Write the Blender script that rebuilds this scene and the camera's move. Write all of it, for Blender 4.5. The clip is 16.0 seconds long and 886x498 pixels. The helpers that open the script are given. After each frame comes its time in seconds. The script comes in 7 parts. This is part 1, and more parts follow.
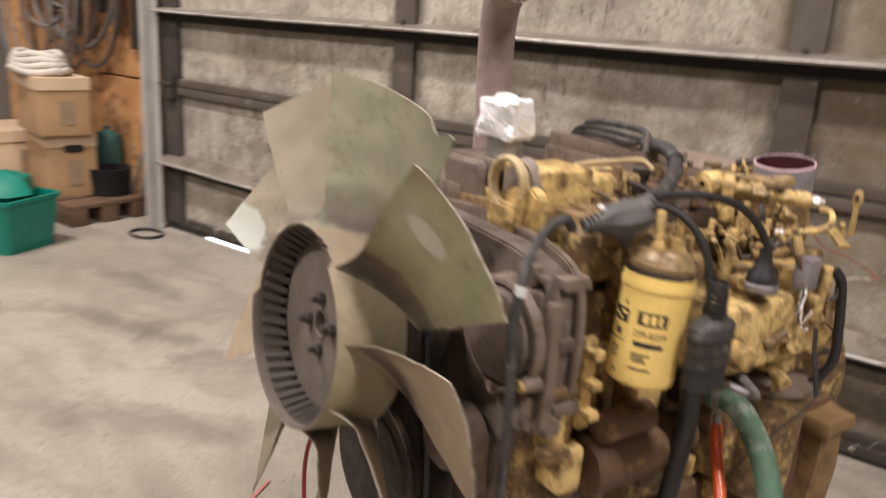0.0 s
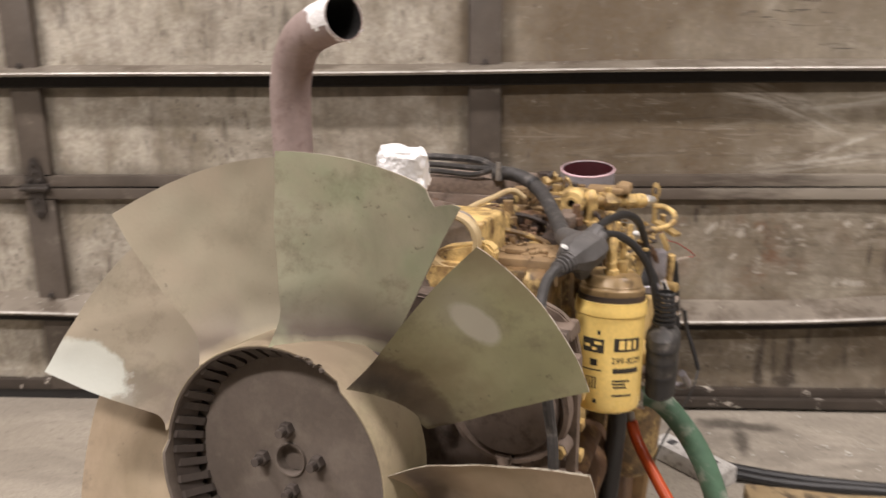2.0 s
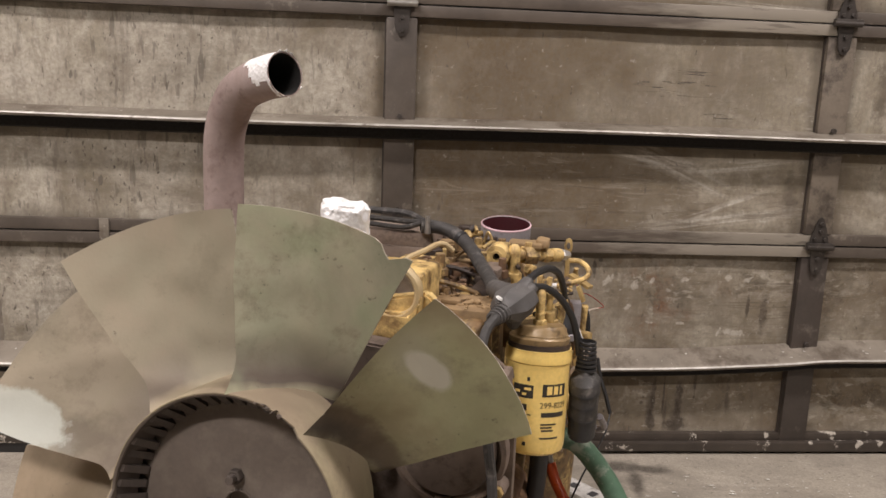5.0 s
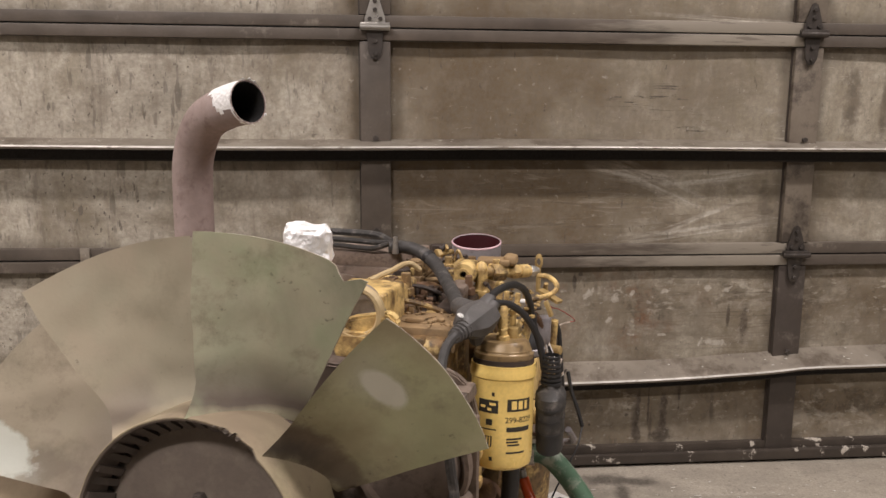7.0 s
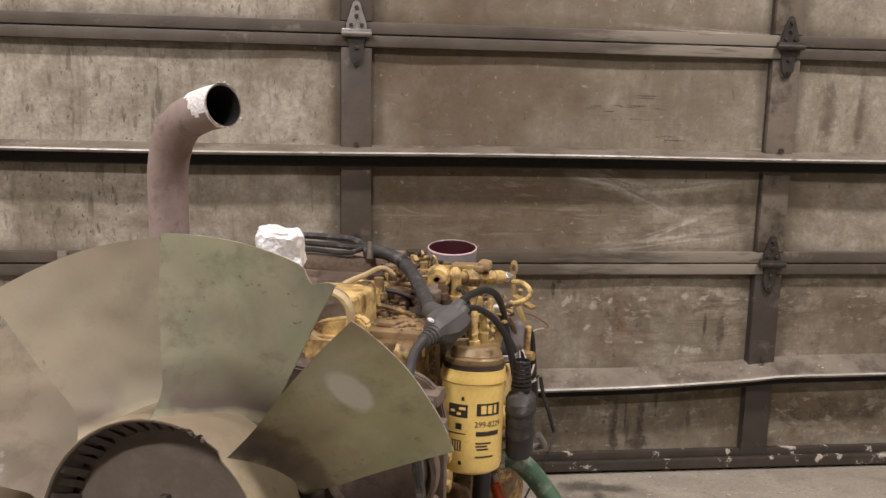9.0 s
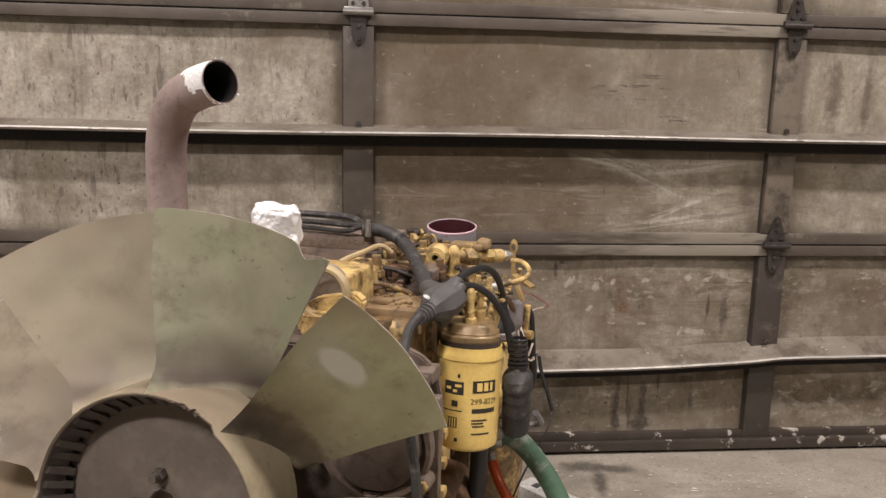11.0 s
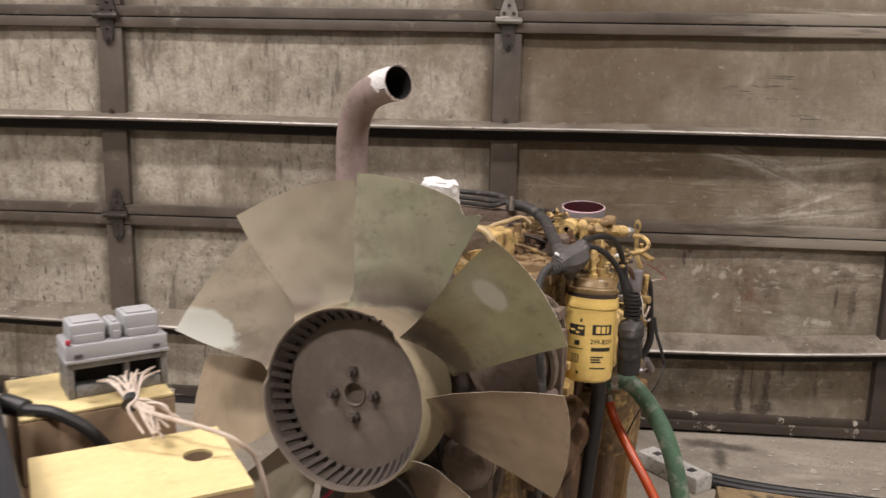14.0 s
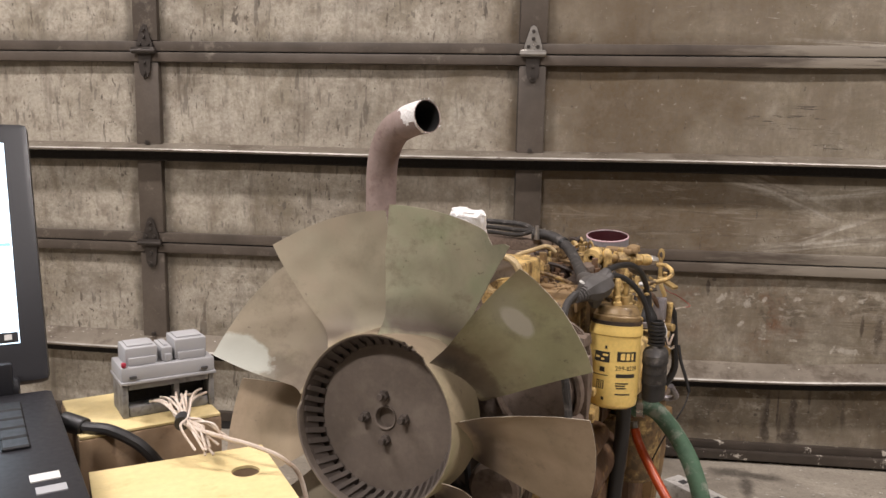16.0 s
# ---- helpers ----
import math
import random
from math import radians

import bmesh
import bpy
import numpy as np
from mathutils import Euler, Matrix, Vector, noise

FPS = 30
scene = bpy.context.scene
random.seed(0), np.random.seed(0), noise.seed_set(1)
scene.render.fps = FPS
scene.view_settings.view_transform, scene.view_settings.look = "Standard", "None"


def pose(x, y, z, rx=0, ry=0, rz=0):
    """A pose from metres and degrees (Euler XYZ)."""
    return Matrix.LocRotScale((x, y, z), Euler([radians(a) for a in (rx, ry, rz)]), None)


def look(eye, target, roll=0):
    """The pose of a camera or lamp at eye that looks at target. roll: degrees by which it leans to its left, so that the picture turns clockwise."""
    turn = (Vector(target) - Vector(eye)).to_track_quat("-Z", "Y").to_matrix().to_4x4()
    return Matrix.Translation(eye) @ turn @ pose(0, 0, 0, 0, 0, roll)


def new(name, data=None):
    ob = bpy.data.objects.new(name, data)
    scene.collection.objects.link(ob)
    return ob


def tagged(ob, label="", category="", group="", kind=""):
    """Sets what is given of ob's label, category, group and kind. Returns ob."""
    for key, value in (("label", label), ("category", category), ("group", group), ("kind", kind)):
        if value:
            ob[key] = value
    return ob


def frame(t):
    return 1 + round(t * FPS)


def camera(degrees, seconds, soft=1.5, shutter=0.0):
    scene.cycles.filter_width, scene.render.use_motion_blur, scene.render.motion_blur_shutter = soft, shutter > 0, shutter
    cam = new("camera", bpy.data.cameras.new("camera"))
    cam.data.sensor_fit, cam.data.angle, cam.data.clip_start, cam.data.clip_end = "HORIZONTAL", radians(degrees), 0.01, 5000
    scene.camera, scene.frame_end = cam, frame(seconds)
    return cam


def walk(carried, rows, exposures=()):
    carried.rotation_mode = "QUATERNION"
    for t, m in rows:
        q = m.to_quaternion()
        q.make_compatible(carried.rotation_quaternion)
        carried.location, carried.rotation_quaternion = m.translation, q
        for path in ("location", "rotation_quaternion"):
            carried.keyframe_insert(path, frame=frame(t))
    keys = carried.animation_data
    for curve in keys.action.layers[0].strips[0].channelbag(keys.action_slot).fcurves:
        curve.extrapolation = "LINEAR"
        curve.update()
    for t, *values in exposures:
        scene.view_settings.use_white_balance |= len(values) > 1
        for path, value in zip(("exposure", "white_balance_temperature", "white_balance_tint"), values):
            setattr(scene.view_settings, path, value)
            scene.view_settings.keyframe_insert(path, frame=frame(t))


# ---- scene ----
cam = camera(58.46, 16.0, 1.5, 0.9)
PATH = [
    (0, (0.142, 0.214, 0.979), (-0.994, 1.764, 0.426), 3.8),
    (0.1, (0.101, 0.199, 0.985), (-0.984, 1.787, 0.437), 4.7),
    (0.3, (0.040, 0.194, 0.988), (-0.929, 1.842, 0.403), 6.3),
    (0.4, (0.005, 0.195, 0.994), (-0.889, 1.877, 0.383), 6.5),
    (0.5, (-0.025, 0.191, 0.998), (-0.866, 1.893, 0.369), 7.3),
    (1, (-0.108, 0.204, 1.016), (-0.750, 2.011, 0.447), 2.2),
    (1.5, (-0.253, 0.200, 1.018), (-0.564, 2.119, 0.546), 1.1),
    (2, (-0.332, 0.166, 1.007), (-0.445, 2.099, 0.509), -0.6),
    (2.5, (-0.377, 0.135, 1.009), (-0.294, 2.074, 0.527), -1.2),
    (3, (-0.385, 0.133, 1.011), (-0.248, 2.074, 0.546), 1.0),
    (3.5, (-0.390, 0.136, 1.010), (-0.246, 2.077, 0.548), 1.6),
    (4, (-0.395, 0.128, 1.013), (-0.239, 2.074, 0.577), 1.8),
    (4.5, (-0.395, 0.122, 1.019), (-0.226, 2.073, 0.615), 2.2),
    (5, (-0.396, 0.118, 1.023), (-0.227, 2.075, 0.644), 2.1),
    (7.5, (-0.347, 0.094, 1.029), (-0.166, 2.059, 0.706), 0.2),
    (8, (-0.346, 0.092, 1.030), (-0.132, 2.055, 0.717), 1.2),
    (10.3, (-0.323, 0.085, 1.022), (-0.121, 2.047, 0.694), 0.6),
    (10.5, (-0.323, 0.085, 1.022), (-0.135, 2.047, 0.683), 0.8),
    (11, (-0.322, 0.089, 1.019), (-0.125, 2.047, 0.662), 1.2),
    (11.5, (-0.326, 0.084, 1.022), (-0.145, 2.047, 0.682), 1.4),
    (12, (-0.325, 0.082, 1.022), (-0.140, 2.045, 0.690), 1.9),
    (12.5, (-0.319, 0.057, 1.021), (-0.141, 2.019, 0.674), 1.1),
    (13, (-0.328, -0.003, 1.018), (-0.276, 1.969, 0.690), 1.1),
    (13.5, (-0.337, -0.097, 1.005), (-0.417, 1.866, 0.629), -0.6),
    (14, (-0.325, -0.176, 1.008), (-0.482, 1.785, 0.650), 1.3),
    (14.5, (-0.326, -0.201, 1.010), (-0.521, 1.758, 0.662), 0.8),
    (15, (-0.325, -0.218, 1.014), (-0.514, 1.750, 0.714), 1.4),
    (15.5, (-0.329, -0.214, 1.013), (-0.533, 1.754, 0.720), 1.3),
    (16, (-0.330, -0.215, 1.016), (-0.547, 1.751, 0.725), 1.1),
]
EXPOSURES = [(0, 0.36), (1.5, 0.30), (2.5, 0.26), (3.5, 0.18), (5, 0.04), (8, 0.0), (10.5, 0.08), (11.5, 0.16), (12.5, 0.15), (14, 0.02), (16, 0.0)]
walk(cam, [(t, look(eye, target, roll)) for t, eye, target, roll in PATH], EXPOSURES)

# ---- world, lamps ----
world = bpy.data.worlds.new("world")
scene.world = world
world.use_nodes = True
world.node_tree.nodes["Background"].inputs[0].default_value = (0.5, 0.48, 0.45, 1)
world.node_tree.nodes["Background"].inputs[1].default_value = 0.02


def area_lamp(name, loc, size_x, size_y, power, colour, turn=(0, 0, 0)):
    lamp = bpy.data.lights.new(name, "AREA")
    lamp.shape, lamp.size, lamp.size_y, lamp.energy, lamp.color = "RECTANGLE", size_x, size_y, power, colour
    ob = new(name, lamp)
    ob.matrix_world = pose(*loc, *turn)
    return ob


WARM = (1.0, 0.912, 0.89)
area_lamp("shop_lamp", (-1.8, -1.6, 3.85), 1.2, 0.2, 142, WARM)
area_lamp("shop_lamp", (-2.6, 0.7, 3.85), 1.2, 0.2, 105, WARM)
area_lamp("shop_lamp", (2.0, -1.6, 3.85), 1.2, 0.2, 36, WARM)
area_lamp("shop_lamp", (1.5, 0.6, 3.85), 1.2, 0.2, 112, WARM)


# ---- materials ----
def col(c):
    return (*c, 1.0) if len(c) == 3 else c


class Nodes:
    """A small builder for node materials."""

    def __init__(self, name):
        self.m = bpy.data.materials.new(name)
        self.m.use_nodes = True
        self.t = self.m.node_tree
        self.b = self.t.nodes["Principled BSDF"]
        co = self.t.nodes.new("ShaderNodeTexCoord")
        info = self.t.nodes.new("ShaderNodeObjectInfo")
        add = self.t.nodes.new("ShaderNodeVectorMath")
        add.operation = "MULTIPLY_ADD"
        self.t.links.new(info.outputs["Random"], add.inputs[0])
        add.inputs[1].default_value = (7.3, 5.1, 9.7)
        self.t.links.new(co.outputs["Object"], add.inputs[2])
        self.co, self.shifted = co.outputs["Object"], add.outputs[0]
        self.random = info.outputs["Random"]

    def link(self, a, b):
        self.t.links.new(a, b)

    def mapped(self, scale=(1, 1, 1), shift=True, loc=(0, 0, 0)):
        n = self.t.nodes.new("ShaderNodeMapping")
        self.link(self.shifted if shift else self.co, n.inputs[0])
        n.inputs["Scale"].default_value = scale
        n.inputs["Location"].default_value = loc
        return n.outputs[0]

    def noise(self, scale, detail=5.0, rough=0.6, vec=None, distort=0.0):
        n = self.t.nodes.new("ShaderNodeTexNoise")
        n.inputs["Scale"].default_value, n.inputs["Detail"].default_value = scale, detail
        n.inputs["Roughness"].default_value, n.inputs["Distortion"].default_value = rough, distort
        self.link(vec if vec else self.shifted, n.inputs["Vector"])
        return n.outputs["Fac"]

    def voronoi(self, scale, vec=None):
        n = self.t.nodes.new("ShaderNodeTexVoronoi")
        n.inputs["Scale"].default_value = scale
        self.link(vec if vec else self.shifted, n.inputs["Vector"])
        return n.outputs["Distance"]

    def ramp(self, fac, lo, hi, out=(0.0, 1.0)):
        n = self.t.nodes.new("ShaderNodeMapRange")
        self.link(fac, n.inputs[0])
        for i, v in enumerate((lo, hi, *out)):
            n.inputs[i + 1].default_value = v
        return n.outputs[0]

    def math(self, op, a, b):
        n = self.t.nodes.new("ShaderNodeMath")
        n.operation = op
        for i, v in enumerate((a, b)):
            if isinstance(v, (int, float)):
                n.inputs[i].default_value = v
            else:
                self.link(v, n.inputs[i])
        return n.outputs[0]

    def mix(self, fac, a, b, mode="MIX"):
        n = self.t.nodes.new("ShaderNodeMix")
        n.data_type, n.blend_type = "RGBA", mode
        if isinstance(fac, (int, float)):
            n.inputs[0].default_value = fac
        else:
            self.link(fac, n.inputs[0])
        for i, v in ((6, a), (7, b)):
            if isinstance(v, tuple):
                n.inputs[i].default_value = col(v)
            else:
                self.link(v, n.inputs[i])
        return n.outputs[2]

    def axis(self, name):
        n = self.t.nodes.new("ShaderNodeSeparateXYZ")
        self.link(self.co, n.inputs[0])
        return n.outputs["XYZ".index(name)]

    def blob(self, centre, turn, size, soft=0.35, ragged=0.5, scale=14.0, lying=False):
        """1 inside an uneven oval round centre in the x-z plane, 0 outside."""
        m = self.t.nodes.new("ShaderNodeMapping")
        m.vector_type = "TEXTURE"
        self.link(self.co, m.inputs[0])
        m.inputs["Location"].default_value = (centre[0], 0, centre[1])
        m.inputs["Rotation"].default_value = (0, -radians(turn), 0)
        m.inputs["Scale"].default_value = (size[0], 1000.0, size[1])
        if lying:
            m.inputs["Location"].default_value = (centre[0], centre[1], 0)
            m.inputs["Rotation"].default_value = (0, 0, radians(turn))
            m.inputs["Scale"].default_value = (size[0], size[1], 1000.0)
        d = self.t.nodes.new("ShaderNodeVectorMath")
        d.operation = "LENGTH"
        self.link(m.outputs[0], d.inputs[0])
        wob = self.ramp(self.noise(scale, 6.0, 0.65), 0.25, 0.75, (-ragged, ragged))
        return self.ramp(self.math("ADD", d.outputs["Value"], wob), 1.0 - soft, 1.0 + soft, (1.0, 0.0))

    def bump(self, height, strength, distance=0.002):
        n = self.t.nodes.new("ShaderNodeBump")
        n.inputs["Strength"].default_value, n.inputs["Distance"].default_value = strength, distance
        self.link(height, n.inputs["Height"])
        self.link(n.outputs[0], self.b.inputs["Normal"])

    def done(self, colour, rough=0.6, metal=0.0):
        for key, v in (("Base Color", colour), ("Roughness", rough), ("Metallic", metal)):
            if isinstance(v, (int, float)):
                self.b.inputs[key].default_value = v
            elif isinstance(v, tuple):
                self.b.inputs[key].default_value = col(v)
            else:
                self.link(v, self.b.inputs[key])
        return self.m


def worn(name, base, second, dirt, scale=6.0, dirt_lo=0.52, dirt_hi=0.7, rough=(0.45, 0.75), metal=0.0, grain=120.0, bump=0.25, depth=0.001):
    """Paint or metal with a slow change of tone, dirt patches and a fine grain."""
    n = Nodes(name)
    c = n.mix(n.ramp(n.noise(scale), 0.35, 0.65), base, second)
    fine = n.noise(grain, 3.0)
    c = n.mix(n.ramp(fine, 0.3, 0.7, (0.0, 0.35)), c, tuple(v * 0.6 for v in base))
    spots = n.ramp(n.noise(scale * 2.3, 8.0, 0.7), dirt_lo, dirt_hi)
    c = n.mix(spots, c, dirt)
    n.bump(n.math("ADD", fine, n.math("MULTIPLY", n.noise(scale * 5), 1.5)), bump, depth)
    return n.done(c, n.ramp(n.noise(scale * 3), 0.3, 0.7, rough), metal)


def plain(name, colour, rough=0.5, metal=0.0, grain=200.0, bump=0.1):
    n = Nodes(name)
    f = n.noise(grain, 3.0)
    n.bump(f, bump, 0.0006)
    slow = n.ramp(n.noise(9.0), 0.3, 0.7, (0.0, 0.5))
    return n.done(n.mix(slow, colour, tuple(v * 0.65 for v in colour)), n.ramp(f, 0.2, 0.8, (rough * 0.8, min(1.0, rough * 1.2))), metal)


def door_sheet(name, x0, x1, z0, z1):
    """Grimy grey paint; the marks that lie on the sheets within x0..x1 and z0..z1."""
    n = Nodes(name)

    def inside(centre, size):
        s = 1.8 * max(size)
        return x0 - s < centre[0] < x1 + s and z0 - s < centre[1] < z1 + s

    flat = lambda s, l=(0, 0, 0): n.mapped(s, False, l)
    tone = n.ramp(n.random, 0.0, 1.0, (0.0, 0.5))
    base = n.mix(tone, (0.52, 0.475, 0.385), (0.42, 0.378, 0.297))
    base = n.mix(n.ramp(n.noise(1.9, 7.0, 0.65, flat((1, 1, 1.3))), 0.38, 0.64, (0.0, 0.8)), base, (0.275, 0.238, 0.178))
    base = n.mix(n.ramp(n.axis("X"), -0.45, -0.30, (0.35, 0.0)), base, (0.60, 0.555, 0.48))
    # cloudy smears, stretched along the sheet
    smear = n.ramp(n.noise(3.0, 9.0, 0.72, flat((1.0, 1, 2.0)), 0.3), 0.50, 0.68)
    base = n.mix(n.math("MULTIPLY", smear, 0.75), base, (0.13, 0.108, 0.075))
    pale = n.ramp(n.noise(6.0, 8.0, 0.72, flat((0.8, 1, 1.6), (3, 0, 1)), 0.3), 0.55, 0.70)
    base = n.mix(n.math("MULTIPLY", pale, 0.5), base, (0.54, 0.505, 0.44))
    blot = n.ramp(n.noise(4.2, 9.0, 0.70, flat((1.1, 1, 0.9), (7, 0, 3)), 0.4), 0.49, 0.60)
    base = n.mix(n.math("MULTIPLY", blot, 0.55), base, (0.20, 0.168, 0.11))
    grey = n.ramp(n.noise(7.5, 7.0, 0.68, flat((1, 1, 0.7), (1, 0, 8))), 0.54, 0.66)
    base = n.mix(n.math("MULTIPLY", grey, 0.4), base, (0.50, 0.47, 0.40))
    curtain = n.ramp(n.noise(1.0, 6.0, 0.68, flat((9, 9, 0.9), (2, 0, 0))), 0.50, 0.64)
    base = n.mix(n.math("MULTIPLY", curtain, 0.35), base, (0.16, 0.13, 0.09))
    # grime along the borders of the sheets; below the struts it also paints shade
    for z in (0.66, 0.905, 1.225, 1.285, 1.525, 0.29, 0.600):
        if not z0 - 0.1 < z < z1 + 0.1:
            continue
        near = n.ramp(n.math("ABSOLUTE", n.math("ADD", n.math("SUBTRACT", n.axis("Z"), z), n.ramp(n.noise(6.0, 5.0, 0.6), 0.3, 0.7, (-0.02, 0.02))), 0), 0.006, 0.038, (0.5, 0.0))
        base = n.mix(near, base, (0.075, 0.06, 0.042))
    for x in (-1.63, -1.52, -0.395, -0.285, 0.815, 0.925):
        if not x0 - 0.1 < x < x1 + 0.1:
            continue
        near = n.ramp(n.math("ABSOLUTE", n.math("ADD", n.math("SUBTRACT", n.axis("X"), x), n.ramp(n.noise(7.0, 5.0, 0.6), 0.3, 0.7, (-0.016, 0.016))), 0), 0.004, 0.026, (0.55, 0.0))
        base = n.mix(near, base, (0.065, 0.052, 0.036))
    # brown grime with pale chips on the middle sheets, darker just below the main strut
    for centre, size, amount in (((0.45, 0.50), (0.45, 0.10), 0.5), ((0.35, 0.20), (0.5, 0.10), 0.6), ((0.1, 0.80), (0.35, 0.10), 0.65), ((0.85, 0.78), (0.3, 0.12), 0.35), ((1.3, 0.48), (0.3, 0.12), 0.5), ((-0.75, 0.78), (0.3, 0.12), 0.3), ((0.0, 1.2), (0.36, 0.75), 0.58), ((-0.17, 1.42), (0.2, 0.35), 0.4), ((0.25, 1.05), (0.55, 0.5), 0.15), ((-0.05, 0.78), (0.30, 0.12), 0.8), ((1.3, 0.17), (0.42, 0.12), 0.7), ((0.4, 0.17), (0.5, 0.10), 0.4), ((1.25, 0.50), (0.35, 0.12), 0.5), ((-0.1, 0.9), (0.5, 0.05), 0.4), ((0.3, 0.905), (0.5, 0.025), 0.5), ((0.4, 0.09), (0.6, 0.035), 0.5), ((-2.3, 0.78), (0.15, 0.1), 0.5), ((-2.2, 0.45), (0.2, 0.08), 0.4), ((0.2, 1.38), (0.5, 0.28), 0.25), ((-0.12, 1.08), (0.26, 0.20), 0.75), ((0.75, 1.42), (0.3, 0.2), 0.12), ((1.0, 0.20), (0.4, 0.10), 0.55), ((1.3, 0.45), (0.4, 0.14), 0.45), ((0.1, 0.46), (0.28, 0.14), 0.35)):
        if inside(centre, size):
            base = n.mix(n.math("MULTIPLY", n.blob(centre, 0, size, 0.7, 0.8, 5.0), amount), base, (0.135, 0.098, 0.058))
    chips = n.ramp(n.noise(30.0, 6.0, 0.65, flat((0.7, 1, 1.3), (1, 0, 3)), 0.3), 0.57, 0.66)
    chipped = 0.0
    for centre, size in (((0.5, 0.52), (0.42, 0.10)), ((0.35, 0.19), (0.4, 0.10)), ((1.25, 0.50), (0.35, 0.11)), ((1.2, 0.18), (0.35, 0.10)), ((-2.2, 0.6), (0.3, 0.3)), ((-0.9, 0.5), (0.4, 0.11))):
        if inside(centre, size):
            chipped = n.math("MAXIMUM", chipped, n.math("MULTIPLY", n.blob(centre, 0, size, 0.6, 0.8, 5.0), 0.8))
    soot = n.ramp(n.noise(13.0, 9.0, 0.74, flat((1.0, 1, 0.8), (6, 0, 1)), 0.3), 0.50, 0.57)
    base = n.mix(n.math("MULTIPLY", n.math("MULTIPLY", soot, chipped), 0.75), base, (0.07, 0.055, 0.036))
    wipe = n.ramp(n.noise(10.0, 8.0, 0.72, flat((0.8, 1, 1.2), (3, 0, 6)), 0.3), 0.52, 0.60)
    base = n.mix(n.math("MULTIPLY", n.math("MULTIPLY", wipe, chipped), 0.55), base, (0.46, 0.42, 0.345))
    base = n.mix(n.math("MULTIPLY", n.math("MULTIPLY", chips, chipped), 0.85), base, (0.55, 0.505, 0.42))
    if inside((0.27, 0.50), (0.3, 0.3)):
        rust = n.math("MULTIPLY", n.ramp(n.noise(13.0, 6.0, 0.7, flat((1, 1, 1), (5, 0, 2))), 0.52, 0.66), n.blob((0.27, 0.50), 0, (0.30, 0.12), 0.6, 0.8, 5.0))
        base = n.mix(n.math("MULTIPLY", rust, 0.8), base, (0.17, 0.085, 0.045))
    for x in (-1.575, -0.34, 0.868):
        for z in (0.637, 1.255):
            if inside((x, z), (0.10, 0.075)):
                base = n.mix(n.math("MULTIPLY", n.blob((x, z), 0, (0.10, 0.075), 0.7, 0.7, 9.0), 0.55), base, (0.06, 0.048, 0.035))
    # long drips on the lowest sheet
    for centre, size in (((0.425, 0.13), (0.010, 0.07)), ((0.472, 0.12), (0.005, 0.05)), ((0.505, 0.11), (0.014, 0.06)), ((0.66, 0.17), (0.006, 0.05)), ((1.02, 1.07), (0.02, 0.08)), ((1.12, 1.08), (0.012, 0.09)), ((0.78, 0.77), (0.02, 0.06))):
        if inside(centre, size):
            base = n.mix(n.math("MULTIPLY", n.blob(centre, 0, size, 0.5, 0.8, 30.0), 0.75), base, (0.09, 0.07, 0.05))
    # wiped arcs
    for centre, turn, size, grain in (((0.47, 0.835), -24, (0.13, 0.022), (3, 50)), ((0.55, 0.70), 7, (0.20, 0.014), (3, 60)), ((0.56, 0.735), 20, (0.12, 0.010), (3, 60)), ((0.40, 0.86), -12, (0.10, 0.02), (3, 50)), ((0.64, 0.86), 6, (0.14, 0.012), (3, 60)), ((0.58, 1.24), 0, (0.26, 0.012), (2, 70)), ((0.66, 1.29), -4, (0.16, 0.012), (3, 70))):
        if not inside(centre, size):
            continue
        m = n.t.nodes.new("ShaderNodeMapping")
        m.vector_type = "TEXTURE"
        n.link(n.co, m.inputs[0])
        m.inputs["Rotation"].default_value = (0, -radians(turn), 0)
        m.inputs["Scale"].default_value = (1 / grain[0], 1, 1 / grain[1])
        hair = n.ramp(n.noise(1.0, 4.0, 0.6, m.outputs[0], 0.4), 0.40, 0.62)
        base = n.mix(n.math("MULTIPLY", n.math("MULTIPLY", n.blob(centre, turn, size, 0.6, 0.5, 8.0), hair), 0.95), base, (0.66, 0.62, 0.54))
    # the worst drips, and chips knocked out by something thrown about
    for centre, size in (((0.433, 0.177), (0.006, 0.055)), ((0.432, 0.093), (0.012, 0.03)), ((0.464, 0.178), (0.003, 0.05)), ((0.511, 0.164), (0.01, 0.06)), ((0.557, 0.219), (0.004, 0.05)), ((0.509, 0.084), (0.03, 0.02)), ((0.742, 0.425), (0.012, 0.05)), ((0.692, 0.456), (0.006, 0.04)), ((0.227, 0.553), (0.006, 0.025)), ((0.243, 0.581), (0.006, 0.005)), ((0.397, 0.152), (0.006, 0.006)), ((0.286, 0.124), (0.004, 0.004))):
        if inside(centre, size):
            base = n.mix(n.math("MULTIPLY", n.blob(centre, 0, size, 0.3, 0.7, 45.0), 0.85), base, (0.055, 0.042, 0.031))
    if inside((0.55, 0.6), (0.3, 0.2)):
        streak = n.ramp(n.noise(1.0, 6.0, 0.68, flat((4, 1, 42), (2, 0, 6)), 1.2), 0.52, 0.62)
        wash = n.math("MAXIMUM", n.blob((0.75, 0.47), 0, (0.45, 0.13), 0.6, 0.7, 5.0), n.blob((0.35, 0.76), 0, (0.6, 0.13), 0.6, 0.7, 5.0))
        base = n.mix(n.math("MULTIPLY", n.math("MULTIPLY", streak, wash), 0.5), base, (0.09, 0.068, 0.045))
        gleam = n.ramp(n.noise(1.0, 6.0, 0.68, flat((6, 1, 38), (8, 0, 1)), 1.2), 0.57, 0.64)
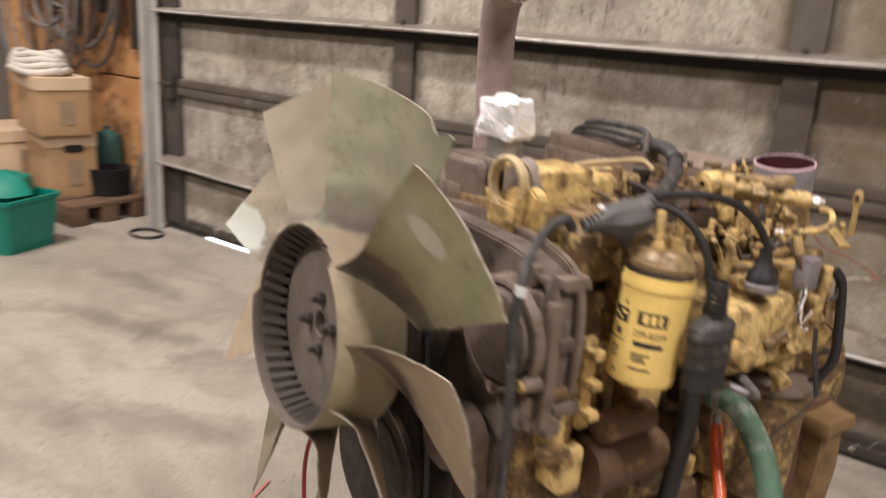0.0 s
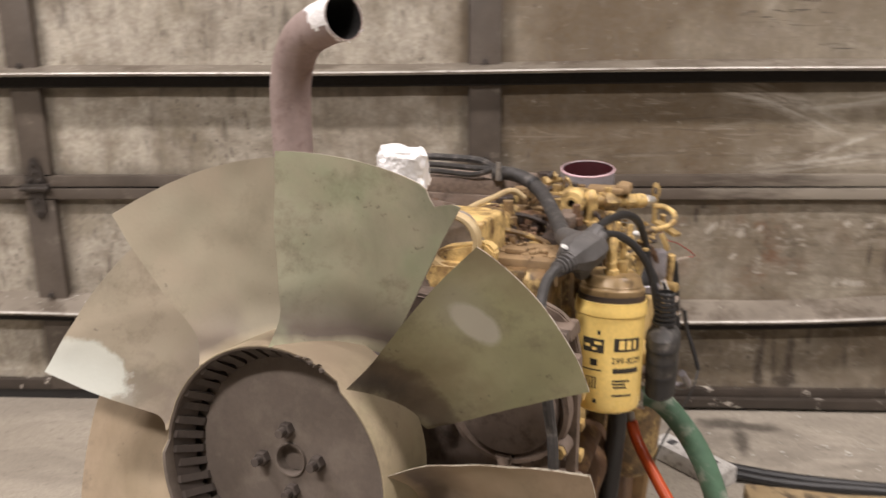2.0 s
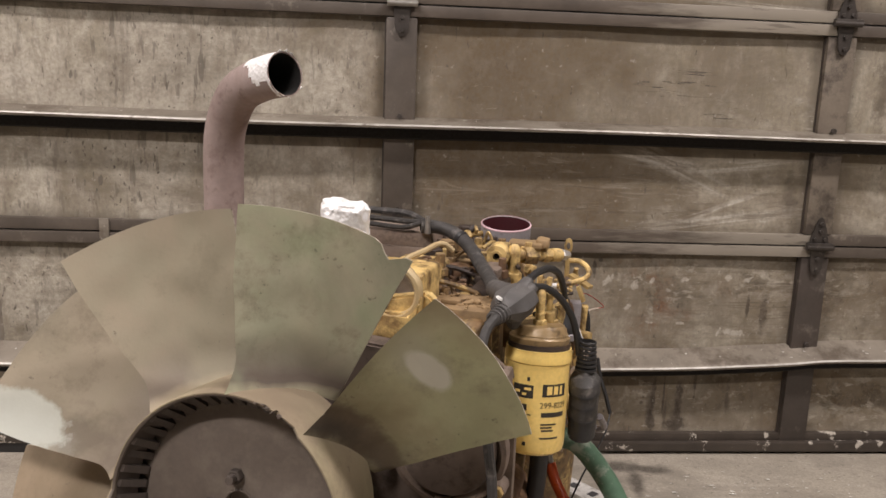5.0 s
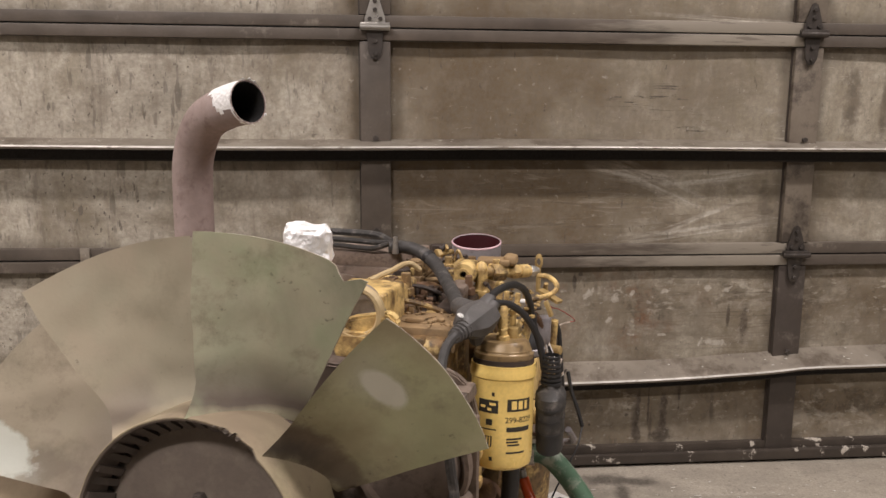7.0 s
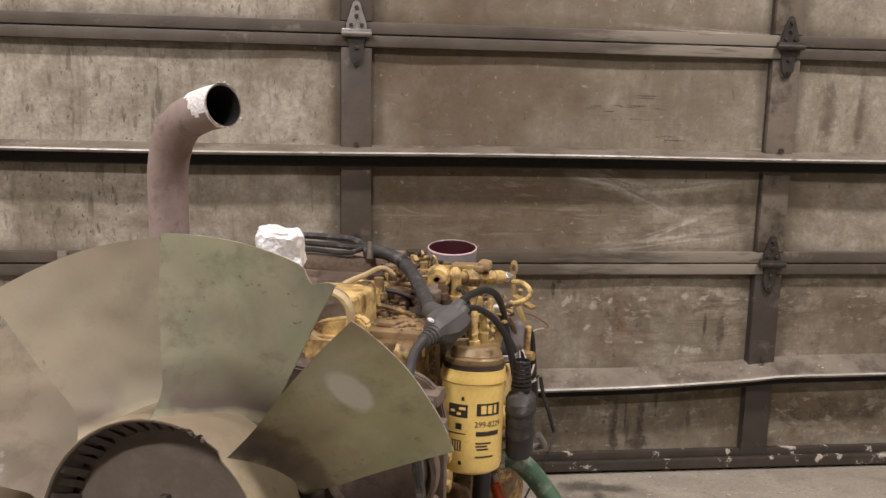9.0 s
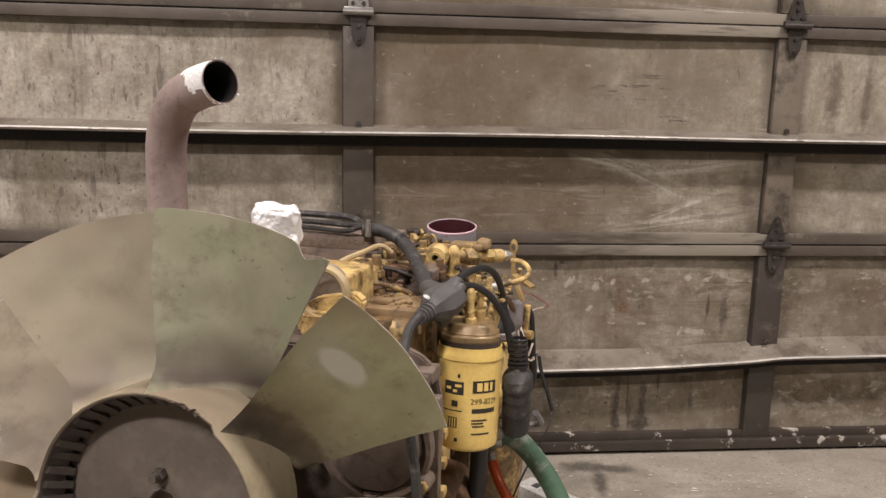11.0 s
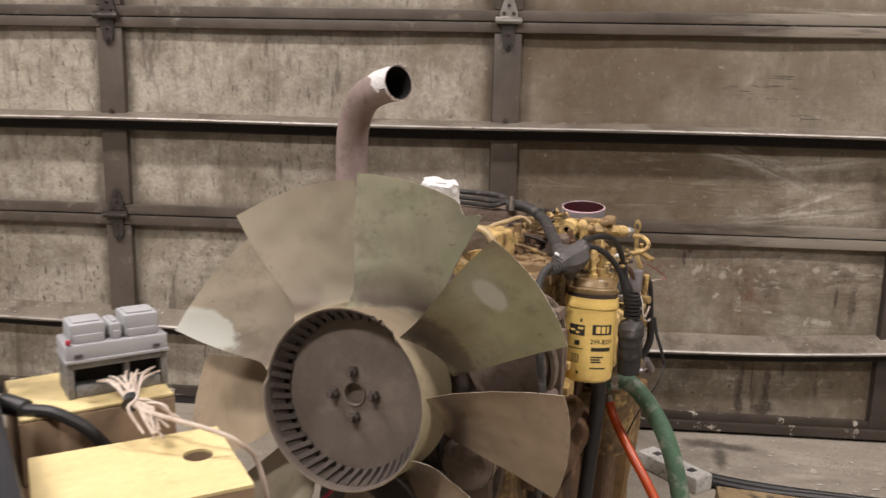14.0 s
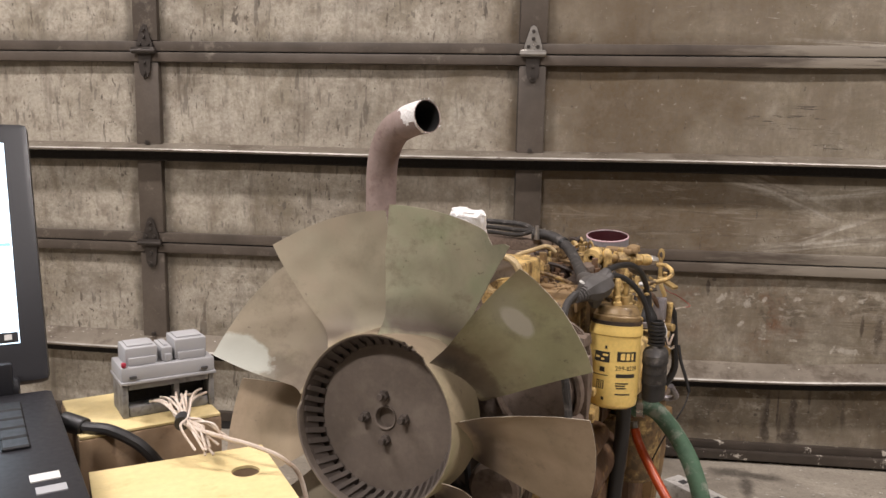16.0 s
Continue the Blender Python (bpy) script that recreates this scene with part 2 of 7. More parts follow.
        base = n.mix(n.math("MULTIPLY", n.math("MULTIPLY", gleam, wash), 0.22), base, (0.52, 0.475, 0.40))
    for centre, turn, size in (((0.398, 0.4), 0, (0.01, 0.004)), ((0.491, 0.398), 0, (0.01, 0.0035)), ((0.331, 0.443), 40, (0.01, 0.006)), ((0.494, 0.527), 20, (0.012, 0.007)), ((0.349, 0.508), 25, (0.012, 0.012)), ((0.399, 0.523), 60, (0.01, 0.005)), ((0.623, 0.536), 0, (0.012, 0.008)), ((0.661, 0.37), -5, (0.035, 0.008)), ((0.61, 0.372), 60, (0.012, 0.004)), ((0.267, 0.521), 45, (0.02, 0.008)), ((0.449, 0.495), -20, (0.008, 0.005)), ((0.685, 0.531), 30, (0.012, 0.006))):
        if inside(centre, size):
            base = n.mix(n.math("MULTIPLY", n.blob(centre, turn, size, 0.25, 0.9, 70.0), 0.6), base, (0.60, 0.555, 0.48))
    # scratches left by something dragged along the sheet
    if inside((0.46, 1.05), (0.13, 0.05)):
        gash = n.ramp(n.noise(1.0, 5.0, 0.62, flat((9, 1, 130), (0, 0, 2)), 0.5), 0.56, 0.59)
        where = n.math("MAXIMUM", n.math("MAXIMUM", n.blob((0.46, 1.030), -7, (0.13, 0.020), 0.4, 0.5, 9.0), n.blob((0.60, 0.995), 1, (0.12, 0.010), 0.4, 0.4, 9.0)), n.blob((0.42, 1.085), 5, (0.10, 0.026), 0.4, 0.5, 9.0))
        base = n.mix(n.math("MULTIPLY", n.math("MULTIPLY", gash, where), 0.95), base, (0.045, 0.036, 0.03))
    # dots and short drips, thickest on the sheets west of the middle stile
    west = n.ramp(n.axis("X"), -0.45, -0.25, (1.0, 0.22))
    patch = n.ramp(n.noise(2.6, 4.0, 0.55, flat((1, 1, 1), (0, 0, 4))), 0.34, 0.56, (0.25, 1.0))
    for scale, lo, wide, amount in (((46, 46, 13), 0.60, 0.05, 0.5), ((80, 80, 52), 0.665, 0.018, 0.9), ((52, 52, 15), 0.655, 0.022, 0.85), ((30, 30, 5), 0.655, 0.03, 0.6), ((130, 130, 80), 0.69, 0.02, 0.7)):
        drips = n.ramp(n.noise(1.0, 3.0, 0.55, flat(scale, (scale[0], 0, scale[2]))), lo, lo + wide)
        base = n.mix(n.math("MULTIPLY", n.math("MULTIPLY", drips, patch), n.math("MULTIPLY", west, amount)), base, (0.085, 0.072, 0.06))
    scuff = n.ramp(n.noise(1.0, 6.0, 0.7, flat((14, 1, 60), (5, 0, 9)), 0.6), 0.62, 0.66)
    base = n.mix(n.math("MULTIPLY", scuff, n.ramp(n.noise(3.0, 3.0, 0.5, flat((1, 1, 1), (8, 0, 2))), 0.48, 0.60, (0.0, 0.4))), base, (0.58, 0.54, 0.47))
    nick = n.ramp(n.noise(1.0, 5.0, 0.65, flat((70, 1, 26), (1, 0, 4)), 0.5), 0.655, 0.675)
    base = n.mix(n.math("MULTIPLY", nick, 0.6), base, (0.07, 0.055, 0.042))
    runs = n.ramp(n.noise(1.0, 5.0, 0.62, flat((15, 15, 1.3))), 0.60, 0.70)
    base = n.mix(n.math("MULTIPLY", runs, 0.5), base, (0.13, 0.105, 0.08))
    fine = n.noise(90.0, 6.0, 0.75)
    base = n.mix(n.ramp(fine, 0.40, 0.68, (0.0, 0.5)), base, (0.16, 0.14, 0.115))
    mottle = n.ramp(n.noise(22.0, 7.0, 0.72, flat((1, 1, 1), (9, 0, 7))), 0.50, 0.66, (0.0, 0.55))
    base = n.mix(mottle, base, (0.20, 0.165, 0.125))
    crumb = n.ramp(n.noise(55.0, 4.0, 0.6, flat((1, 1, 1), (2, 0, 5))), 0.66, 0.72, (0.0, 0.3))
    base = n.mix(crumb, base, (0.60, 0.56, 0.49))
    n.bump(n.math("ADD", n.math("MULTIPLY", fine, 0.3), n.noise(6.0)), 0.35, 0.003)
    n.b.inputs["Specular IOR Level"].default_value = 0.3
    return n.done(base, n.ramp(n.noise(7.0), 0.3, 0.7, (0.65, 0.92)))


def strut_steel(name, base, second, speck=0.665):
    n = Nodes(name)
    c = n.mix(n.ramp(n.noise(5.0, 6.0, 0.65), 0.35, 0.65), base, second)
    c = n.mix(n.ramp(n.noise(8.0, 8.0, 0.72), 0.49, 0.62, (0.0, 0.85)), c, (0.12, 0.095, 0.072))
    c = n.mix(n.ramp(n.noise(75.0, 3.0, 0.6), speck, speck + 0.03, (0.0, 0.7)), c, (0.70, 0.67, 0.61))
    n.bump(n.noise(40.0), 0.2, 0.002)
    return n.done(c, n.ramp(n.noise(11.0), 0.3, 0.7, (0.28, 0.55)), 0.3)


def concrete():
    n = Nodes("concrete")
    c = n.mix(n.ramp(n.noise(1.1, 7.0, 0.65), 0.35, 0.65), (0.46, 0.410, 0.335), (0.33, 0.288, 0.230))
    c = n.mix(n.math("MULTIPLY", n.ramp(n.noise(2.7, 8.0, 0.7, None, 0.7), 0.54, 0.70), 0.75), c, (0.17, 0.145, 0.115))
    c = n.mix(n.math("MULTIPLY", n.ramp(n.noise(9.0, 6.0, 0.7), 0.62, 0.72), 0.5), c, (0.12, 0.10, 0.085))
    swirl = n.ramp(n.noise(1.6, 6.0, 0.62, n.mapped((1.0, 2.6, 1), True, (4, 1, 0)), 1.2), 0.50, 0.62)
    c = n.mix(n.math("MULTIPLY", swirl, 0.5), c, (0.24, 0.21, 0.17))
    pale = n.ramp(n.noise(23.0, 4.0, 0.6), 0.68, 0.76)
    c = n.mix(n.math("MULTIPLY", pale, 0.6), c, (0.66, 0.62, 0.55))
    for centre, turn, size, amount in (((0.365, 2.165), -8, (0.09, 0.024), 0.95), ((0.335, 2.09), 78, (0.07, 0.020), 0.95), ((0.30, 2.18), 20, (0.06, 0.028), 0.9), ((-1.95, 1.50), 12, (0.30, 0.05), 0.5), ((-1.45, 1.18), 30, (0.28, 0.07), 0.45), ((-2.3, 1.75), 5, (0.22, 0.05), 0.5), ((-1.7, 0.8), 20, (0.35, 0.06), 0.4), ((0.9, 1.9), -5, (0.4, 0.05), 0.3)):
        c = n.mix(n.math("MULTIPLY", n.blob(centre, turn, size, 0.5, 0.8, 12.0, True), amount), c, (0.075, 0.062, 0.048))
    fine = n.noise(170.0, 5.0, 0.7)
    c = n.mix(n.ramp(fine, 0.38, 0.66, (0.0, 0.6)), c, (0.20, 0.18, 0.15))
    grit = n.ramp(n.noise(60.0, 4.0, 0.6), 0.62, 0.70)
    c = n.mix(n.math("MULTIPLY", grit, 0.55), c, (0.10, 0.085, 0.07))
    n.bump(n.math("ADD", fine, n.math("MULTIPLY", n.noise(14.0), 2.0)), 0.35, 0.002)
    return n.done(c, n.ramp(n.noise(4.0), 0.35, 0.65, (0.45, 0.8)))


def foil():
    n = Nodes("crumpled_foil")
    n.bump(n.math("ADD", n.voronoi(170.0), n.noise(60.0)), 0.5, 0.003)
    return n.done((0.95, 0.94, 0.93), 0.42, 0.2)


def glow(name, colour, strength):
    n = Nodes(name)
    n.b.inputs["Emission Color"].default_value = col(colour)
    n.b.inputs["Emission Strength"].default_value = strength
    return n.done((0.02, 0.02, 0.02), 0.3)


def yellow_cast(name="yellow_cast", grime=0.5):
    n = Nodes(name)
    c = n.mix(n.ramp(n.noise(14.0), 0.3, 0.7), (0.72, 0.53, 0.225), (0.58, 0.39, 0.14))
    g = n.ramp(n.noise(28.0, 8.0, 0.72), grime + 0.0, grime + 0.16, (0.0, 0.95))
    c = n.mix(g, c, n.mix(n.ramp(n.noise(60.0, 4.0), 0.4, 0.6), (0.06, 0.037, 0.02), (0.165, 0.10, 0.045)))
    c = n.mix(n.math("MULTIPLY", n.ramp(n.noise(40.0, 5.0), 0.52, 0.66), 0.6), c, (0.17, 0.09, 0.035))
    n.bump(n.math("ADD", n.noise(230.0, 3.0), n.math("MULTIPLY", n.noise(45.0), 2.0)), 0.35, 0.0015)
    return n.done(c, n.ramp(n.noise(30.0), 0.3, 0.7, (0.35, 0.75)))


def fan_paint(name, base, dust, lo, hi, root=0.8, spots=(), caked=0.0, leafy=1.0):
    """Olive paint under a coat of tan dust, with a dark band round the roots."""
    n = Nodes(name)
    c = n.mix(n.ramp(n.noise(9.0), 0.3, 0.7), base, tuple(v * 0.72 for v in base))
    c = n.mix(n.ramp(n.noise(8.0, 7.0, 0.65, None, 0.5), lo, hi), c, dust)
    away = n.t.nodes.new("ShaderNodeVectorMath")
    away.operation = "DISTANCE"
    flat = n.t.nodes.new("ShaderNodeVectorMath")
    flat.operation = "MULTIPLY"
    n.link(n.co, flat.inputs[0])
    flat.inputs[1].default_value = (1, 0, 1)
    n.link(flat.outputs[0], away.inputs[0])
    away.inputs[1].default_value = (0, 0, 0.601)
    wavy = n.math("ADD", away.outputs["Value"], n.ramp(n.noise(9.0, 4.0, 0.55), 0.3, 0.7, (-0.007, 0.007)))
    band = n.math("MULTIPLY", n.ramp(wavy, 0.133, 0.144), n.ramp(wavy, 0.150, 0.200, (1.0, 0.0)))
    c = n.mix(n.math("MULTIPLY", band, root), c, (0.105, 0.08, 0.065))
    lip = n.ramp(wavy, 0.132, 0.145, (0.5, 0.0))
    c = n.mix(lip, c, (0.31, 0.25, 0.165))
    # Drum side darkens inward, for dirt and painted shade at the blade joints.
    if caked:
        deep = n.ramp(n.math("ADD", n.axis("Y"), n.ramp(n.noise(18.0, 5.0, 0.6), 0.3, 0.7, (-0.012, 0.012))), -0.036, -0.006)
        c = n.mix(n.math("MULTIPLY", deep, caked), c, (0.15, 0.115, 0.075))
    dark = n.ramp(n.noise(15.0, 8.0, 0.75), 0.52, 0.70)
    c = n.mix(n.math("MULTIPLY", dark, 0.6), c, (0.13, 0.105, 0.07))
    tint = n.ramp(n.noise(6.0, 4.0, 0.6), 0.52, 0.66, (0.0, 0.5))
    c = n.mix(tint, c, tuple(v * f for v, f in zip(base, (0.96, leafy, 1.0))))
    specks = n.math("MULTIPLY", n.ramp(n.noise(120.0, 3.0), 0.66, 0.72), n.ramp(n.noise(9.0, 3.0, 0.5), 0.52, 0.62))
    c = n.mix(n.math("MULTIPLY", specks, 0.6), c, (0.07, 0.06, 0.045))
    for centre, turn, size, soft, ragged, tint, amount in spots:
        c = n.mix(n.math("MULTIPLY", n.blob(centre, turn, size, soft, ragged, 26.0), amount), c, tint)
    n.bump(n.noise(220.0, 4.0), 0.18, 0.001)
    return n.done(c, n.ramp(n.noise(16.0), 0.3, 0.7, (0.68, 0.92)))


M_RAIL = worn("door_rail", (0.118, 0.096, 0.077), (0.07, 0.056, 0.044), (0.25, 0.217, 0.175), 6.0, 0.58, 0.74, (0.4, 0.65))
M_STRUT = strut_steel("galvanised_strut", (0.33, 0.295, 0.245), (0.20, 0.172, 0.138))
M_BENTSTRUT = strut_steel("grimy_bent_strut", (0.31, 0.272, 0.222), (0.20, 0.172, 0.138), 0.71)
# Near-black tone for the painted shade below the struts.
M_STRUTSHADE = plain("strut_shade", (0.016, 0.013, 0.011), 0.8)
M_CHIPPED = worn("chipped_bottom_rail", (0.070, 0.055, 0.043), (0.042, 0.033, 0.026), (0.50, 0.455, 0.39), 8.0, 0.585, 0.615, (0.4, 0.65))
M_END = worn("sooty_end_stile", (0.075, 0.06, 0.05), (0.05, 0.04, 0.033), (0.16, 0.135, 0.11), 6.0, 0.58, 0.74, (0.4, 0.65))
M_STILE = worn("grimy_painted_stile", (0.21, 0.175, 0.135), (0.13, 0.105, 0.08), (0.06, 0.047, 0.036), 5.0, 0.50, 0.66, (0.5, 0.75))
M_ZINC = worn("bare_zinc", (0.60, 0.58, 0.54), (0.38, 0.36, 0.33), (0.2, 0.17, 0.14), 9.0, 0.62, 0.75, (0.25, 0.45), 0.8)
def rubbed_rail():
    n = Nodes("rubbed_rail")
    c = n.mix(n.ramp(n.noise(6.0), 0.35, 0.65), (0.115, 0.092, 0.072), (0.070, 0.055, 0.043))
    wear = n.ramp(n.math("ADD", n.axis("X"), n.ramp(n.noise(5.0, 7.0, 0.7, n.mapped((0.6, 1, 5))), 0.3, 0.7, (-0.22, 0.22))), 0.30, 0.55)
    c = n.mix(n.math("MULTIPLY", wear, 0.7), c, (0.33, 0.295, 0.24))
    c = n.mix(n.ramp(n.noise(1.0, 6.0, 0.68, n.mapped((7, 1, 60))), 0.58, 0.64, (0.0, 0.55)), c, (0.075, 0.058, 0.045))
    n.bump(n.noise(90.0, 3.0), 0.2, 0.001)
    return n.done(c, 0.5)


M_RUBBED = rubbed_rail()
M_LIP = worn("highlit_lip", (0.66, 0.63, 0.58), (0.33, 0.30, 0.26), (0.20, 0.17, 0.14), 5.0, 0.55, 0.66, (0.4, 0.6), 0.3)
M_HINGE = worn("dark_hinge", (0.085, 0.073, 0.065), (0.055, 0.048, 0.042), (0.18, 0.16, 0.135), 20.0, 0.6, 0.75, (0.35, 0.6), 0.5)
M_TRACK = worn("galvanised_track", (0.62, 0.60, 0.57), (0.5, 0.48, 0.45), (0.34, 0.31, 0.28), 12.0, 0.6, 0.75, (0.35, 0.55), 0.2)
M_FLOOR = concrete()
M_WALL = worn("plaster_wall", (0.20, 0.185, 0.165), (0.16, 0.145, 0.13), (0.1, 0.09, 0.08), 2.0, 0.6, 0.8)
M_PLY = worn("stained_plywood", (0.74, 0.42, 0.19), (0.50, 0.24, 0.09), (0.15, 0.075, 0.04), 5.0, 0.52, 0.64)
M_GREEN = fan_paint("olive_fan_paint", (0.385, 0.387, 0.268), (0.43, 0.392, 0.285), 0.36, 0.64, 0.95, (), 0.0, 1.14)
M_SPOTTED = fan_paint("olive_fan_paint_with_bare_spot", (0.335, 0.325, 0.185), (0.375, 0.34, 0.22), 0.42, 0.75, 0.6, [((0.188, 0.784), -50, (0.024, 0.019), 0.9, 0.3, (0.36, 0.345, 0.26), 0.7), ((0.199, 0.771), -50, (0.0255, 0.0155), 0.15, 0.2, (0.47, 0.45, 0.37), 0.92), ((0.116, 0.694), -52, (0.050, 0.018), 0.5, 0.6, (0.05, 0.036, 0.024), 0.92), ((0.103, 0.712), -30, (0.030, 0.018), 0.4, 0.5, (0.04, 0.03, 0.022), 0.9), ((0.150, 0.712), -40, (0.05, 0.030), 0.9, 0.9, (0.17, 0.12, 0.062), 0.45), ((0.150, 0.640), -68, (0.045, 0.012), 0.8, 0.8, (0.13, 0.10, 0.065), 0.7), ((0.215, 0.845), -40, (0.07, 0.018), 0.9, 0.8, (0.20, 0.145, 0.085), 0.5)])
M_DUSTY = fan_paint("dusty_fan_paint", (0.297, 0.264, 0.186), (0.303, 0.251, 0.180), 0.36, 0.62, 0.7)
# The dark spot on top mixes dirt with painted shade below the blades.
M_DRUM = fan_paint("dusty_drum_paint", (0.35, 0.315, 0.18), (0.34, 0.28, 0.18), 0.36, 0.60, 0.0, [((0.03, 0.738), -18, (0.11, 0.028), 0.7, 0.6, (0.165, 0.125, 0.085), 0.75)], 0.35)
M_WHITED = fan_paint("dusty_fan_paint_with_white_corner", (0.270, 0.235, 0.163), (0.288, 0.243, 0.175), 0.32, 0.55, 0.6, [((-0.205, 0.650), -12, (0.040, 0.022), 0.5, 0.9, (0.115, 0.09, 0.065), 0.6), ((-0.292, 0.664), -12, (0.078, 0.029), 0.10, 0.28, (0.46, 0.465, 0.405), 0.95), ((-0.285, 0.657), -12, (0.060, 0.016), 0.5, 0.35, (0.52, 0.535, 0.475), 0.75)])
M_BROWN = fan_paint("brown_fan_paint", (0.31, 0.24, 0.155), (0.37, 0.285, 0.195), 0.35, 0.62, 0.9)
M_EDGE = worn("bare_blade_edge", (0.50, 0.46, 0.38), (0.33, 0.28, 0.20), (0.16, 0.12, 0.085), 30.0, 0.5, 0.62, (0.5, 0.8))
M_HUB = worn("dusty_hub", (0.170, 0.138, 0.112), (0.138, 0.112, 0.091), (0.205, 0.172, 0.138), 9.0, 0.5, 0.75, (0.7, 0.95))
M_YELLOW = yellow_cast("yellow_cast", 0.46)
M_GRIMY = yellow_cast("grimy_yellow_cast", 0.33)
M_LEG = worn("oily_tan_casting", (0.31, 0.195, 0.085), (0.21, 0.125, 0.055), (0.10, 0.06, 0.032), 12.0, 0.50, 0.70, (0.4, 0.7))
M_TAN = worn("dusty_tan_casting", (0.31, 0.21, 0.105), (0.23, 0.15, 0.075), (0.15, 0.098, 0.052), 13.0, 0.52, 0.72, (0.6, 0.85))
M_CREAM = worn("dusty_cream_paint", (0.56, 0.44, 0.25), (0.46, 0.34, 0.175), (0.22, 0.15, 0.085), 16.0, 0.56, 0.72, (0.5, 0.8))
M_RUSTY = worn("oily_brown_iron", (0.15, 0.085, 0.048), (0.10, 0.055, 0.03), (0.30, 0.18, 0.07), 14.0, 0.56, 0.72, (0.4, 0.75))
# Slot wall and ribs are coloured darker for the shade inside the drum.
M_HUBDARK = worn("sooty_shaded_drum", (0.088, 0.069, 0.057), (0.066, 0.052, 0.043), (0.11, 0.088, 0.073), 9.0, 0.5, 0.75, (0.75, 0.95))
M_RIB = worn("dusty_rib", (0.088, 0.070, 0.058), (0.066, 0.053, 0.044), (0.118, 0.094, 0.077), 9.0, 0.5, 0.75, (0.75, 0.95))
M_DUST = worn("grey_dust", (0.30, 0.255, 0.215), (0.24, 0.20, 0.165), (0.16, 0.125, 0.095), 30.0, 0.5, 0.7, (0.8, 0.95))
M_FLAKE = plain("pale_paint_flake", (0.72, 0.70, 0.64), 0.7)
M_CLEAN = yellow_cast("cleaner_yellow_cast", 0.455)
M_CAN = worn("filter_yellow", (0.90, 0.655, 0.215), (0.83, 0.585, 0.175), (0.50, 0.33, 0.09), 14.0, 0.62, 0.8, (0.26, 0.4), 0.0, 200.0, 0.08)
M_BRASS = worn("yellow_chromate", (0.50, 0.355, 0.145), (0.36, 0.24, 0.095), (0.11, 0.07, 0.04), 22.0, 0.53, 0.68, (0.4, 0.6), 0.2)
M_HEAD = worn("brown_lacquered_head", (0.34, 0.235, 0.112), (0.22, 0.145, 0.07), (0.075, 0.05, 0.03), 18.0, 0.54, 0.70, (0.28, 0.5), 0.1)
M_COVER = worn("grimy_cover", (0.215, 0.163, 0.128), (0.15, 0.11, 0.083), (0.06, 0.043, 0.03), 16.0, 0.52, 0.70, (0.5, 0.85))
M_LID = worn("dusty_brown_cover", (0.30, 0.232, 0.185), (0.22, 0.165, 0.13), (0.10, 0.072, 0.054), 15.0, 0.54, 0.70, (0.5, 0.8))
M_GEAR = worn("dusty_gear_cover", (0.175, 0.135, 0.110), (0.125, 0.094, 0.075), (0.055, 0.040, 0.030), 14.0, 0.50, 0.68, (0.6, 0.9))
M_DARK = worn("oily_iron", (0.052, 0.036, 0.027), (0.034, 0.024, 0.019), (0.13, 0.08, 0.045), 16.0, 0.56, 0.74, (0.35, 0.7))
M_RUBBER = plain("black_rubber", (0.022, 0.021, 0.021), 0.5)
M_LOOM = worn("dusty_loom", (0.05, 0.046, 0.043), (0.036, 0.033, 0.031), (0.17, 0.155, 0.14), 20.0, 0.52, 0.72, (0.5, 0.8))
M_BOOT = worn("grey_boot", (0.105, 0.098, 0.093), (0.072, 0.067, 0.064), (0.36, 0.33, 0.30), 34.0, 0.665, 0.72, (0.45, 0.7))
M_FOIL = foil()
M_EXH = worn("rusty_exhaust", (0.36, 0.28, 0.255), (0.27, 0.20, 0.18), (0.17, 0.115, 0.098), 13.0, 0.52, 0.72, (0.65, 0.9))
M_SOOT = plain("soot", (0.012, 0.011, 0.010), 0.9)
M_GHOSE = worn("green_hose", (0.085, 0.165, 0.10), (0.06, 0.115, 0.072), (0.24, 0.27, 0.215), 15.0, 0.50, 0.62, (0.55, 0.8))
M_ORANGE = plain("red_orange_tube", (0.55, 0.085, 0.02), 0.3)
M_RIM = plain("pale_pink_rim", (0.72, 0.50, 0.54), 0.5)
M_RED = plain("red_silicone", (0.42, 0.03, 0.06), 0.5)
M_DULLRED = plain("faded_red_wire", (0.42, 0.10, 0.08), 0.6)
M_MAROON = plain("dark_red_silicone", (0.05, 0.004, 0.008), 0.6)
M_PIPE = worn("grey_pipe", (0.34, 0.32, 0.33), (0.24, 0.22, 0.23), (0.14, 0.11, 0.10), 20.0, 0.56, 0.72, (0.4, 0.6), 0.4)
M_STEEL = worn("worn_steel", (0.50, 0.47, 0.43), (0.36, 0.33, 0.30), (0.14, 0.11, 0.09), 30.0, 0.55, 0.7, (0.3, 0.5), 0.8)
M_INK = plain("black_ink", (0.035, 0.03, 0.022), 0.5)
M_PAPER = plain("white_plastic", (0.72, 0.71, 0.68), 0.4)
M_STRIP = worn("dirty_white_plastic", (0.74, 0.72, 0.68), (0.62, 0.60, 0.56), (0.22, 0.195, 0.165), 25.0, 0.52, 0.68, (0.4, 0.6))
M_CARTON = worn("brown_carton", (0.50, 0.31, 0.16), (0.43, 0.26, 0.13), (0.30, 0.18, 0.09), 6.0, 0.6, 0.8, (0.8, 0.95))
M_PALECARD = worn("pale_carton", (0.68, 0.50, 0.33), (0.60, 0.43, 0.28), (0.42, 0.29, 0.17), 6.0, 0.6, 0.8, (0.8, 0.95))
M_BIN = plain("teal_plastic", (0.0, 0.20, 0.14), 0.4)
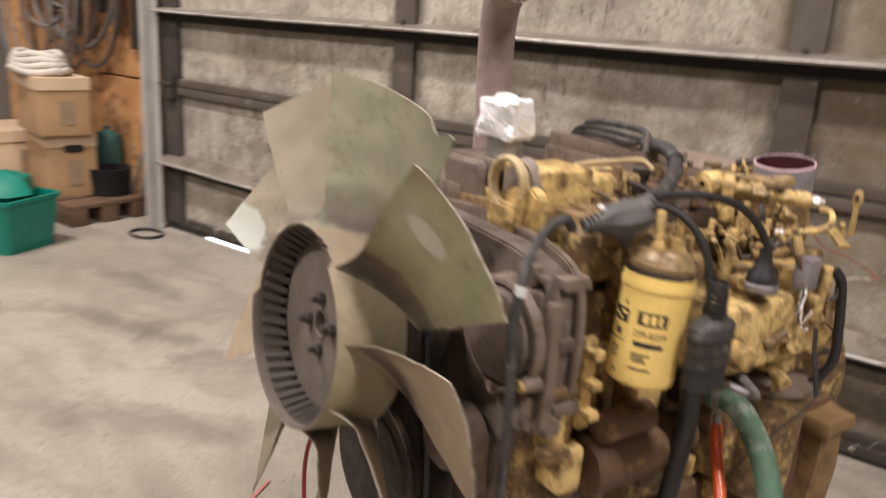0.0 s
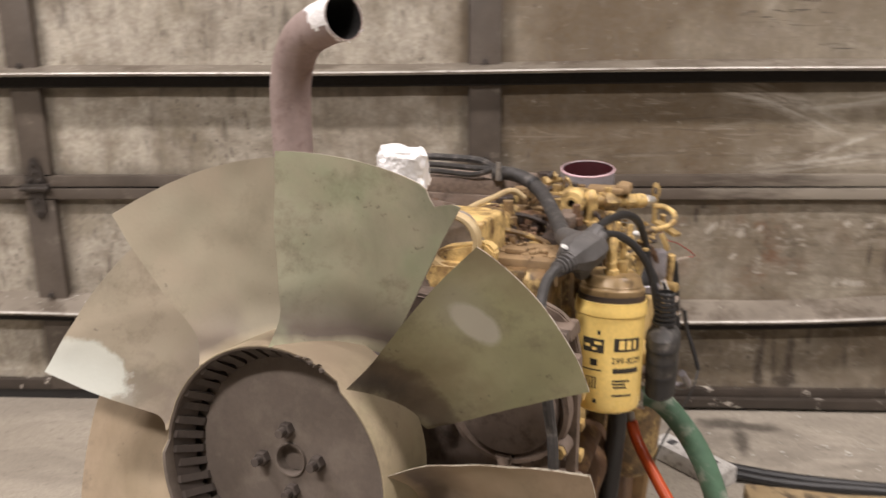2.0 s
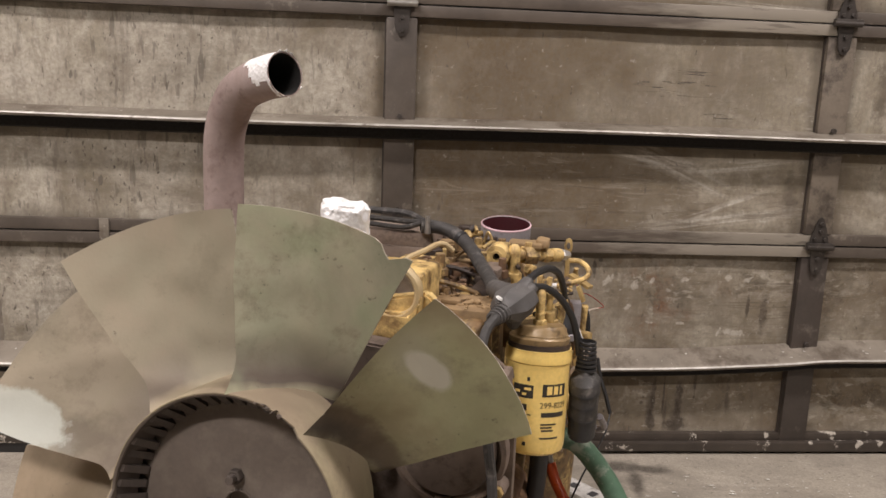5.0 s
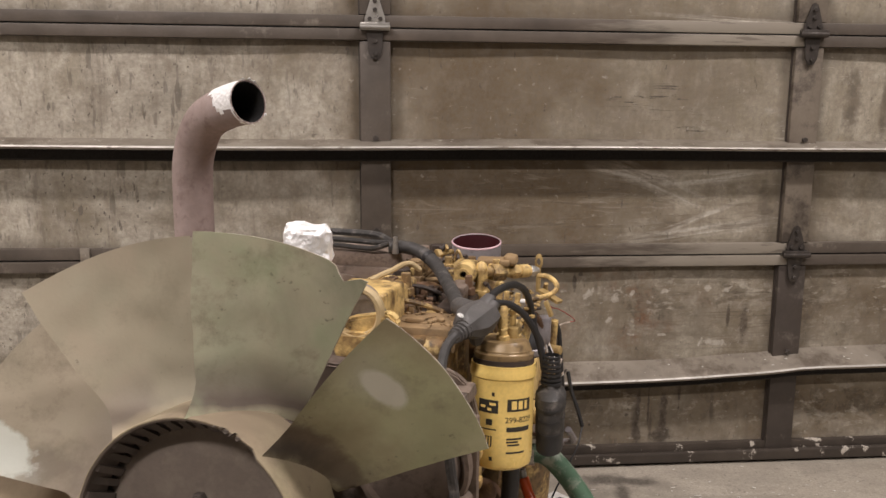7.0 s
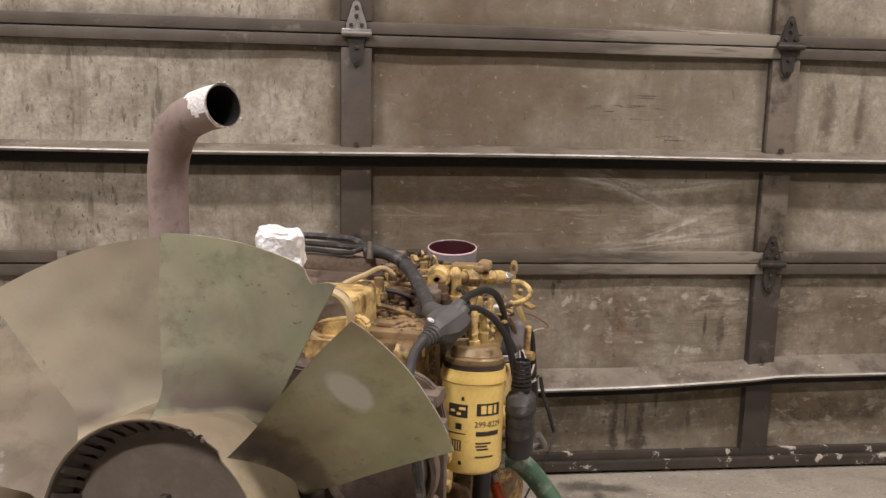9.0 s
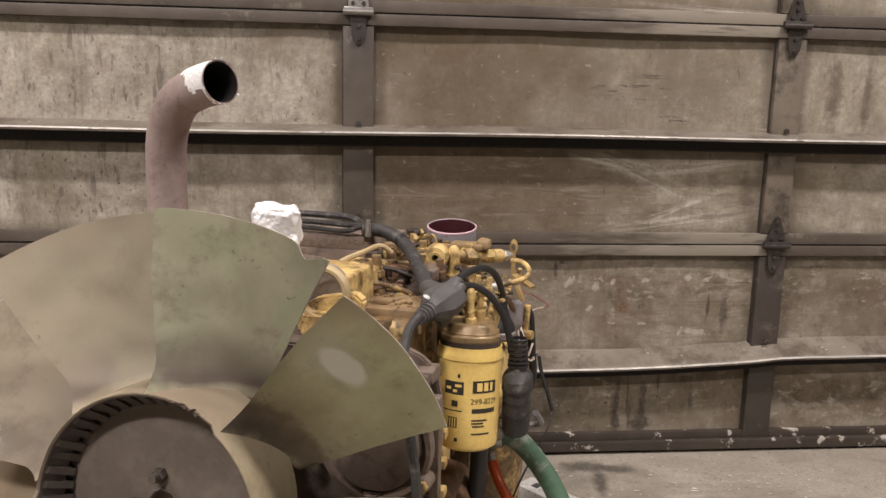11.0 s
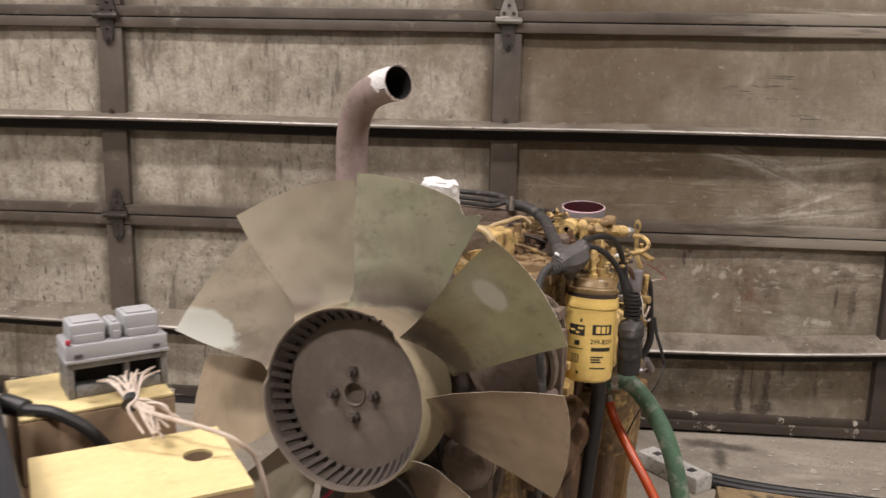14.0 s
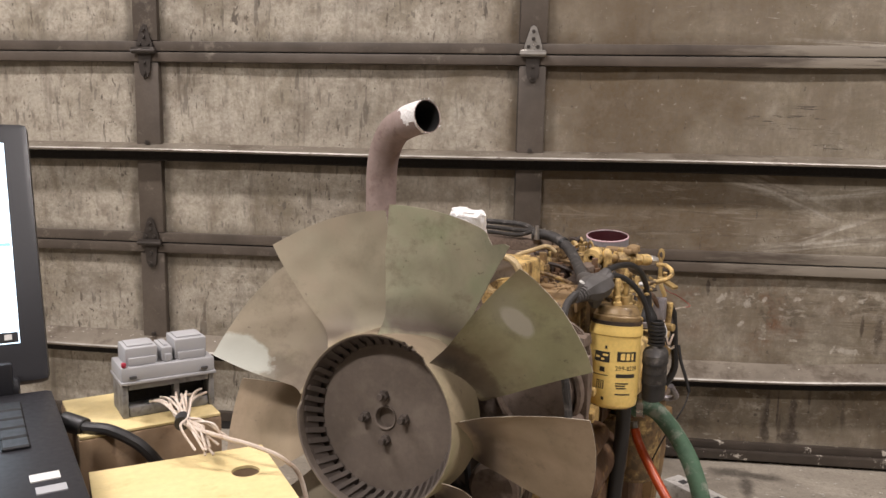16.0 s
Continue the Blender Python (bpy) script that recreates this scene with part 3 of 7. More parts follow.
M_TEAL = plain("teal_cylinder", (0.03, 0.10, 0.09), 0.45)
M_WOOD = worn("dark_timber", (0.17, 0.10, 0.06), (0.12, 0.07, 0.04), (0.05, 0.035, 0.025), 9.0, 0.52, 0.7)
M_BOARD = worn("yellow_board", (0.75, 0.61, 0.315), (0.67, 0.535, 0.26), (0.50, 0.38, 0.17), 16.0, 0.60, 0.78, (0.45, 0.65))
M_BOARDEND = worn("bare_board_edge", (0.36, 0.25, 0.15), (0.27, 0.19, 0.12), (0.15, 0.10, 0.07), 16.0, 0.55, 0.75, (0.7, 0.9))
M_BEAM = worn("worn_tan_beam", (0.46, 0.35, 0.20), (0.33, 0.235, 0.125), (0.11, 0.08, 0.05), 9.0, 0.50, 0.64, (0.7, 0.9))
M_ECU = plain("grey_plastic", (0.40, 0.40, 0.41), 0.5)
M_ECUBODY = worn("dull_grey_plastic", (0.24, 0.235, 0.23), (0.17, 0.165, 0.16), (0.07, 0.062, 0.055), 30.0, 0.52, 0.7, (0.5, 0.7))
M_ECUDARK = plain("dark_grey_plastic", (0.07, 0.068, 0.07), 0.55)
M_WIRE = worn("bare_white_wire", (0.66, 0.58, 0.50), (0.55, 0.44, 0.35), (0.35, 0.22, 0.14), 60.0, 0.55, 0.7, (0.4, 0.6))
M_LAPTOP = plain("black_laptop_plastic", (0.022, 0.022, 0.026), 0.42)
M_KEY = plain("black_key", (0.012, 0.012, 0.014), 0.5)
M_SCREEN = glow("lit_screen", (0.72, 0.86, 1.0), 3.2)
M_SCREENBAR = glow("lit_screen_bar", (0.25, 0.62, 0.85), 2.0)
M_HOSEGREY = worn("grey_hose", (0.235, 0.205, 0.18), (0.15, 0.13, 0.115), (0.12, 0.10, 0.09), 14.0, 0.55, 0.72, (0.5, 0.8))
M_ROPE = worn("white_rope", (0.68, 0.63, 0.56), (0.55, 0.50, 0.44), (0.32, 0.27, 0.22), 30.0, 0.58, 0.75, (0.8, 0.95))
M_MARK = plain("pink_chalk", (0.55, 0.24, 0.22), 0.9)
M_DAY = glow("daylight_gap", (0.85, 0.92, 1.0), 5.0)


# ---- mesh helpers ----
def to_mesh(name, bm, material, smooth=35.0):
    bmesh.ops.recalc_face_normals(bm, faces=bm.faces)
    me = bpy.data.meshes.new(name)
    bm.to_mesh(me)
    bm.free()
    me.materials.append(material)
    if smooth:
        for p in me.polygons:
            p.use_smooth = True
        me.set_sharp_from_angle(angle=radians(smooth))
    return me


def thing(name, label, category, m=None, group="", kind="", bm=None, material=None, smooth=35.0):
    """A top-level thing: an Empty, or one mesh."""
    ob = new(name, to_mesh(name, bm, material, smooth) if bm else None)
    if m is not None:
        ob.matrix_world = m
    return tagged(ob, label, category, group, kind)


def part(name, bm, material, parent, label="", smooth=35.0):
    ob = new(name, to_mesh(name, bm, material, smooth))
    ob.parent = parent
    return tagged(ob, label)


def shared(name, me, parent, m, label=""):
    ob = new(name, me)
    ob.parent = parent
    ob.matrix_basis = m
    return tagged(ob, label)


def box(x0, x1, y0, y1, z0, z1, bevel=0.0, seg=2):
    bm = bmesh.new()
    bmesh.ops.create_cube(bm, size=1.0)
    for v in bm.verts:
        v.co = Vector((x0 + (v.co.x + 0.5) * (x1 - x0), y0 + (v.co.y + 0.5) * (y1 - y0), z0 + (v.co.z + 0.5) * (z1 - z0)))
    if bevel:
        bmesh.ops.bevel(bm, geom=bm.edges[:], offset=bevel, segments=seg, affect="EDGES", profile=0.6)
    return bm


def join(*bms):
    out = bms[0]
    for b in bms[1:]:
        me = bpy.data.meshes.new("tmp")
        b.to_mesh(me)
        b.free()
        out.from_mesh(me)
        bpy.data.meshes.remove(me)
    return out


def moved(bm, m):
    bm.transform(m)
    return bm


def turned(profile, seg=32, axis="Z", at=(0, 0, 0), closed=False):
    """A body of revolution from (radius, height) pairs."""
    bm = bmesh.new()
    rings = []
    for r, h in profile:
        if r < 1e-6:
            rings.append([bm.verts.new((0, 0, h))])
        else:
            rings.append([bm.verts.new((r * math.cos(2 * math.pi * k / seg), r * math.sin(2 * math.pi * k / seg), h)) for k in range(seg)])
    pairs = list(zip(rings, rings[1:])) + ([(rings[-1], rings[0])] if closed else [])
    for a, b in pairs:
        for k in range(seg):
            q = (k + 1) % seg
            if len(a) == 1 and len(b) == 1:
                continue
            if len(a) == 1:
                bm.faces.new((a[0], b[k], b[q]))
            elif len(b) == 1:
                bm.faces.new((a[k], a[q], b[0]))
            else:
                bm.faces.new((a[k], a[q], b[q], b[k]))
    if axis == "Y":
        bm.transform(Matrix.Rotation(radians(-90), 4, "X"))
    elif axis == "X":
        bm.transform(Matrix.Rotation(radians(90), 4, "Y"))
    bm.transform(Matrix.Translation(at))
    return bm


def rod(a, b, r, r2=None, seg=14):
    a, b = Vector(a), Vector(b)
    h = (b - a).length
    r2 = r if r2 is None else r2
    e = min(r, r2, h) * 0.12
    bm = turned([(0, 0), (r - e, 0), (r, e), (r2, h - e), (r2 - e, h), (0, h)], seg)
    bm.transform(Matrix.Translation(a) @ (b - a).to_track_quat("Z", "Y").to_matrix().to_4x4())
    return bm


def hexnut(a, b, r):
    a, b = Vector(a), Vector(b)
    h = (b - a).length
    bm = turned([(0, 0), (r * 0.88, 0), (r, h * 0.12), (r, h * 0.88), (r * 0.88, h), (0, h)], 6)
    bm.transform(Matrix.Translation(a) @ (b - a).to_track_quat("Z", "Y").to_matrix().to_4x4())
    return bm


def glide(pts, steps=8):
    """Points on a smooth line through pts."""
    pts = [Vector(p) for p in pts]
    ext = [pts[0] * 2 - pts[1], *pts, pts[-1] * 2 - pts[-2]]
    out = []
    for i in range(1, len(ext) - 2):
        p0, p1, p2, p3 = ext[i - 1:i + 3]
        for k in range(steps):
            t = k / steps
            out.append(0.5 * ((2 * p1) + (p2 - p0) * t + (2 * p0 - 5 * p1 + 4 * p2 - p3) * t * t + (3 * p1 - p0 - 3 * p2 + p3) * t ** 3))
    out.append(pts[-1])
    return out


def tube(pts, r, seg=10, steps=8, inner=0.0, radius=None):
    """A hose or pipe along a smooth line; radius(f) scales it along the way."""
    line = glide(pts, steps)
    bm = bmesh.new()
    up = Vector((0.123, 0.31, 0.94)).normalized()
    rings, n = [], len(line)
    side = None
    for i, p in enumerate(line):
        d = (line[min(i + 1, n - 1)] - line[max(i - 1, 0)]).normalized()
        side = d.orthogonal().normalized() if side is None else (side - d * side.dot(d)).normalized()
        other = d.cross(side)
        rr = r * (radius(i / (n - 1)) if radius else 1.0)
        rings.append([bm.verts.new(p + (side * math.cos(2 * math.pi * k / seg) + other * math.sin(2 * math.pi * k / seg)) * rr) for k in range(seg)])
    for a, b in zip(rings, rings[1:]):
        for k in range(seg):
            bm.faces.new((a[k], a[(k + 1) % seg], b[(k + 1) % seg], b[k]))
    if inner <= 0:
        bm.faces.new(rings[0][::-1])
        bm.faces.new(rings[-1])
    return bm


def roughen(bm, amount, scale, cuts=0):
    if cuts:
        bmesh.ops.subdivide_edges(bm, edges=bm.edges[:], cuts=cuts, use_grid_fill=True)
    bm.normal_update()
    for v in bm.verts:
        v.co += v.normal * amount * noise.noise(v.co * scale)
    return bm


def outline(points, y0, y1, bevel=0.004):
    """A plate in the x-z plane, from y0 to y1."""
    bm = bmesh.new()
    vs = [bm.verts.new((x, y0, z)) for x, z in points]
    f = bm.faces.new(vs)
    ret = bmesh.ops.extrude_face_region(bm, geom=[f])
    for g in ret["geom"]:
        if isinstance(g, bmesh.types.BMVert):
            g.co.y = y1
    if bevel:
        bmesh.ops.bevel(bm, geom=bm.edges[:], offset=bevel, segments=2, affect="EDGES")
    return bm


# ---- the shell ----
DY = 2.285                      # inner face of the door's sheets
X0, X1, YB, H = -4.6, 4.2, -4.2, 4.0
DL, DR, DTOP = -2.84, 2.12, 3.1  # the door's opening
floor = thing("floor", "worn grey concrete workshop floor with stains", "floor", kind="structure", bm=box(X0 - 0.2, X1 + 0.2, YB - 0.2, 3.4, -0.15, 0.0), material=M_FLOOR)
thing("ceiling", "plain dull ceiling", "ceiling", kind="structure", bm=box(X0, X1, YB, 2.42, H, H + 0.15), material=M_WALL)
thing("wall_west", "plain side wall", "wall", kind="structure", bm=box(X0 - 0.2, X0, YB - 0.2, 2.42, 0, H), material=M_WALL)
thing("wall_east", "plain side wall", "wall", kind="structure", bm=box(X1, X1 + 0.2, YB - 0.2, 2.42, 0, H), material=M_WALL)
thing("wall_south", "plain back wall", "wall", kind="structure", bm=box(X0, X1, YB - 0.2, YB, 0, H), material=M_WALL)
north = join(box(X0 - 0.2, DL, 2.42, 2.62, 0, H), box(DR, X1 + 0.2, 2.42, 2.62, 0, H), box(DL, DR, 2.42, 2.62, DTOP, H))
thing("wall_north", "wall round the overhead door", "wall", kind="structure", bm=north, material=M_WALL)
# plywood on the wall beside the door, in three sheets with joints
ply = thing("plywood_lining", "orange-brown stained plywood lining on the wall beside the door", "wall panel", kind="structure")
for x0, x1, z0, z1 in ((-4.58, -3.62, 0.02, 1.22), (-3.61, -3.02, 0.02, 0.62), (-3.61, -3.02, 0.63, 1.9), (-4.58, -3.62, 1.23, 2.4)):
    part("plywood_sheet", box(x0, x1, 2.385, 2.418, z0, z1, 0.002, 1), M_PLY, ply)


# ---- overhead door ----
door = thing("door_1", "closed grey sectional overhead door, grimy inside face with steel struts and hinges", "garage door", kind="structure")
STILES = [(-2.868, 0.13), (-1.575, 0.082), (-0.34, 0.082), (0.868, 0.082), (2.07, 0.10)]
JOINTS = [0.0, 0.637, 1.255, 1.873, 2.491, 3.1]
west = door_sheet("door_sheet", -2.9, -0.34, 0.0, 3.1)
middle = [door_sheet("door_sheet", -0.34, 0.868, za, zb) for za, zb in ((0.0, 0.637), (0.637, 1.255), (1.255, 3.1))]
east = door_sheet("door_sheet", 0.868, 2.1, 0.0, 3.1)
for i in range(5):
    z0, z1 = JOINTS[i], JOINTS[i + 1]
    for (xa, wa), (xb, wb) in zip(STILES, STILES[1:]):
        bm = box(xa + wa / 2 - 0.01, xb - wb / 2 + 0.01, DY, DY + 0.035, z0 + (0.05 if i == 0 else 0.02), z1 - 0.02)
        bmesh.ops.subdivide_edges(bm, edges=[e for e in bm.edges if abs((e.verts[0].co - e.verts[1].co).y) < 0.001], cuts=7, use_grid_fill=True)
        for v in bm.verts:
            if v.co.y < DY + 0.01:
                v.co.y += 0.006 * noise.noise(v.co * 3.1 + Vector((i * 5.0, 0, 0)))
        part("panel", bm, west if xa < -0.4 else (east if xa > 0.5 else middle[min(i, 2)]), door, smooth=60)
    for x, w in STILES:
        b = box(x - w / 2, x + w / 2, DY - 0.022, DY + 0.004, z0 + 0.034, z1 - 0.034, 0.004, 2)
        xe = x - (w / 2 + 0.0018)
        part("seam", box(xe - 0.0014, xe + 0.0014, DY - 0.009, DY + 0.004, z0 + 0.036, z1 - 0.036), M_END, door, "black dirt in the seam beside the stile")
        part("stile", b, M_END if x < -2 or x > 1.5 or (i == 0 and x > 0.5) else (M_STILE if x > 0.5 else M_RAIL), door)


def rail(z0, z1, y, material, label=""):
    for (xa, wa), (xb, wb) in zip(STILES, STILES[1:]):
        x0, x1 = xa + wa / 2 - 0.01 if xa < -2 else xa + 0.002, xb + wb / 2 if xb > 2 else xb - 0.002
        part("rail", box(x0, x1, y, DY + 0.006, z0, z1, 0.003, 2), M_RUBBED if -0.4 < xa < 0 and 0.6 < z0 < 1.3 else material, door, label)


for z in JOINTS[1:5]:
    rail(z + 0.002, z + 0.033, DY - 0.020, M_RAIL)
    rail(z - 0.032, z - 0.002, DY - 0.024, M_RAIL)
# bottom rail, with the seal standing off the ground beside the west jamb
rail(0.03, 0.062, DY - 0.018, M_CHIPPED)
part("bottom_seal", box(-2.91, -2.66, DY - 0.012, DY + 0.02, 0.0, 0.032, 0.004), M_RUBBER, door, "black rubber bottom seal")
part("bottom_seal", box(-2.66, -2.05, DY - 0.012, DY + 0.02, 0.011, 0.034, 0.003), M_RUBBER, door, "black rubber bottom seal")
part("bottom_seal", box(-2.05, 2.12, DY - 0.012, DY + 0.02, 0.0, 0.032, 0.004), M_RUBBER, door, "black rubber bottom seal")
part("bottom_angle", roughen(box(-0.2, 2.1, DY - 0.034, DY - 0.0185, 0.010, 0.040, 0.003), 0.004, 9.0, 3), M_CHIPPED, door, "scuffed bottom angle", 30)


def strut(zlip, bend, rise=0.020, material=None):
    """A pressed strut: sloping top, turned-down lip, open below."""
    prof = [(DY + 0.002, rise), (DY - 0.060, 0.006 + (rise - 0.02) * 0.15), (DY - 0.072, 0.002), (DY - 0.076, -0.002), (DY - 0.075, -0.007), (DY - 0.071, -0.007), (DY - 0.070, 0.0), (DY - 0.06, 0.003 + (rise - 0.02) * 0.15), (DY + 0.002, rise - 0.004)]
    bm = bmesh.new()
    rows = []
    xs = [-2.91 + 5.02 * k / 66 for k in range(67)]
    for x in xs:
        dz = bend(x)
        rows.append([bm.verts.new((x, y, zlip + z + dz)) for y, z in prof])
    for a, b in zip(rows, rows[1:]):
        for k in range(len(prof)):
            q = (k + 1) % len(prof)
            bm.faces.new((a[k], b[k], b[q], a[q]))
    bm.faces.new(rows[0])
    bm.faces.new(rows[-1][::-1])
    ob = part("strut", bm, material or M_STRUT, door, "galvanised pressed strut", 30)
    # Pale strip paints the highlight along the strut's worn edge.
    lip = bmesh.new()
    rows = []
    for x in xs:
        dz = bend(x)
        rows.append([lip.verts.new((x, y, zlip + z + dz)) for y, z in ((DY - 0.0738, 0.0032), (DY - 0.0774, 0.0008), (DY - 0.0780, -0.0012), (DY - 0.0764, -0.0022), (DY - 0.0722, 0.0016))])
    for a, b in zip(rows, rows[1:]):
        for k in range(5):
            q = (k + 1) % 5
            lip.faces.new((a[k], b[k], b[q], a[q]))
    lip.faces.new(rows[0])
    lip.faces.new(rows[-1][::-1])
    part("lip", lip, M_LIP, ob, "worn strut lip with its bright highlight painted in", 60)
    # This dark sheet paints in the shade under the strut.
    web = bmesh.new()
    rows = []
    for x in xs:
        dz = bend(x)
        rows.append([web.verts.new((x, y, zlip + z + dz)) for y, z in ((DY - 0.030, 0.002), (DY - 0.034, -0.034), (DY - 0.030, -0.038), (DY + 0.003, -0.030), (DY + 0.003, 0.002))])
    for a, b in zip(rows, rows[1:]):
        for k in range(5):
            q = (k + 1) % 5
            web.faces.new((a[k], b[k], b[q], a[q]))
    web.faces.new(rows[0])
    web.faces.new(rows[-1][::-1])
    part("web", web, M_STRUTSHADE, ob, "near-black sheet painting the shade under the strut", 30)


BENT = ((-2.95, 0.030), (-1.94, 0.015), (-1.4, 0.004), (-0.3, -0.002), (0.15, -0.003), (0.6, 0.008), (0.79, 0.017), (0.88, 0.028), (0.98, 0.032), (2.2, 0.033))


def kinked(x):
    """How far the lowest strut is bent up or down along its length."""
    for (xa, za), (xb, zb) in zip(BENT, BENT[1:]):
        if x <= xb:
            return za + (zb - za) * (x - xa) / (xb - xa) + 0.0012 * math.sin(x * 11)
    return 0.033


strut(0.280, kinked, 0.040, M_BENTSTRUT)
for z in (0.944, 1.575, 2.19, 2.8):
    strut(z, lambda x: 0.0018 * math.sin(x * 3.7 + z))
for z in (0.0, 0.960, 1.593):
    for x, w in STILES[1:4]:
        zb = z if z else 0.313 + kinked(x)
        part("bolt", moved(hexnut((0, 0, 0), (0, 0, 0.009), 0.008), Matrix.Translation((x, DY - 0.028, zb + 0.006)) @ Matrix.Rotation(radians(90), 4, "X")), M_HINGE, door)


def hinge(x, z, material, label):
    up = [(-0.027, 0.008), (0.027, 0.008), (0.027, 0.024), (0.009, 0.080), (0.0, 0.086), (-0.009, 0.080), (-0.027, 0.024)]
    down = [(-0.023, -0.007), (-0.017, -0.066), (-0.007, -0.082), (0.007, -0.082), (0.017, -0.066), (0.023, -0.007)]
    ob = part("hinge", outline([(x + a, z + b) for a, b in up], DY - 0.031, DY - 0.0275, 0.0008), material, door, label)
    part("lower_leaf", outline([(x + a, z + b) for a, b in down], DY - 0.031, DY - 0.0275, 0.0008), M_HINGE, ob, "dark greasy lower leaf")
    part("barrel", join(rod((x - 0.04, DY - 0.038, z), (x + 0.04, DY - 0.038, z), 0.0085), box(x - 0.038, x + 0.038, DY - 0.045, DY - 0.027, z - 0.005, z + 0.012, 0.002)), material, ob)
    for dx, dz in ((-0.014, 0.022), (0.014, 0.022), (0.0, 0.045), (0.0, 0.067), (-0.0, -0.035), (0.0, -0.068)):
        part("hinge_bolt", moved(hexnut((0, 0, 0), (0, 0, 0.006), 0.006), Matrix.Translation((x + dx, DY - 0.031, z + dz)) @ Matrix.Rotation(radians(90), 4, "X")), M_HINGE, ob)


for z in JOINTS[1:4]:
    for x, w in STILES[1:4]:
        new_one = x == -0.34 and z == 1.255
        hinge(x, z, M_ZINC if new_one else M_HINGE, "bright new zinc hinge" if new_one else "dark greasy hinge")
    part("roller_bracket", join(box(-2.87, -2.81, DY - 0.05, DY - 0.022, z - 0.05, z + 0.06, 0.004), rod((-2.81, DY - 0.05, z + 0.01), (-2.90, DY - 0.05, z + 0.01), 0.007)), M_HINGE, door, "dark end hinge with roller stem")
# narrow strap where two rails were joined
part("rail_clip", box(-1.13, -1.105, DY - 0.027, DY - 0.019, 0.605, 0.672, 0.002), M_STRUT, door)
R = random.Random(5)
# tracks and jambs
for x in (-2.925, 2.15):
    track = thing("door_track", "galvanised steel door track beside the overhead door", "door track")
    s = 1 if x < 0 else -1
    part("front_flange", box(x - 0.007, x + 0.007, 2.175, 2.178, 0.0, 3.1), M_TRACK, track)
    part("web", box(x - 0.02 * s - 0.0015, x - 0.02 * s + 0.0015, 2.178, 2.235, 0.0, 3.1), M_TRACK, track)
    part("back_flange", box(x - 0.02, x + 0.02, 2.235, 2.238, 0.0, 3.1), M_TRACK, track)
    for z in (0.33, 0.95, 1.6, 2.3):
        part("track_bracket", join(box(x - 0.03, x + 0.02, 2.2385, 2.242, z - 0.03, z + 0.03), box(x - 0.033 * s - 0.002, x - 0.033 * s + 0.002, 2.2385, 2.42, z - 0.03, z + 0.03)), M_STRUT, track)
for x0, x1 in ((-3.0, -2.93), (2.18, 2.26)):
    thing("trim", "dark timber jamb beside the overhead door", "door jamb", kind="structure", bm=box(x0, x1, 2.30, 2.42, 0.0, 3.2, 0.004), material=M_WOOD)
thing("backdrop", "bright daylight outside under the door", "backdrop", kind="structure", bm=box(-2.70, -2.03, 2.285, 2.60, 0.0, 0.004), material=M_DAY)

# ---- diesel engine ----
BASE = pose(-0.539, 0.899, -0.0096, 0, 0, -18.5)
GROUND = pose(-0.539, 0.899, 0, 0, 0, -18.5)
engine = thing("diesel_engine", "used yellow diesel engine, oily and dusty, on timber blocks", "engine", BASE)
CZ = 0.601


def put(name, bm, material, label="", parent=None, smooth=35.0):
    return part(name, bm, material, parent or engine, label, smooth)


# fan: slotted drum, disc, bolts and nine raked blades
drum = turned([(0.137, 0.045), (0.1345, -0.020), (0.1345, -0.041), (0.1335, -0.0435), (0.132, -0.0435)], 72, "Y", (0, 0, CZ))


def torn(bm):
    """The rim is broken off along its upper edge."""
    for v in bm.verts:
        a = math.degrees(math.atan2(v.co.z - CZ, v.co.x))
        if v.co.y < -0.03 and 55 < a < 177:
            v.co.y += 0.0085 + 0.0012 * noise.noise(v.co * 90)
    return bm


torn(drum)
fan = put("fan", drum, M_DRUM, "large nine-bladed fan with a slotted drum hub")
part("inner_drum", torn(turned([(0.1322, -0.0440), (0.1300, -0.0425), (0.1285, 0.008)], 72, "Y", (0, 0, CZ))), M_HUB, fan, "dusty brown inside of the drum")
part("disc", turned([(0.0, 0.010), (0.1285, 0.010), (0.1285, 0.004), (0.112, 0.0), (0.017, 0.0), (0.016, 0.01)], 64, "Y", (0, 0, CZ)), M_HUB, fan)
part("hub_bore", turned([(0.0166, -0.0026), (0.0182, -0.0030), (0.0192, 0.0005), (0.0160, 0.0005)], 32, "Y", (0, 0, CZ), True), M_HUB, fan)
part("shaft_end", join(turned([(0.0, 0.030), (0.0168, 0.030), (0.0170, 0.001)], 28, "Y", (0, 0, CZ)), turned([(0.0, 0.020), (0.009, 0.020), (0.010, 0.030)], 18, "Y", (0, 0, CZ))), M_DARK, fan, "dark bore with the shaft end inside")
for k in range(4):
    a = radians(90 * k + 6)
    p = Vector((0.034 * math.cos(a), 0, CZ + 0.034 * math.sin(a)))
    part("hub_bolt", join(hexnut(p + Vector((0, 0.001, 0)), p + Vector((0, -0.009, 0)), 0.0085), rod(p + Vector((0, -0.008, 0)), p + Vector((0, -0.018, 0)), 0.005, seg=10)), M_RIB, fan)
rb = bmesh.new()
ends = []
for x in (-0.0040, 0.0040):
    ends.append([rb.verts.new((x, y, z)) for y, z in ((-0.032, 0.1292), (0.006, 0.1292), (0.006, 0.1120), (-0.004, 0.1125), (-0.030, 0.1262))])
rb.faces.new(ends[0])
rb.faces.new(ends[1][::-1])
for k in range(5):
    rb.faces.new((ends[0][k], ends[0][(k + 1) % 5], ends[1][(k + 1) % 5], ends[1][k]))
rib_me = to_mesh("rib", rb, M_RIB, 20)
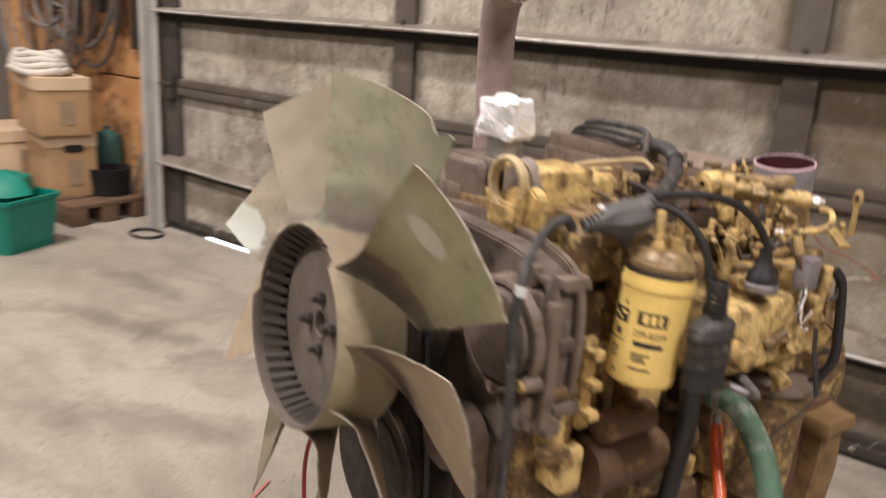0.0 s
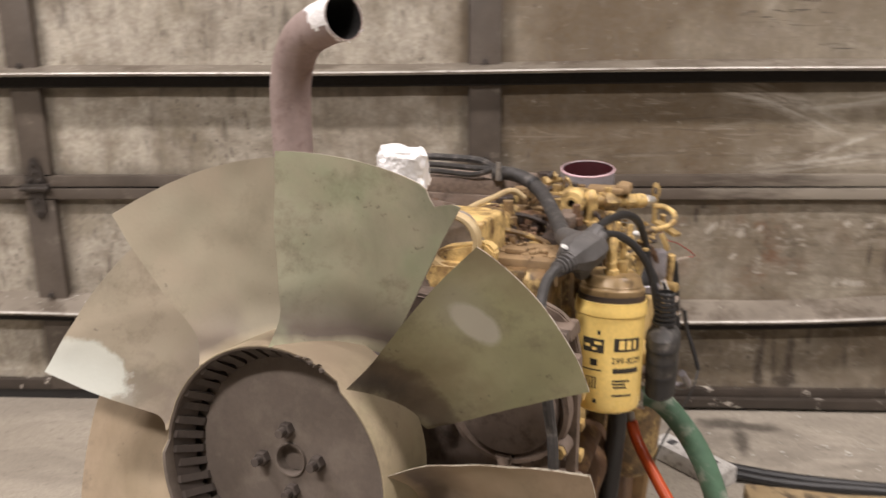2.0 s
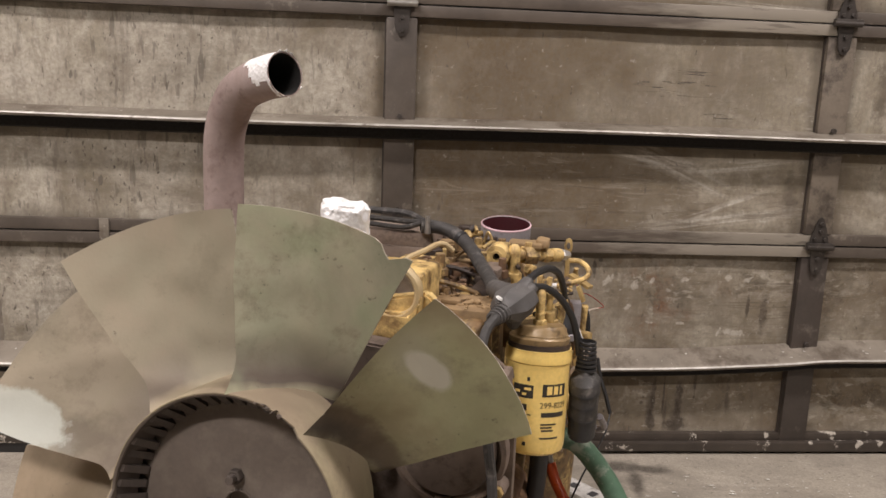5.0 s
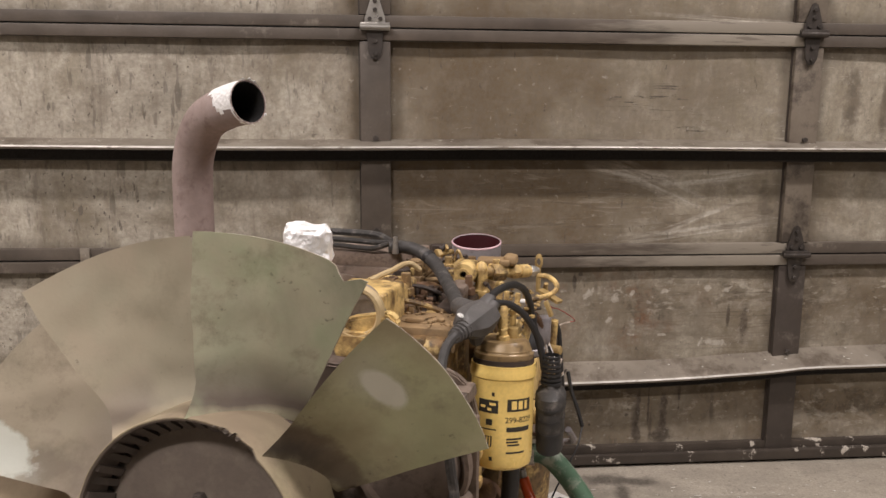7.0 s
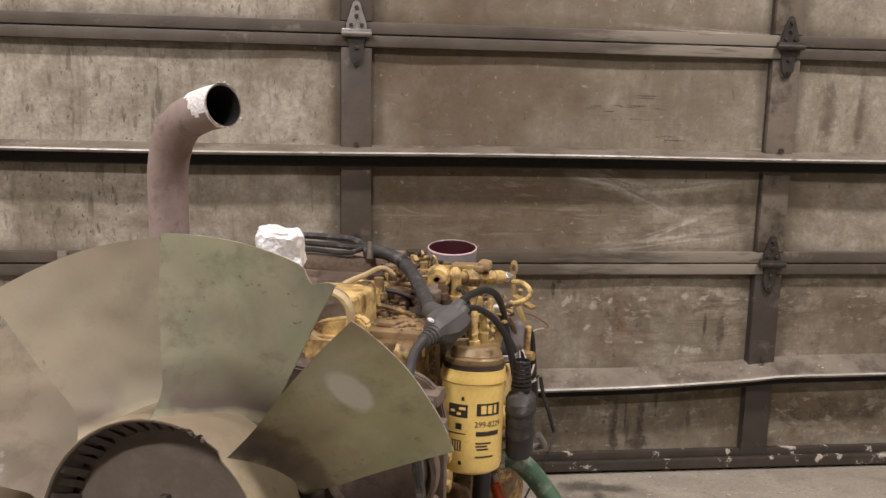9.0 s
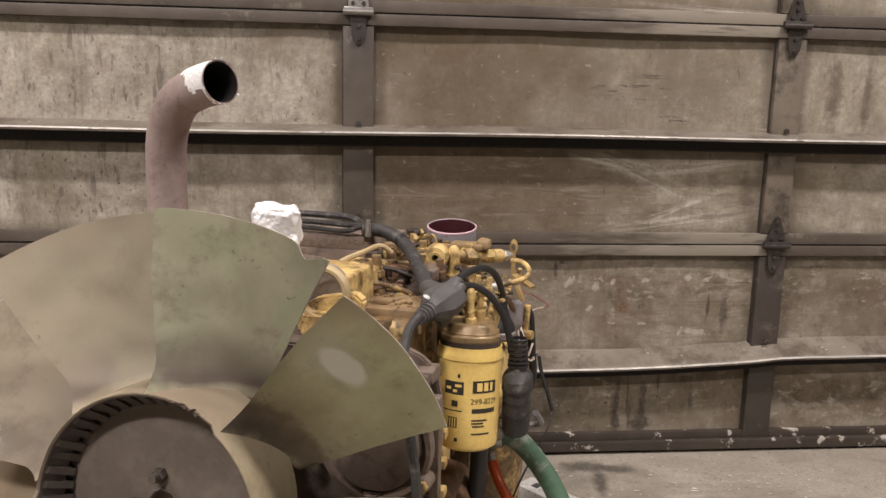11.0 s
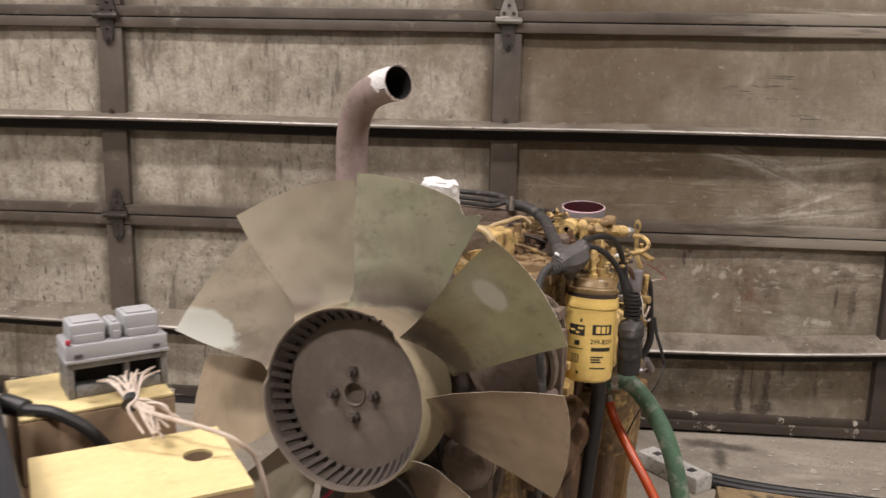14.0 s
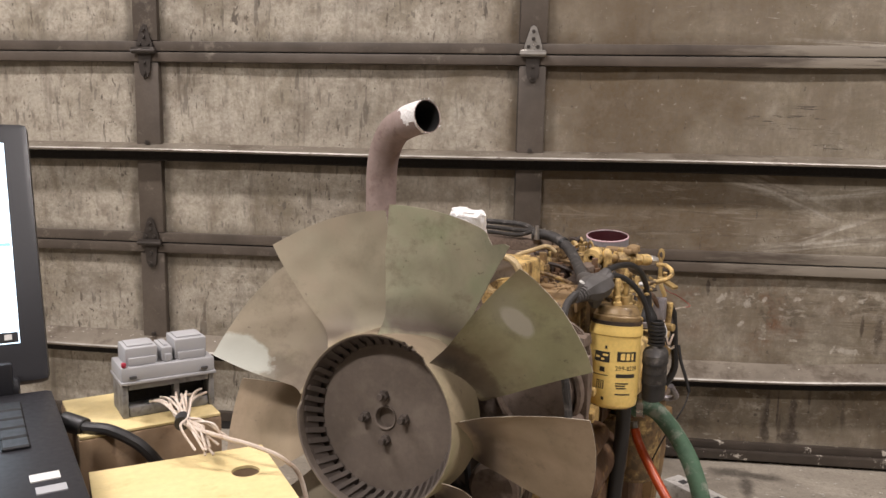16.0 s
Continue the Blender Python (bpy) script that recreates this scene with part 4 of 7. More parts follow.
for k in range(46):
    f = 0.0 if R.random() < 0.94 else 0.004
    shared("rib", rib_me, fan, Matrix.Translation((0, f, CZ)) @ Matrix.Rotation(2 * math.pi * k / 46, 4, "Y") @ Matrix.Rotation(radians(16), 4, "Z"))
# Dark wall and ring paint in the shade between the ribs.
part("slot_wall", turned([(0.1312, -0.034), (0.1205, -0.0065), (0.1215, -0.0055), (0.1318, -0.033)], 64, "Y", (0, 0, CZ), True), M_HUBDARK, fan, "sooty wall between the ribs, darkened for the shade in the slots")
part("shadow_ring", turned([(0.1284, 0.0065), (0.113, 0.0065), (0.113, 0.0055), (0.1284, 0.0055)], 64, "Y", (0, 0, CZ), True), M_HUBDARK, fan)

RK = random.Random(9)
for a in (63.0, 66.0, 69.5, 71.5, 75.0):
    tab = bmesh.new()
    tab.faces.new([tab.verts.new(((0.1335 + dr) * math.cos(radians(a + da)), y, CZ + (0.1335 + dr) * math.sin(radians(a + da)))) for dr, da, y in ((0.0, -1.6, -0.030), (0.0, 1.6, -0.030), (RK.uniform(-0.002, 0.004), 0.9, -0.040 - RK.uniform(0, 0.004)), (RK.uniform(-0.002, 0.005), -0.7, -0.038 - RK.uniform(0, 0.005)))])
    bmesh.ops.solidify(tab, geom=tab.faces[:], thickness=0.0012)
    part("torn_tab", tab, M_HUB, fan, "torn tab of the drum's lip", 0)


def blade_point(u, v, theta, off=0.0, notch=0.0):
    """u runs from the drum to the tip, v from the forward edge to the rear edge."""
    r = 0.1335 + (0.327 - 0.1335) * u
    sweep = radians(30.7 + 5.0 * (1 - u)) * v
    a = theta - sweep + radians(1.2) * math.sin(math.pi * u)
    tip = 1.0 - 0.02 * v ** 2.5 * u - notch * u ** 6 * math.exp(-((v - 0.87) / 0.06) ** 2)
    y = -0.012 - 0.0126 * u + (0.075 + 0.001 * (1 - u)) * (v ** 0.85) + 0.006 * math.sin(math.pi * v) * (1 - u) + off
    # toward the root the sheet curls over onto the drum
    curl = max(0.0, 0.18 - u) / 0.18
    y -= 0.026 * curl ** 1.6 * (1 - v) ** 0.7
    return Vector((r * tip * math.cos(a), y, CZ + r * tip * math.sin(a)))


def blade_mesh(theta, notch=0.0, thick=0.0028, nu=18, nv=24):
    bm = bmesh.new()
    sheets = []
    for off in (0.0, thick):
        sheets.append([[bm.verts.new(blade_point(i / nu, j / nv, theta, off + 0.0022 * noise.noise(Vector((i * 0.31, j * 0.2, theta * 4))), notch)) for j in range(nv + 1)] for i in range(nu + 1)])
    f, b = sheets
    for i in range(nu):
        for j in range(nv):
            bm.faces.new((f[i][j], f[i + 1][j], f[i + 1][j + 1], f[i][j + 1]))
            bm.faces.new((b[i][j], b[i][j + 1], b[i + 1][j + 1], b[i + 1][j]))
    for i in range(nu):
        bm.faces.new((f[i][0], b[i][0], b[i + 1][0], f[i + 1][0])).material_index = 1
        bm.faces.new((f[i][nv], f[i + 1][nv], b[i + 1][nv], b[i][nv])).material_index = 1
    for j in range(nv):
        bm.faces.new((f[0][j], f[0][j + 1], b[0][j + 1], b[0][j]))
        bm.faces.new((f[nu][j], b[nu][j], b[nu][j + 1], f[nu][j + 1])).material_index = 1
    return bm


for k in range(9):
    ang = 90 + 40 * k
    kind = {90: 0, 50: 3, 10: 1, 330: 1, 290: 1, 210: 1, 170: 4}.get(ang % 360, 2)
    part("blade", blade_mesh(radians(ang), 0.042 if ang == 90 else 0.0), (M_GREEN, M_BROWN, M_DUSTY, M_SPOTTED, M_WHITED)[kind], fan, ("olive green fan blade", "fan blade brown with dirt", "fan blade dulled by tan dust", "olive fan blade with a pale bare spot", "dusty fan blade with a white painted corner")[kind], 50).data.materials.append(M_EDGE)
# the fan leans back a little
fan.matrix_basis = pose(0.0124, -0.0121, 0.610, -5.6, 0, -0.6) @ Matrix.Diagonal((0.956, 1, 0.956, 1)) @ pose(0, 0, -CZ)


# pulleys behind the fan
def pulley(x, z, y0, y1, r, ribs, material):
    prof = [(0.0, y0), (r * 0.75, y0), (r * 0.8, y0 + 0.004), (r, y0 + 0.004)]
    for k in range(ribs):
        ya = y0 + 0.006 + (y1 - y0 - 0.012) * k / ribs
        yb = y0 + 0.006 + (y1 - y0 - 0.012) * (k + 0.5) / ribs
        prof += [(r, ya), (r * 0.93, yb)]
    prof += [(r, y1 - 0.004), (r, y1), (0.0, y1)]
    return turned(prof, 44, "Y", (x, 0, z))


put("fan_pulley", pulley(0.0, CZ, 0.060, 0.135, 0.088, 6, M_DARK), M_DARK, "black grooved fan pulley")
put("crank_pulley", pulley(0.0, 0.375, 0.075, 0.150, 0.105, 7, M_DARK), M_DARK, "black grooved crank pulley")
belt = tube([(0.088, 0.10, CZ), (0.062, 0.10, CZ + 0.066), (0, 0.10, CZ + 0.09), (-0.062, 0.10, CZ + 0.066), (-0.09, 0.10, CZ), (-0.106, 0.10, 0.375), (-0.075, 0.10, 0.30), (0, 0.10, 0.267), (0.075, 0.10, 0.30), (0.106, 0.10, 0.375), (0.088, 0.10, CZ)], 0.006, 6, 6)
put("belt", belt, M_RUBBER, "worn black belt")
put("fan_shaft", rod((0, 0.008, CZ), (0, 0.2, CZ), 0.032), M_DARK)

# castings
put("block", roughen(box(-0.15, 0.19, 0.18, 0.82, 0.30, 0.665, 0.012), 0.006, 14.0, 3), M_GRIMY, "oily yellow cylinder block", smooth=25)
put("oil_pan", roughen(join(box(-0.13, 0.17, 0.19, 0.81, 0.275, 0.302, 0.004), box(-0.11, 0.15, 0.21, 0.79, 0.10, 0.28, 0.02)), 0.003, 10.0), M_DARK, "oil-black pan")
put("cylinder_head", roughen(box(-0.13, 0.145, 0.20, 0.82, 0.664, 0.766, 0.008), 0.004, 16.0, 3), M_GRIMY, "yellow cylinder head", smooth=25)
put("valve_cover", join(box(-0.16, 0.082, 0.490, 0.60, 0.766, 0.796, 0.004), box(-0.155, 0.077, 0.494, 0.575, 0.795, 0.820, 0.005), box(-0.12, 0.05, 0.61, 0.80, 0.764, 0.785, 0.006)), M_LID, "flat grimy brown valve cover")
for y in (0.505, 0.535, 0.58):
    put("cover_bolt", hexnut((0.0785, y, 0.796), (0.0785, y, 0.805), 0.005), M_COVER)
put("intake_manifold", roughen(join(box(0.12, 0.215, 0.235, 0.45, 0.69, 0.757, 0.016, 3), box(0.10, 0.15, 0.42, 0.80, 0.72, 0.775, 0.012)), 0.004, 22.0, 2), M_GRIMY, "yellow intake casting", smooth=35)
RX, RZ = 0.111, 0.799
ring = turned([(0.0265, -0.001), (0.029, -0.005), (0.033, -0.005), (0.0358, -0.001), (0.0355, 0.005), (0.032, 0.008), (0.028, 0.007), (0.0260, 0.003)], 44, "Y", (RX, 0.190, RZ), True)
put("front_ring", roughen(ring, 0.0015, 60.0), M_CREAM, "cream cast ring at the front of the head")
put("ring_back", roughen(turned([(0.0, 0.030), (0.02, 0.028), (0.030, 0.024), (0.033, 0.036), (0.0, 0.040)], 24, "Y", (RX - 0.008, 0.190, RZ - 0.004)), 0.003, 50.0), M_DUST, "dusty casting behind the ring")
put("head_end", roughen(join(box(0.060, 0.137, 0.222, 0.315, 0.705, 0.816, 0.006, 3), box(0.055, 0.128, 0.322, 0.42, 0.70, 0.802, 0.010, 3), box(0.05, 0.120, 0.30, 0.33, 0.70, 0.79, 0.004), box(0.12, 0.150, 0.25, 0.275, 0.70, 0.745, 0.004)), 0.002, 40.0), M_CLEAN, "bright yellow end of the head")
put("ring_foot", roughen(outline([(0.072, 0.790), (0.085, 0.735), (0.10, 0.705), (0.135, 0.715), (0.149, 0.80), (0.13, 0.775), (0.09, 0.775)], 0.182, 0.206, 0.004), 0.002, 30.0), M_YELLOW)
put("boss_bracket", roughen(outline([(0.075, 0.775), (0.10, 0.73), (0.105, 0.70), (0.145, 0.715), (0.162, 0.79), (0.15, 0.80), (0.1, 0.79)], 0.195, 0.215, 0.003), 0.002, 30.0), M_YELLOW)

# front gear cover
cover = [(-0.16, 0.38), (-0.17, 0.50), (-0.15, 0.64), (-0.10, 0.72), (0.0, 0.745), (0.09, 0.745), (0.2, 0.735), (0.25, 0.70), (0.255, 0.60), (0.235, 0.53), (0.19, 0.49), (0.17, 0.40), (0.12, 0.34), (-0.10, 0.34)]
cover = [(p.x, p.y) for p in glide([(*q, 0) for q in cover + cover[:1]], 4)[:-1]]
put("gear_cover", roughen(outline(cover, 0.150, 0.185, 0.003), 0.003, 18.0), M_GEAR, "grimy brown front gear cover")
put("cover_flange", outline([((x - 0.04) * 1.04 + 0.04, (z - 0.54) * 1.04 + 0.54) for x, z in cover], 0.186, 0.198, 0.002), M_COVER)
RL = random.Random(4)
for k in range(16):
    x, z = RL.uniform(0.19, 0.245), RL.uniform(0.53, 0.73)
    s = RL.uniform(0.006, 0.016)
    put("cover_boss", roughen(box(x - s, x + s, 0.132 + RL.uniform(0, 0.012), 0.152, z - s * RL.uniform(0.8, 2.2), z + s * RL.uniform(0.8, 2.2), 0.005, 2), 0.003, 60.0), M_COVER)
for k in (0, 2, 3, 5, 8):
    z = 0.50 + 0.027 * k + RL.uniform(-0.006, 0.006)
    put("cover_edge_lug", roughen(box(0.232, 0.262 + RL.uniform(-0.004, 0.006), 0.165, 0.205, z - 0.009, z + 0.007, 0.004, 2), 0.003, 60.0), M_COVER if k % 3 else M_GRIMY)
DX, DZ = 0.199, 0.641
put("pump_drum", turned([(0.0, 0.113), (0.040, 0.114), (0.054, 0.117), (0.0575, 0.123), (0.058, 0.150), (0.0, 0.150)], 40, "Y", (DX, 0, DZ)), M_GEAR, "smooth dusty accessory drum")
put("drum_flange", turned([(0.0605, 0.126), (0.0635, 0.121), (0.0685, 0.122), (0.0705, 0.127), (0.0705, 0.150), (0.0575, 0.150), (0.0580, 0.128)], 44, "Y", (DX, 0, DZ), True), M_COVER, "raised rim round the accessory drum")
put("rim_lug", roughen(outline([(DX - 0.014, DZ - 0.058), (DX + 0.010, DZ - 0.057), (DX + 0.004, DZ - 0.076), (DX - 0.004, DZ - 0.076)], 0.116, 0.140, 0.003), 0.0012, 50.0), M_COVER)
put("rim_boss", roughen(rod((DX + 0.062, 0.145, DZ - 0.038), (DX + 0.062, 0.112, DZ - 0.038), 0.010, 0.0085), 0.0012, 50.0), M_COVER)
put("rim_boss", roughen(rod((DX - 0.075, 0.145, DZ - 0.015), (DX - 0.075, 0.108, DZ - 0.015), 0.010, 0.008), 0.0012, 50.0), M_COVER)
put("flange_bolt", hexnut((DX + 0.062, 0.113, DZ - 0.038), (DX + 0.062, 0.106, DZ - 0.038), 0.0072), M_BRASS)
put("flange_bolt", hexnut((DX - 0.075, 0.109, DZ - 0.015), (DX - 0.075, 0.101, DZ - 0.015), 0.0075), M_COVER)
put("cover_strap", roughen(join(box(0.262, 0.274, 0.135, 0.152, 0.545, 0.70, 0.003), box(0.250, 0.276, 0.142, 0.165, 0.535, 0.555, 0.004)), 0.0015, 40.0), M_COVER, "grimy upright strap on the gear cover")
put("cover_frame", roughen(join(box(0.226, 0.233, 0.138, 0.152, 0.665, 0.722, 0.002), box(0.252, 0.259, 0.138, 0.152, 0.665, 0.722, 0.002), box(0.226, 0.259, 0.138, 0.152, 0.716, 0.724, 0.002), box(0.226, 0.259, 0.138, 0.152, 0.662, 0.670, 0.002)), 0.001, 50.0), M_GEAR)
put("tensioner", join(turned([(0.0, 0.085), (0.034, 0.085), (0.04, 0.09), (0.04, 0.135), (0.0, 0.135)], 28, "Y", (0.145, 0, 0.485)), box(0.12, 0.17, 0.13, 0.155, 0.40, 0.49, 0.006)), M_COVER, "dull tensioner wheel")
put("tensioner_rim", turned([(0.039, 0.10), (0.043, 0.10), (0.043, 0.106), (0.039, 0.106)], 28, "Y", (0.145, 0, 0.485), True), M_STEEL)
put("alternator", join(turned([(0.0, 0.10), (0.05, 0.10), (0.062, 0.11), (0.064, 0.20), (0.05, 0.215), (0.0, 0.215)], 30, "Y", (-0.2, 0, 0.60)), box(-0.2, -0.13, 0.15, 0.2, 0.56, 0.64, 0.008)), M_DARK)
put("front_eye", join(rod((0.09, 0.14, 0.655), (0.09, 0.09, 0.655), 0.014), turned([(0.008, 0), (0.016, 0), (0.016, 0.012), (0.008, 0.012)], 16, "Y", (0.088, 0.08, 0.655), True)), M_COVER)

# thermostat housing, neck and its foil wrap
put("thermostat_housing", roughen(join(box(-0.055, 0.035, 0.205, 0.285, 0.72, 0.812, 0.014, 3), box(-0.12, 0.0, 0.20, 0.27, 0.69, 0.775, 0.012), box(-0.05, 0.06, 0.215, 0.29, 0.800, 0.815, 0.004)), 0.003, 25.0), M_COVER, "grey grimy thermostat housing")
neck = put("thermostat_neck", turned([(0.0, 0.812), (0.028, 0.812), (0.026, 0.82), (0.024, 0.835), (0.024, 0.85), (0.0, 0.85)], 24, "Z", (0.025, 0.25, 0)), M_STEEL, "dull grey outlet neck")
cap = bmesh.new()
bmesh.ops.create_cube(cap, size=1.0)
bmesh.ops.bevel(cap, geom=cap.edges[:], offset=0.22, segments=4, affect="EDGES", profile=0.7)
bmesh.ops.subdivide_edges(cap, edges=cap.edges[:], cuts=2, use_grid_fill=True)
cap.transform(Matrix.Translation((0.025, 0.25, 0.868)) @ Matrix.Rotation(radians(20), 4, "Z") @ Matrix.Diagonal((0.059, 0.059, 0.055, 1)))
put("foil_wrap", roughen(roughen(cap, 0.006, 40.0), 0.003, 150.0), M_FOIL, "crumpled aluminium foil over the outlet", neck, 30)

# exhaust stack
pipe_line = [(-0.262, 0.470, 0.66), (-0.262, 0.468, 0.80), (-0.260, 0.464, 0.92), (-0.250, 0.455, 0.985), (-0.218, 0.436, 1.035), (-0.170, 0.414, 1.057), (-0.122, 0.392, 1.066)]
stack = put("exhaust_pipe", tube(pipe_line, 0.0312, 26, 8, 0.02), M_EXH, "rusty brown exhaust pipe with a bend")
part("bore", tube(pipe_line, 0.0298, 26, 8, 0.02), M_SOOT, stack, "sooty black inside of the pipe")
tip = tube([(-0.172, 0.415, 1.0565), (-0.145, 0.4025, 1.063), (-0.121, 0.3915, 1.0665)], 0.0320, 40, 6, 0.02)
gone = []
for f in tip.faces:
    c = f.calc_center_median()
    along = (c - Vector((-0.172, 0.415, 1.0565))).dot(Vector((0.92, -0.42, 0.17)))
    high = c.z - 1.0615 + 0.012 * noise.noise(c * 70)
    if along < 0.026 + 0.02 * noise.noise(c * 55) - max(high, -0.03) * 1.2:
        gone.append(f)
bmesh.ops.delete(tip, geom=gone, context="FACES")
part("pipe_lip", tip, M_FOIL, stack, "torn silver foil at the pipe's mouth")
d = Vector((0.048, -0.022, 0.009)).normalized()
rim = turned([(0.0300, 0.0), (0.0316, 0.0), (0.0316, 0.001), (0.0300, 0.001)], 26, "Z", (0, 0, 0), True)
rim.transform(Matrix.Translation(Vector((-0.122, 0.392, 1.0662))) @ d.to_track_quat("Z", "Y").to_matrix().to_4x4())
part("mouth_rim", rim, M_EXH, stack)
RT = random.Random(12)
out = d.to_track_quat("Z", "Y").to_matrix()
for k in range(16):
    a = radians(RT.uniform(150, 330) if k < 11 else RT.uniform(60, 150))
    ring_at = lambda r, da, h: Vector((-0.122, 0.392, 1.0662)) + out @ Vector((r * math.cos(a + da), r * math.sin(a + da), h))
    w, l = RT.uniform(0.05, 0.16), RT.uniform(0.002, 0.007)
    scrap = bmesh.new()
    scrap.faces.new([scrap.verts.new(ring_at(r, da, h)) for r, da, h in ((0.0305, -w, -0.002), (0.0318, w, -0.002), (0.0325 + RT.uniform(0, 0.004), w * 0.4, l), (0.031 + RT.uniform(0, 0.003), -w * 0.6, l * RT.uniform(0.3, 0.9)))])
    bmesh.ops.solidify(scrap, geom=scrap.faces[:], thickness=0.0004)
    part("foil_scrap", scrap, M_FOIL, stack, "torn scrap of foil", 0)
stack.location = (0.008, -0.024, -0.011)
put("exhaust_manifold", roughen(join(box(-0.23, -0.14, 0.26, 0.78, 0.655, 0.73, 0.02, 3), rod((-0.262, 0.47, 0.60), (-0.262, 0.47, 0.69), 0.055, 0.045, 22)), 0.004, 22.0), M_EXH, "rusty exhaust manifold")

# fuel filter
FX, FY = 0.280, 0.300
filt = put("fuel_filter", turned([(0.0, 0.5735), (0.034, 0.5735), (0.040, 0.578), (0.0415, 0.586), (0.0415, 0.692), (0.0435, 0.694), (0.0435, 0.702), (0.0425, 0.705), (0.0425, 0.710), (0.0, 0.710)], 44, "Z", (FX, FY, 0)), M_CAN, "bright yellow spin-on fuel filter")
part("gasket", turned([(0.0, 0.7095), (0.0405, 0.7095), (0.0405, 0.7165), (0.0, 0.7165)], 40, "Z", (FX, FY, 0)), M_DARK, filt)
part("filter_head", turned([(0.0, 0.716), (0.0385, 0.716), (0.0395, 0.719), (0.0395, 0.7235), (0.0375, 0.7250), (0.0368, 0.7262), (0.0368, 0.7280), (0.0355, 0.7295), (0.0345, 0.7345), (0.031, 0.7390), (0.022, 0.7412), (0.0, 0.7415)], 40, "Z", (FX, FY, 0)), M_HEAD, filt, "brown lacquered filter head")


def on_can(name, a0, a1, z0, z1, material, r=0.04185):
    """A printed field on the can, from angle a0 to a1."""
    bm = bmesh.new()
    n = max(2, int(abs(a1 - a0) / 4))
    lo = [bm.verts.new((FX + r * math.cos(radians(a0 + (a1 - a0) * k / n)), FY + r * math.sin(radians(a0 + (a1 - a0) * k / n)), z0)) for k in range(n + 1)]
    hi = [bm.verts.new((v.co.x, v.co.y, z1)) for v in lo]
    for k in range(n):
        bm.faces.new((lo[k], lo[k + 1], hi[k + 1], hi[k]))
    return part(name, bm, material, filt)


# the print faces forward and to the engine's flank
PA = -50.0
on_can("print_field", PA - 22, PA + 26, 0.653, 0.669, M_INK)
for a0, a1 in ((-14, -4), (-1, 8), (12, 18)):
    on_can("print_mark", PA + a0, PA + a1, 0.6555, 0.6665, M_CAN, 0.04195)
on_can("print_bar", PA - 22, PA + 26, 0.6265, 0.6325, M_INK)


def wrapped_text(words, angle, z, size):
    cu = bpy.data.curves.new("lettering", "FONT")
    cu.body, cu.size, cu.align_x, cu.align_y = words, size, "CENTER", "CENTER"
    tmp = bpy.data.objects.new("tmp", cu)
    scene.collection.objects.link(tmp)
    bpy.context.view_layer.update()
    me = bpy.data.meshes.new_from_object(tmp.evaluated_get(bpy.context.evaluated_depsgraph_get()))
    bpy.data.objects.remove(tmp)
    for v in me.vertices:
        a = radians(angle) + v.co.x / 0.0419
        v.co = Vector((FX + 0.0419 * math.cos(a), FY + 0.0419 * math.sin(a), z + v.co.y))
    me.materials.clear()
    me.materials.append(M_INK)
    ob = new("lettering", me)
    ob.parent = filt


wrapped_text("299-8229", PA + 2, 0.6415, 0.0105)
for a0, a1, z in ((-22, 8, 0.616), (-22, 0, 0.612), (-20, 3, 0.608), (-22, 14, 0.598)):
    on_can("print_line", PA + a0, PA + a1, z, z + 0.0022, M_INK)
PB = PA - 60
on_can("print_field", PB - 16, PB + 22, 0.650, 0.667, M_INK)
for a0, a1, z in ((-12, -2, 0.656), (2, 10, 0.653), (6, 18, 0.660)):
    on_can("print_mark", PB + a0, PB + a1, z, z + 0.0035, M_CAN, 0.04195)
for a0, a1, z0, z1 in ((0, 12, 0.634, 0.642), (-18, 20, 0.628, 0.6295), (-8, 12, 0.606, 0.620), (10, 15, 0.672, 0.677), (8, 14, 0.588, 0.593)):
    on_can("print_mark", PB + a0, PB + a1, z0, z1, M_INK)
for a in range(-8, 12, 5):
    on_can("print_mark", PB + a, PB + a + 2.5, 0.607, 0.619, M_CAN, 0.04195)
filt.matrix_basis = pose(0.277, 0.286, 0.582, -5.5) @ pose(-FX, -FY, -0.5735)
# plumbing on the filter head
put("head_union", join(rod((0.278, 0.286, 0.748), (0.277, 0.286, 0.792), 0.0058, seg=14), turned([(0.0, 0.004), (0.005, 0.003), (0.0066, 0.0), (0.0066, -0.014), (0.0, -0.014)], 14, "Z", (0.277, 0.286, 0.792)), hexnut((0.278, 0.286, 0.749), (0.278, 0.286, 0.757), 0.0088), hexnut((0.278, 0.286, 0.763), (0.277, 0.286, 0.766), 0.0078)), M_YELLOW)
put("head_union", roughen(join(box(0.278, 0.295, 0.300, 0.330, 0.735, 0.763, 0.003), hexnut((0.288, 0.312, 0.74), (0.288, 0.312, 0.752), 0.011)), 0.001, 60.0), M_BRASS)
put("head_union", join(rod((0.286, 0.315, 0.761), (0.286, 0.315, 0.785), 0.0042, seg=12), rod((0.286, 0.315, 0.785), (0.286, 0.315, 0.780), 0.0062, seg=12)), M_YELLOW)
put("filter_bracket", roughen(join(box(0.20, 0.30, 0.325, 0.352, 0.700, 0.742, 0.006), box(0.19, 0.225, 0.30, 0.36, 0.62, 0.75, 0.008)), 0.002, 40.0), M_GRIMY, "oily yellow filter bracket")
put("primer_wire", tube([(0.258, 0.27, 0.722), (0.244, 0.29, 0.724), (0.243, 0.32, 0.718)], 0.003, 6), M_DARK)

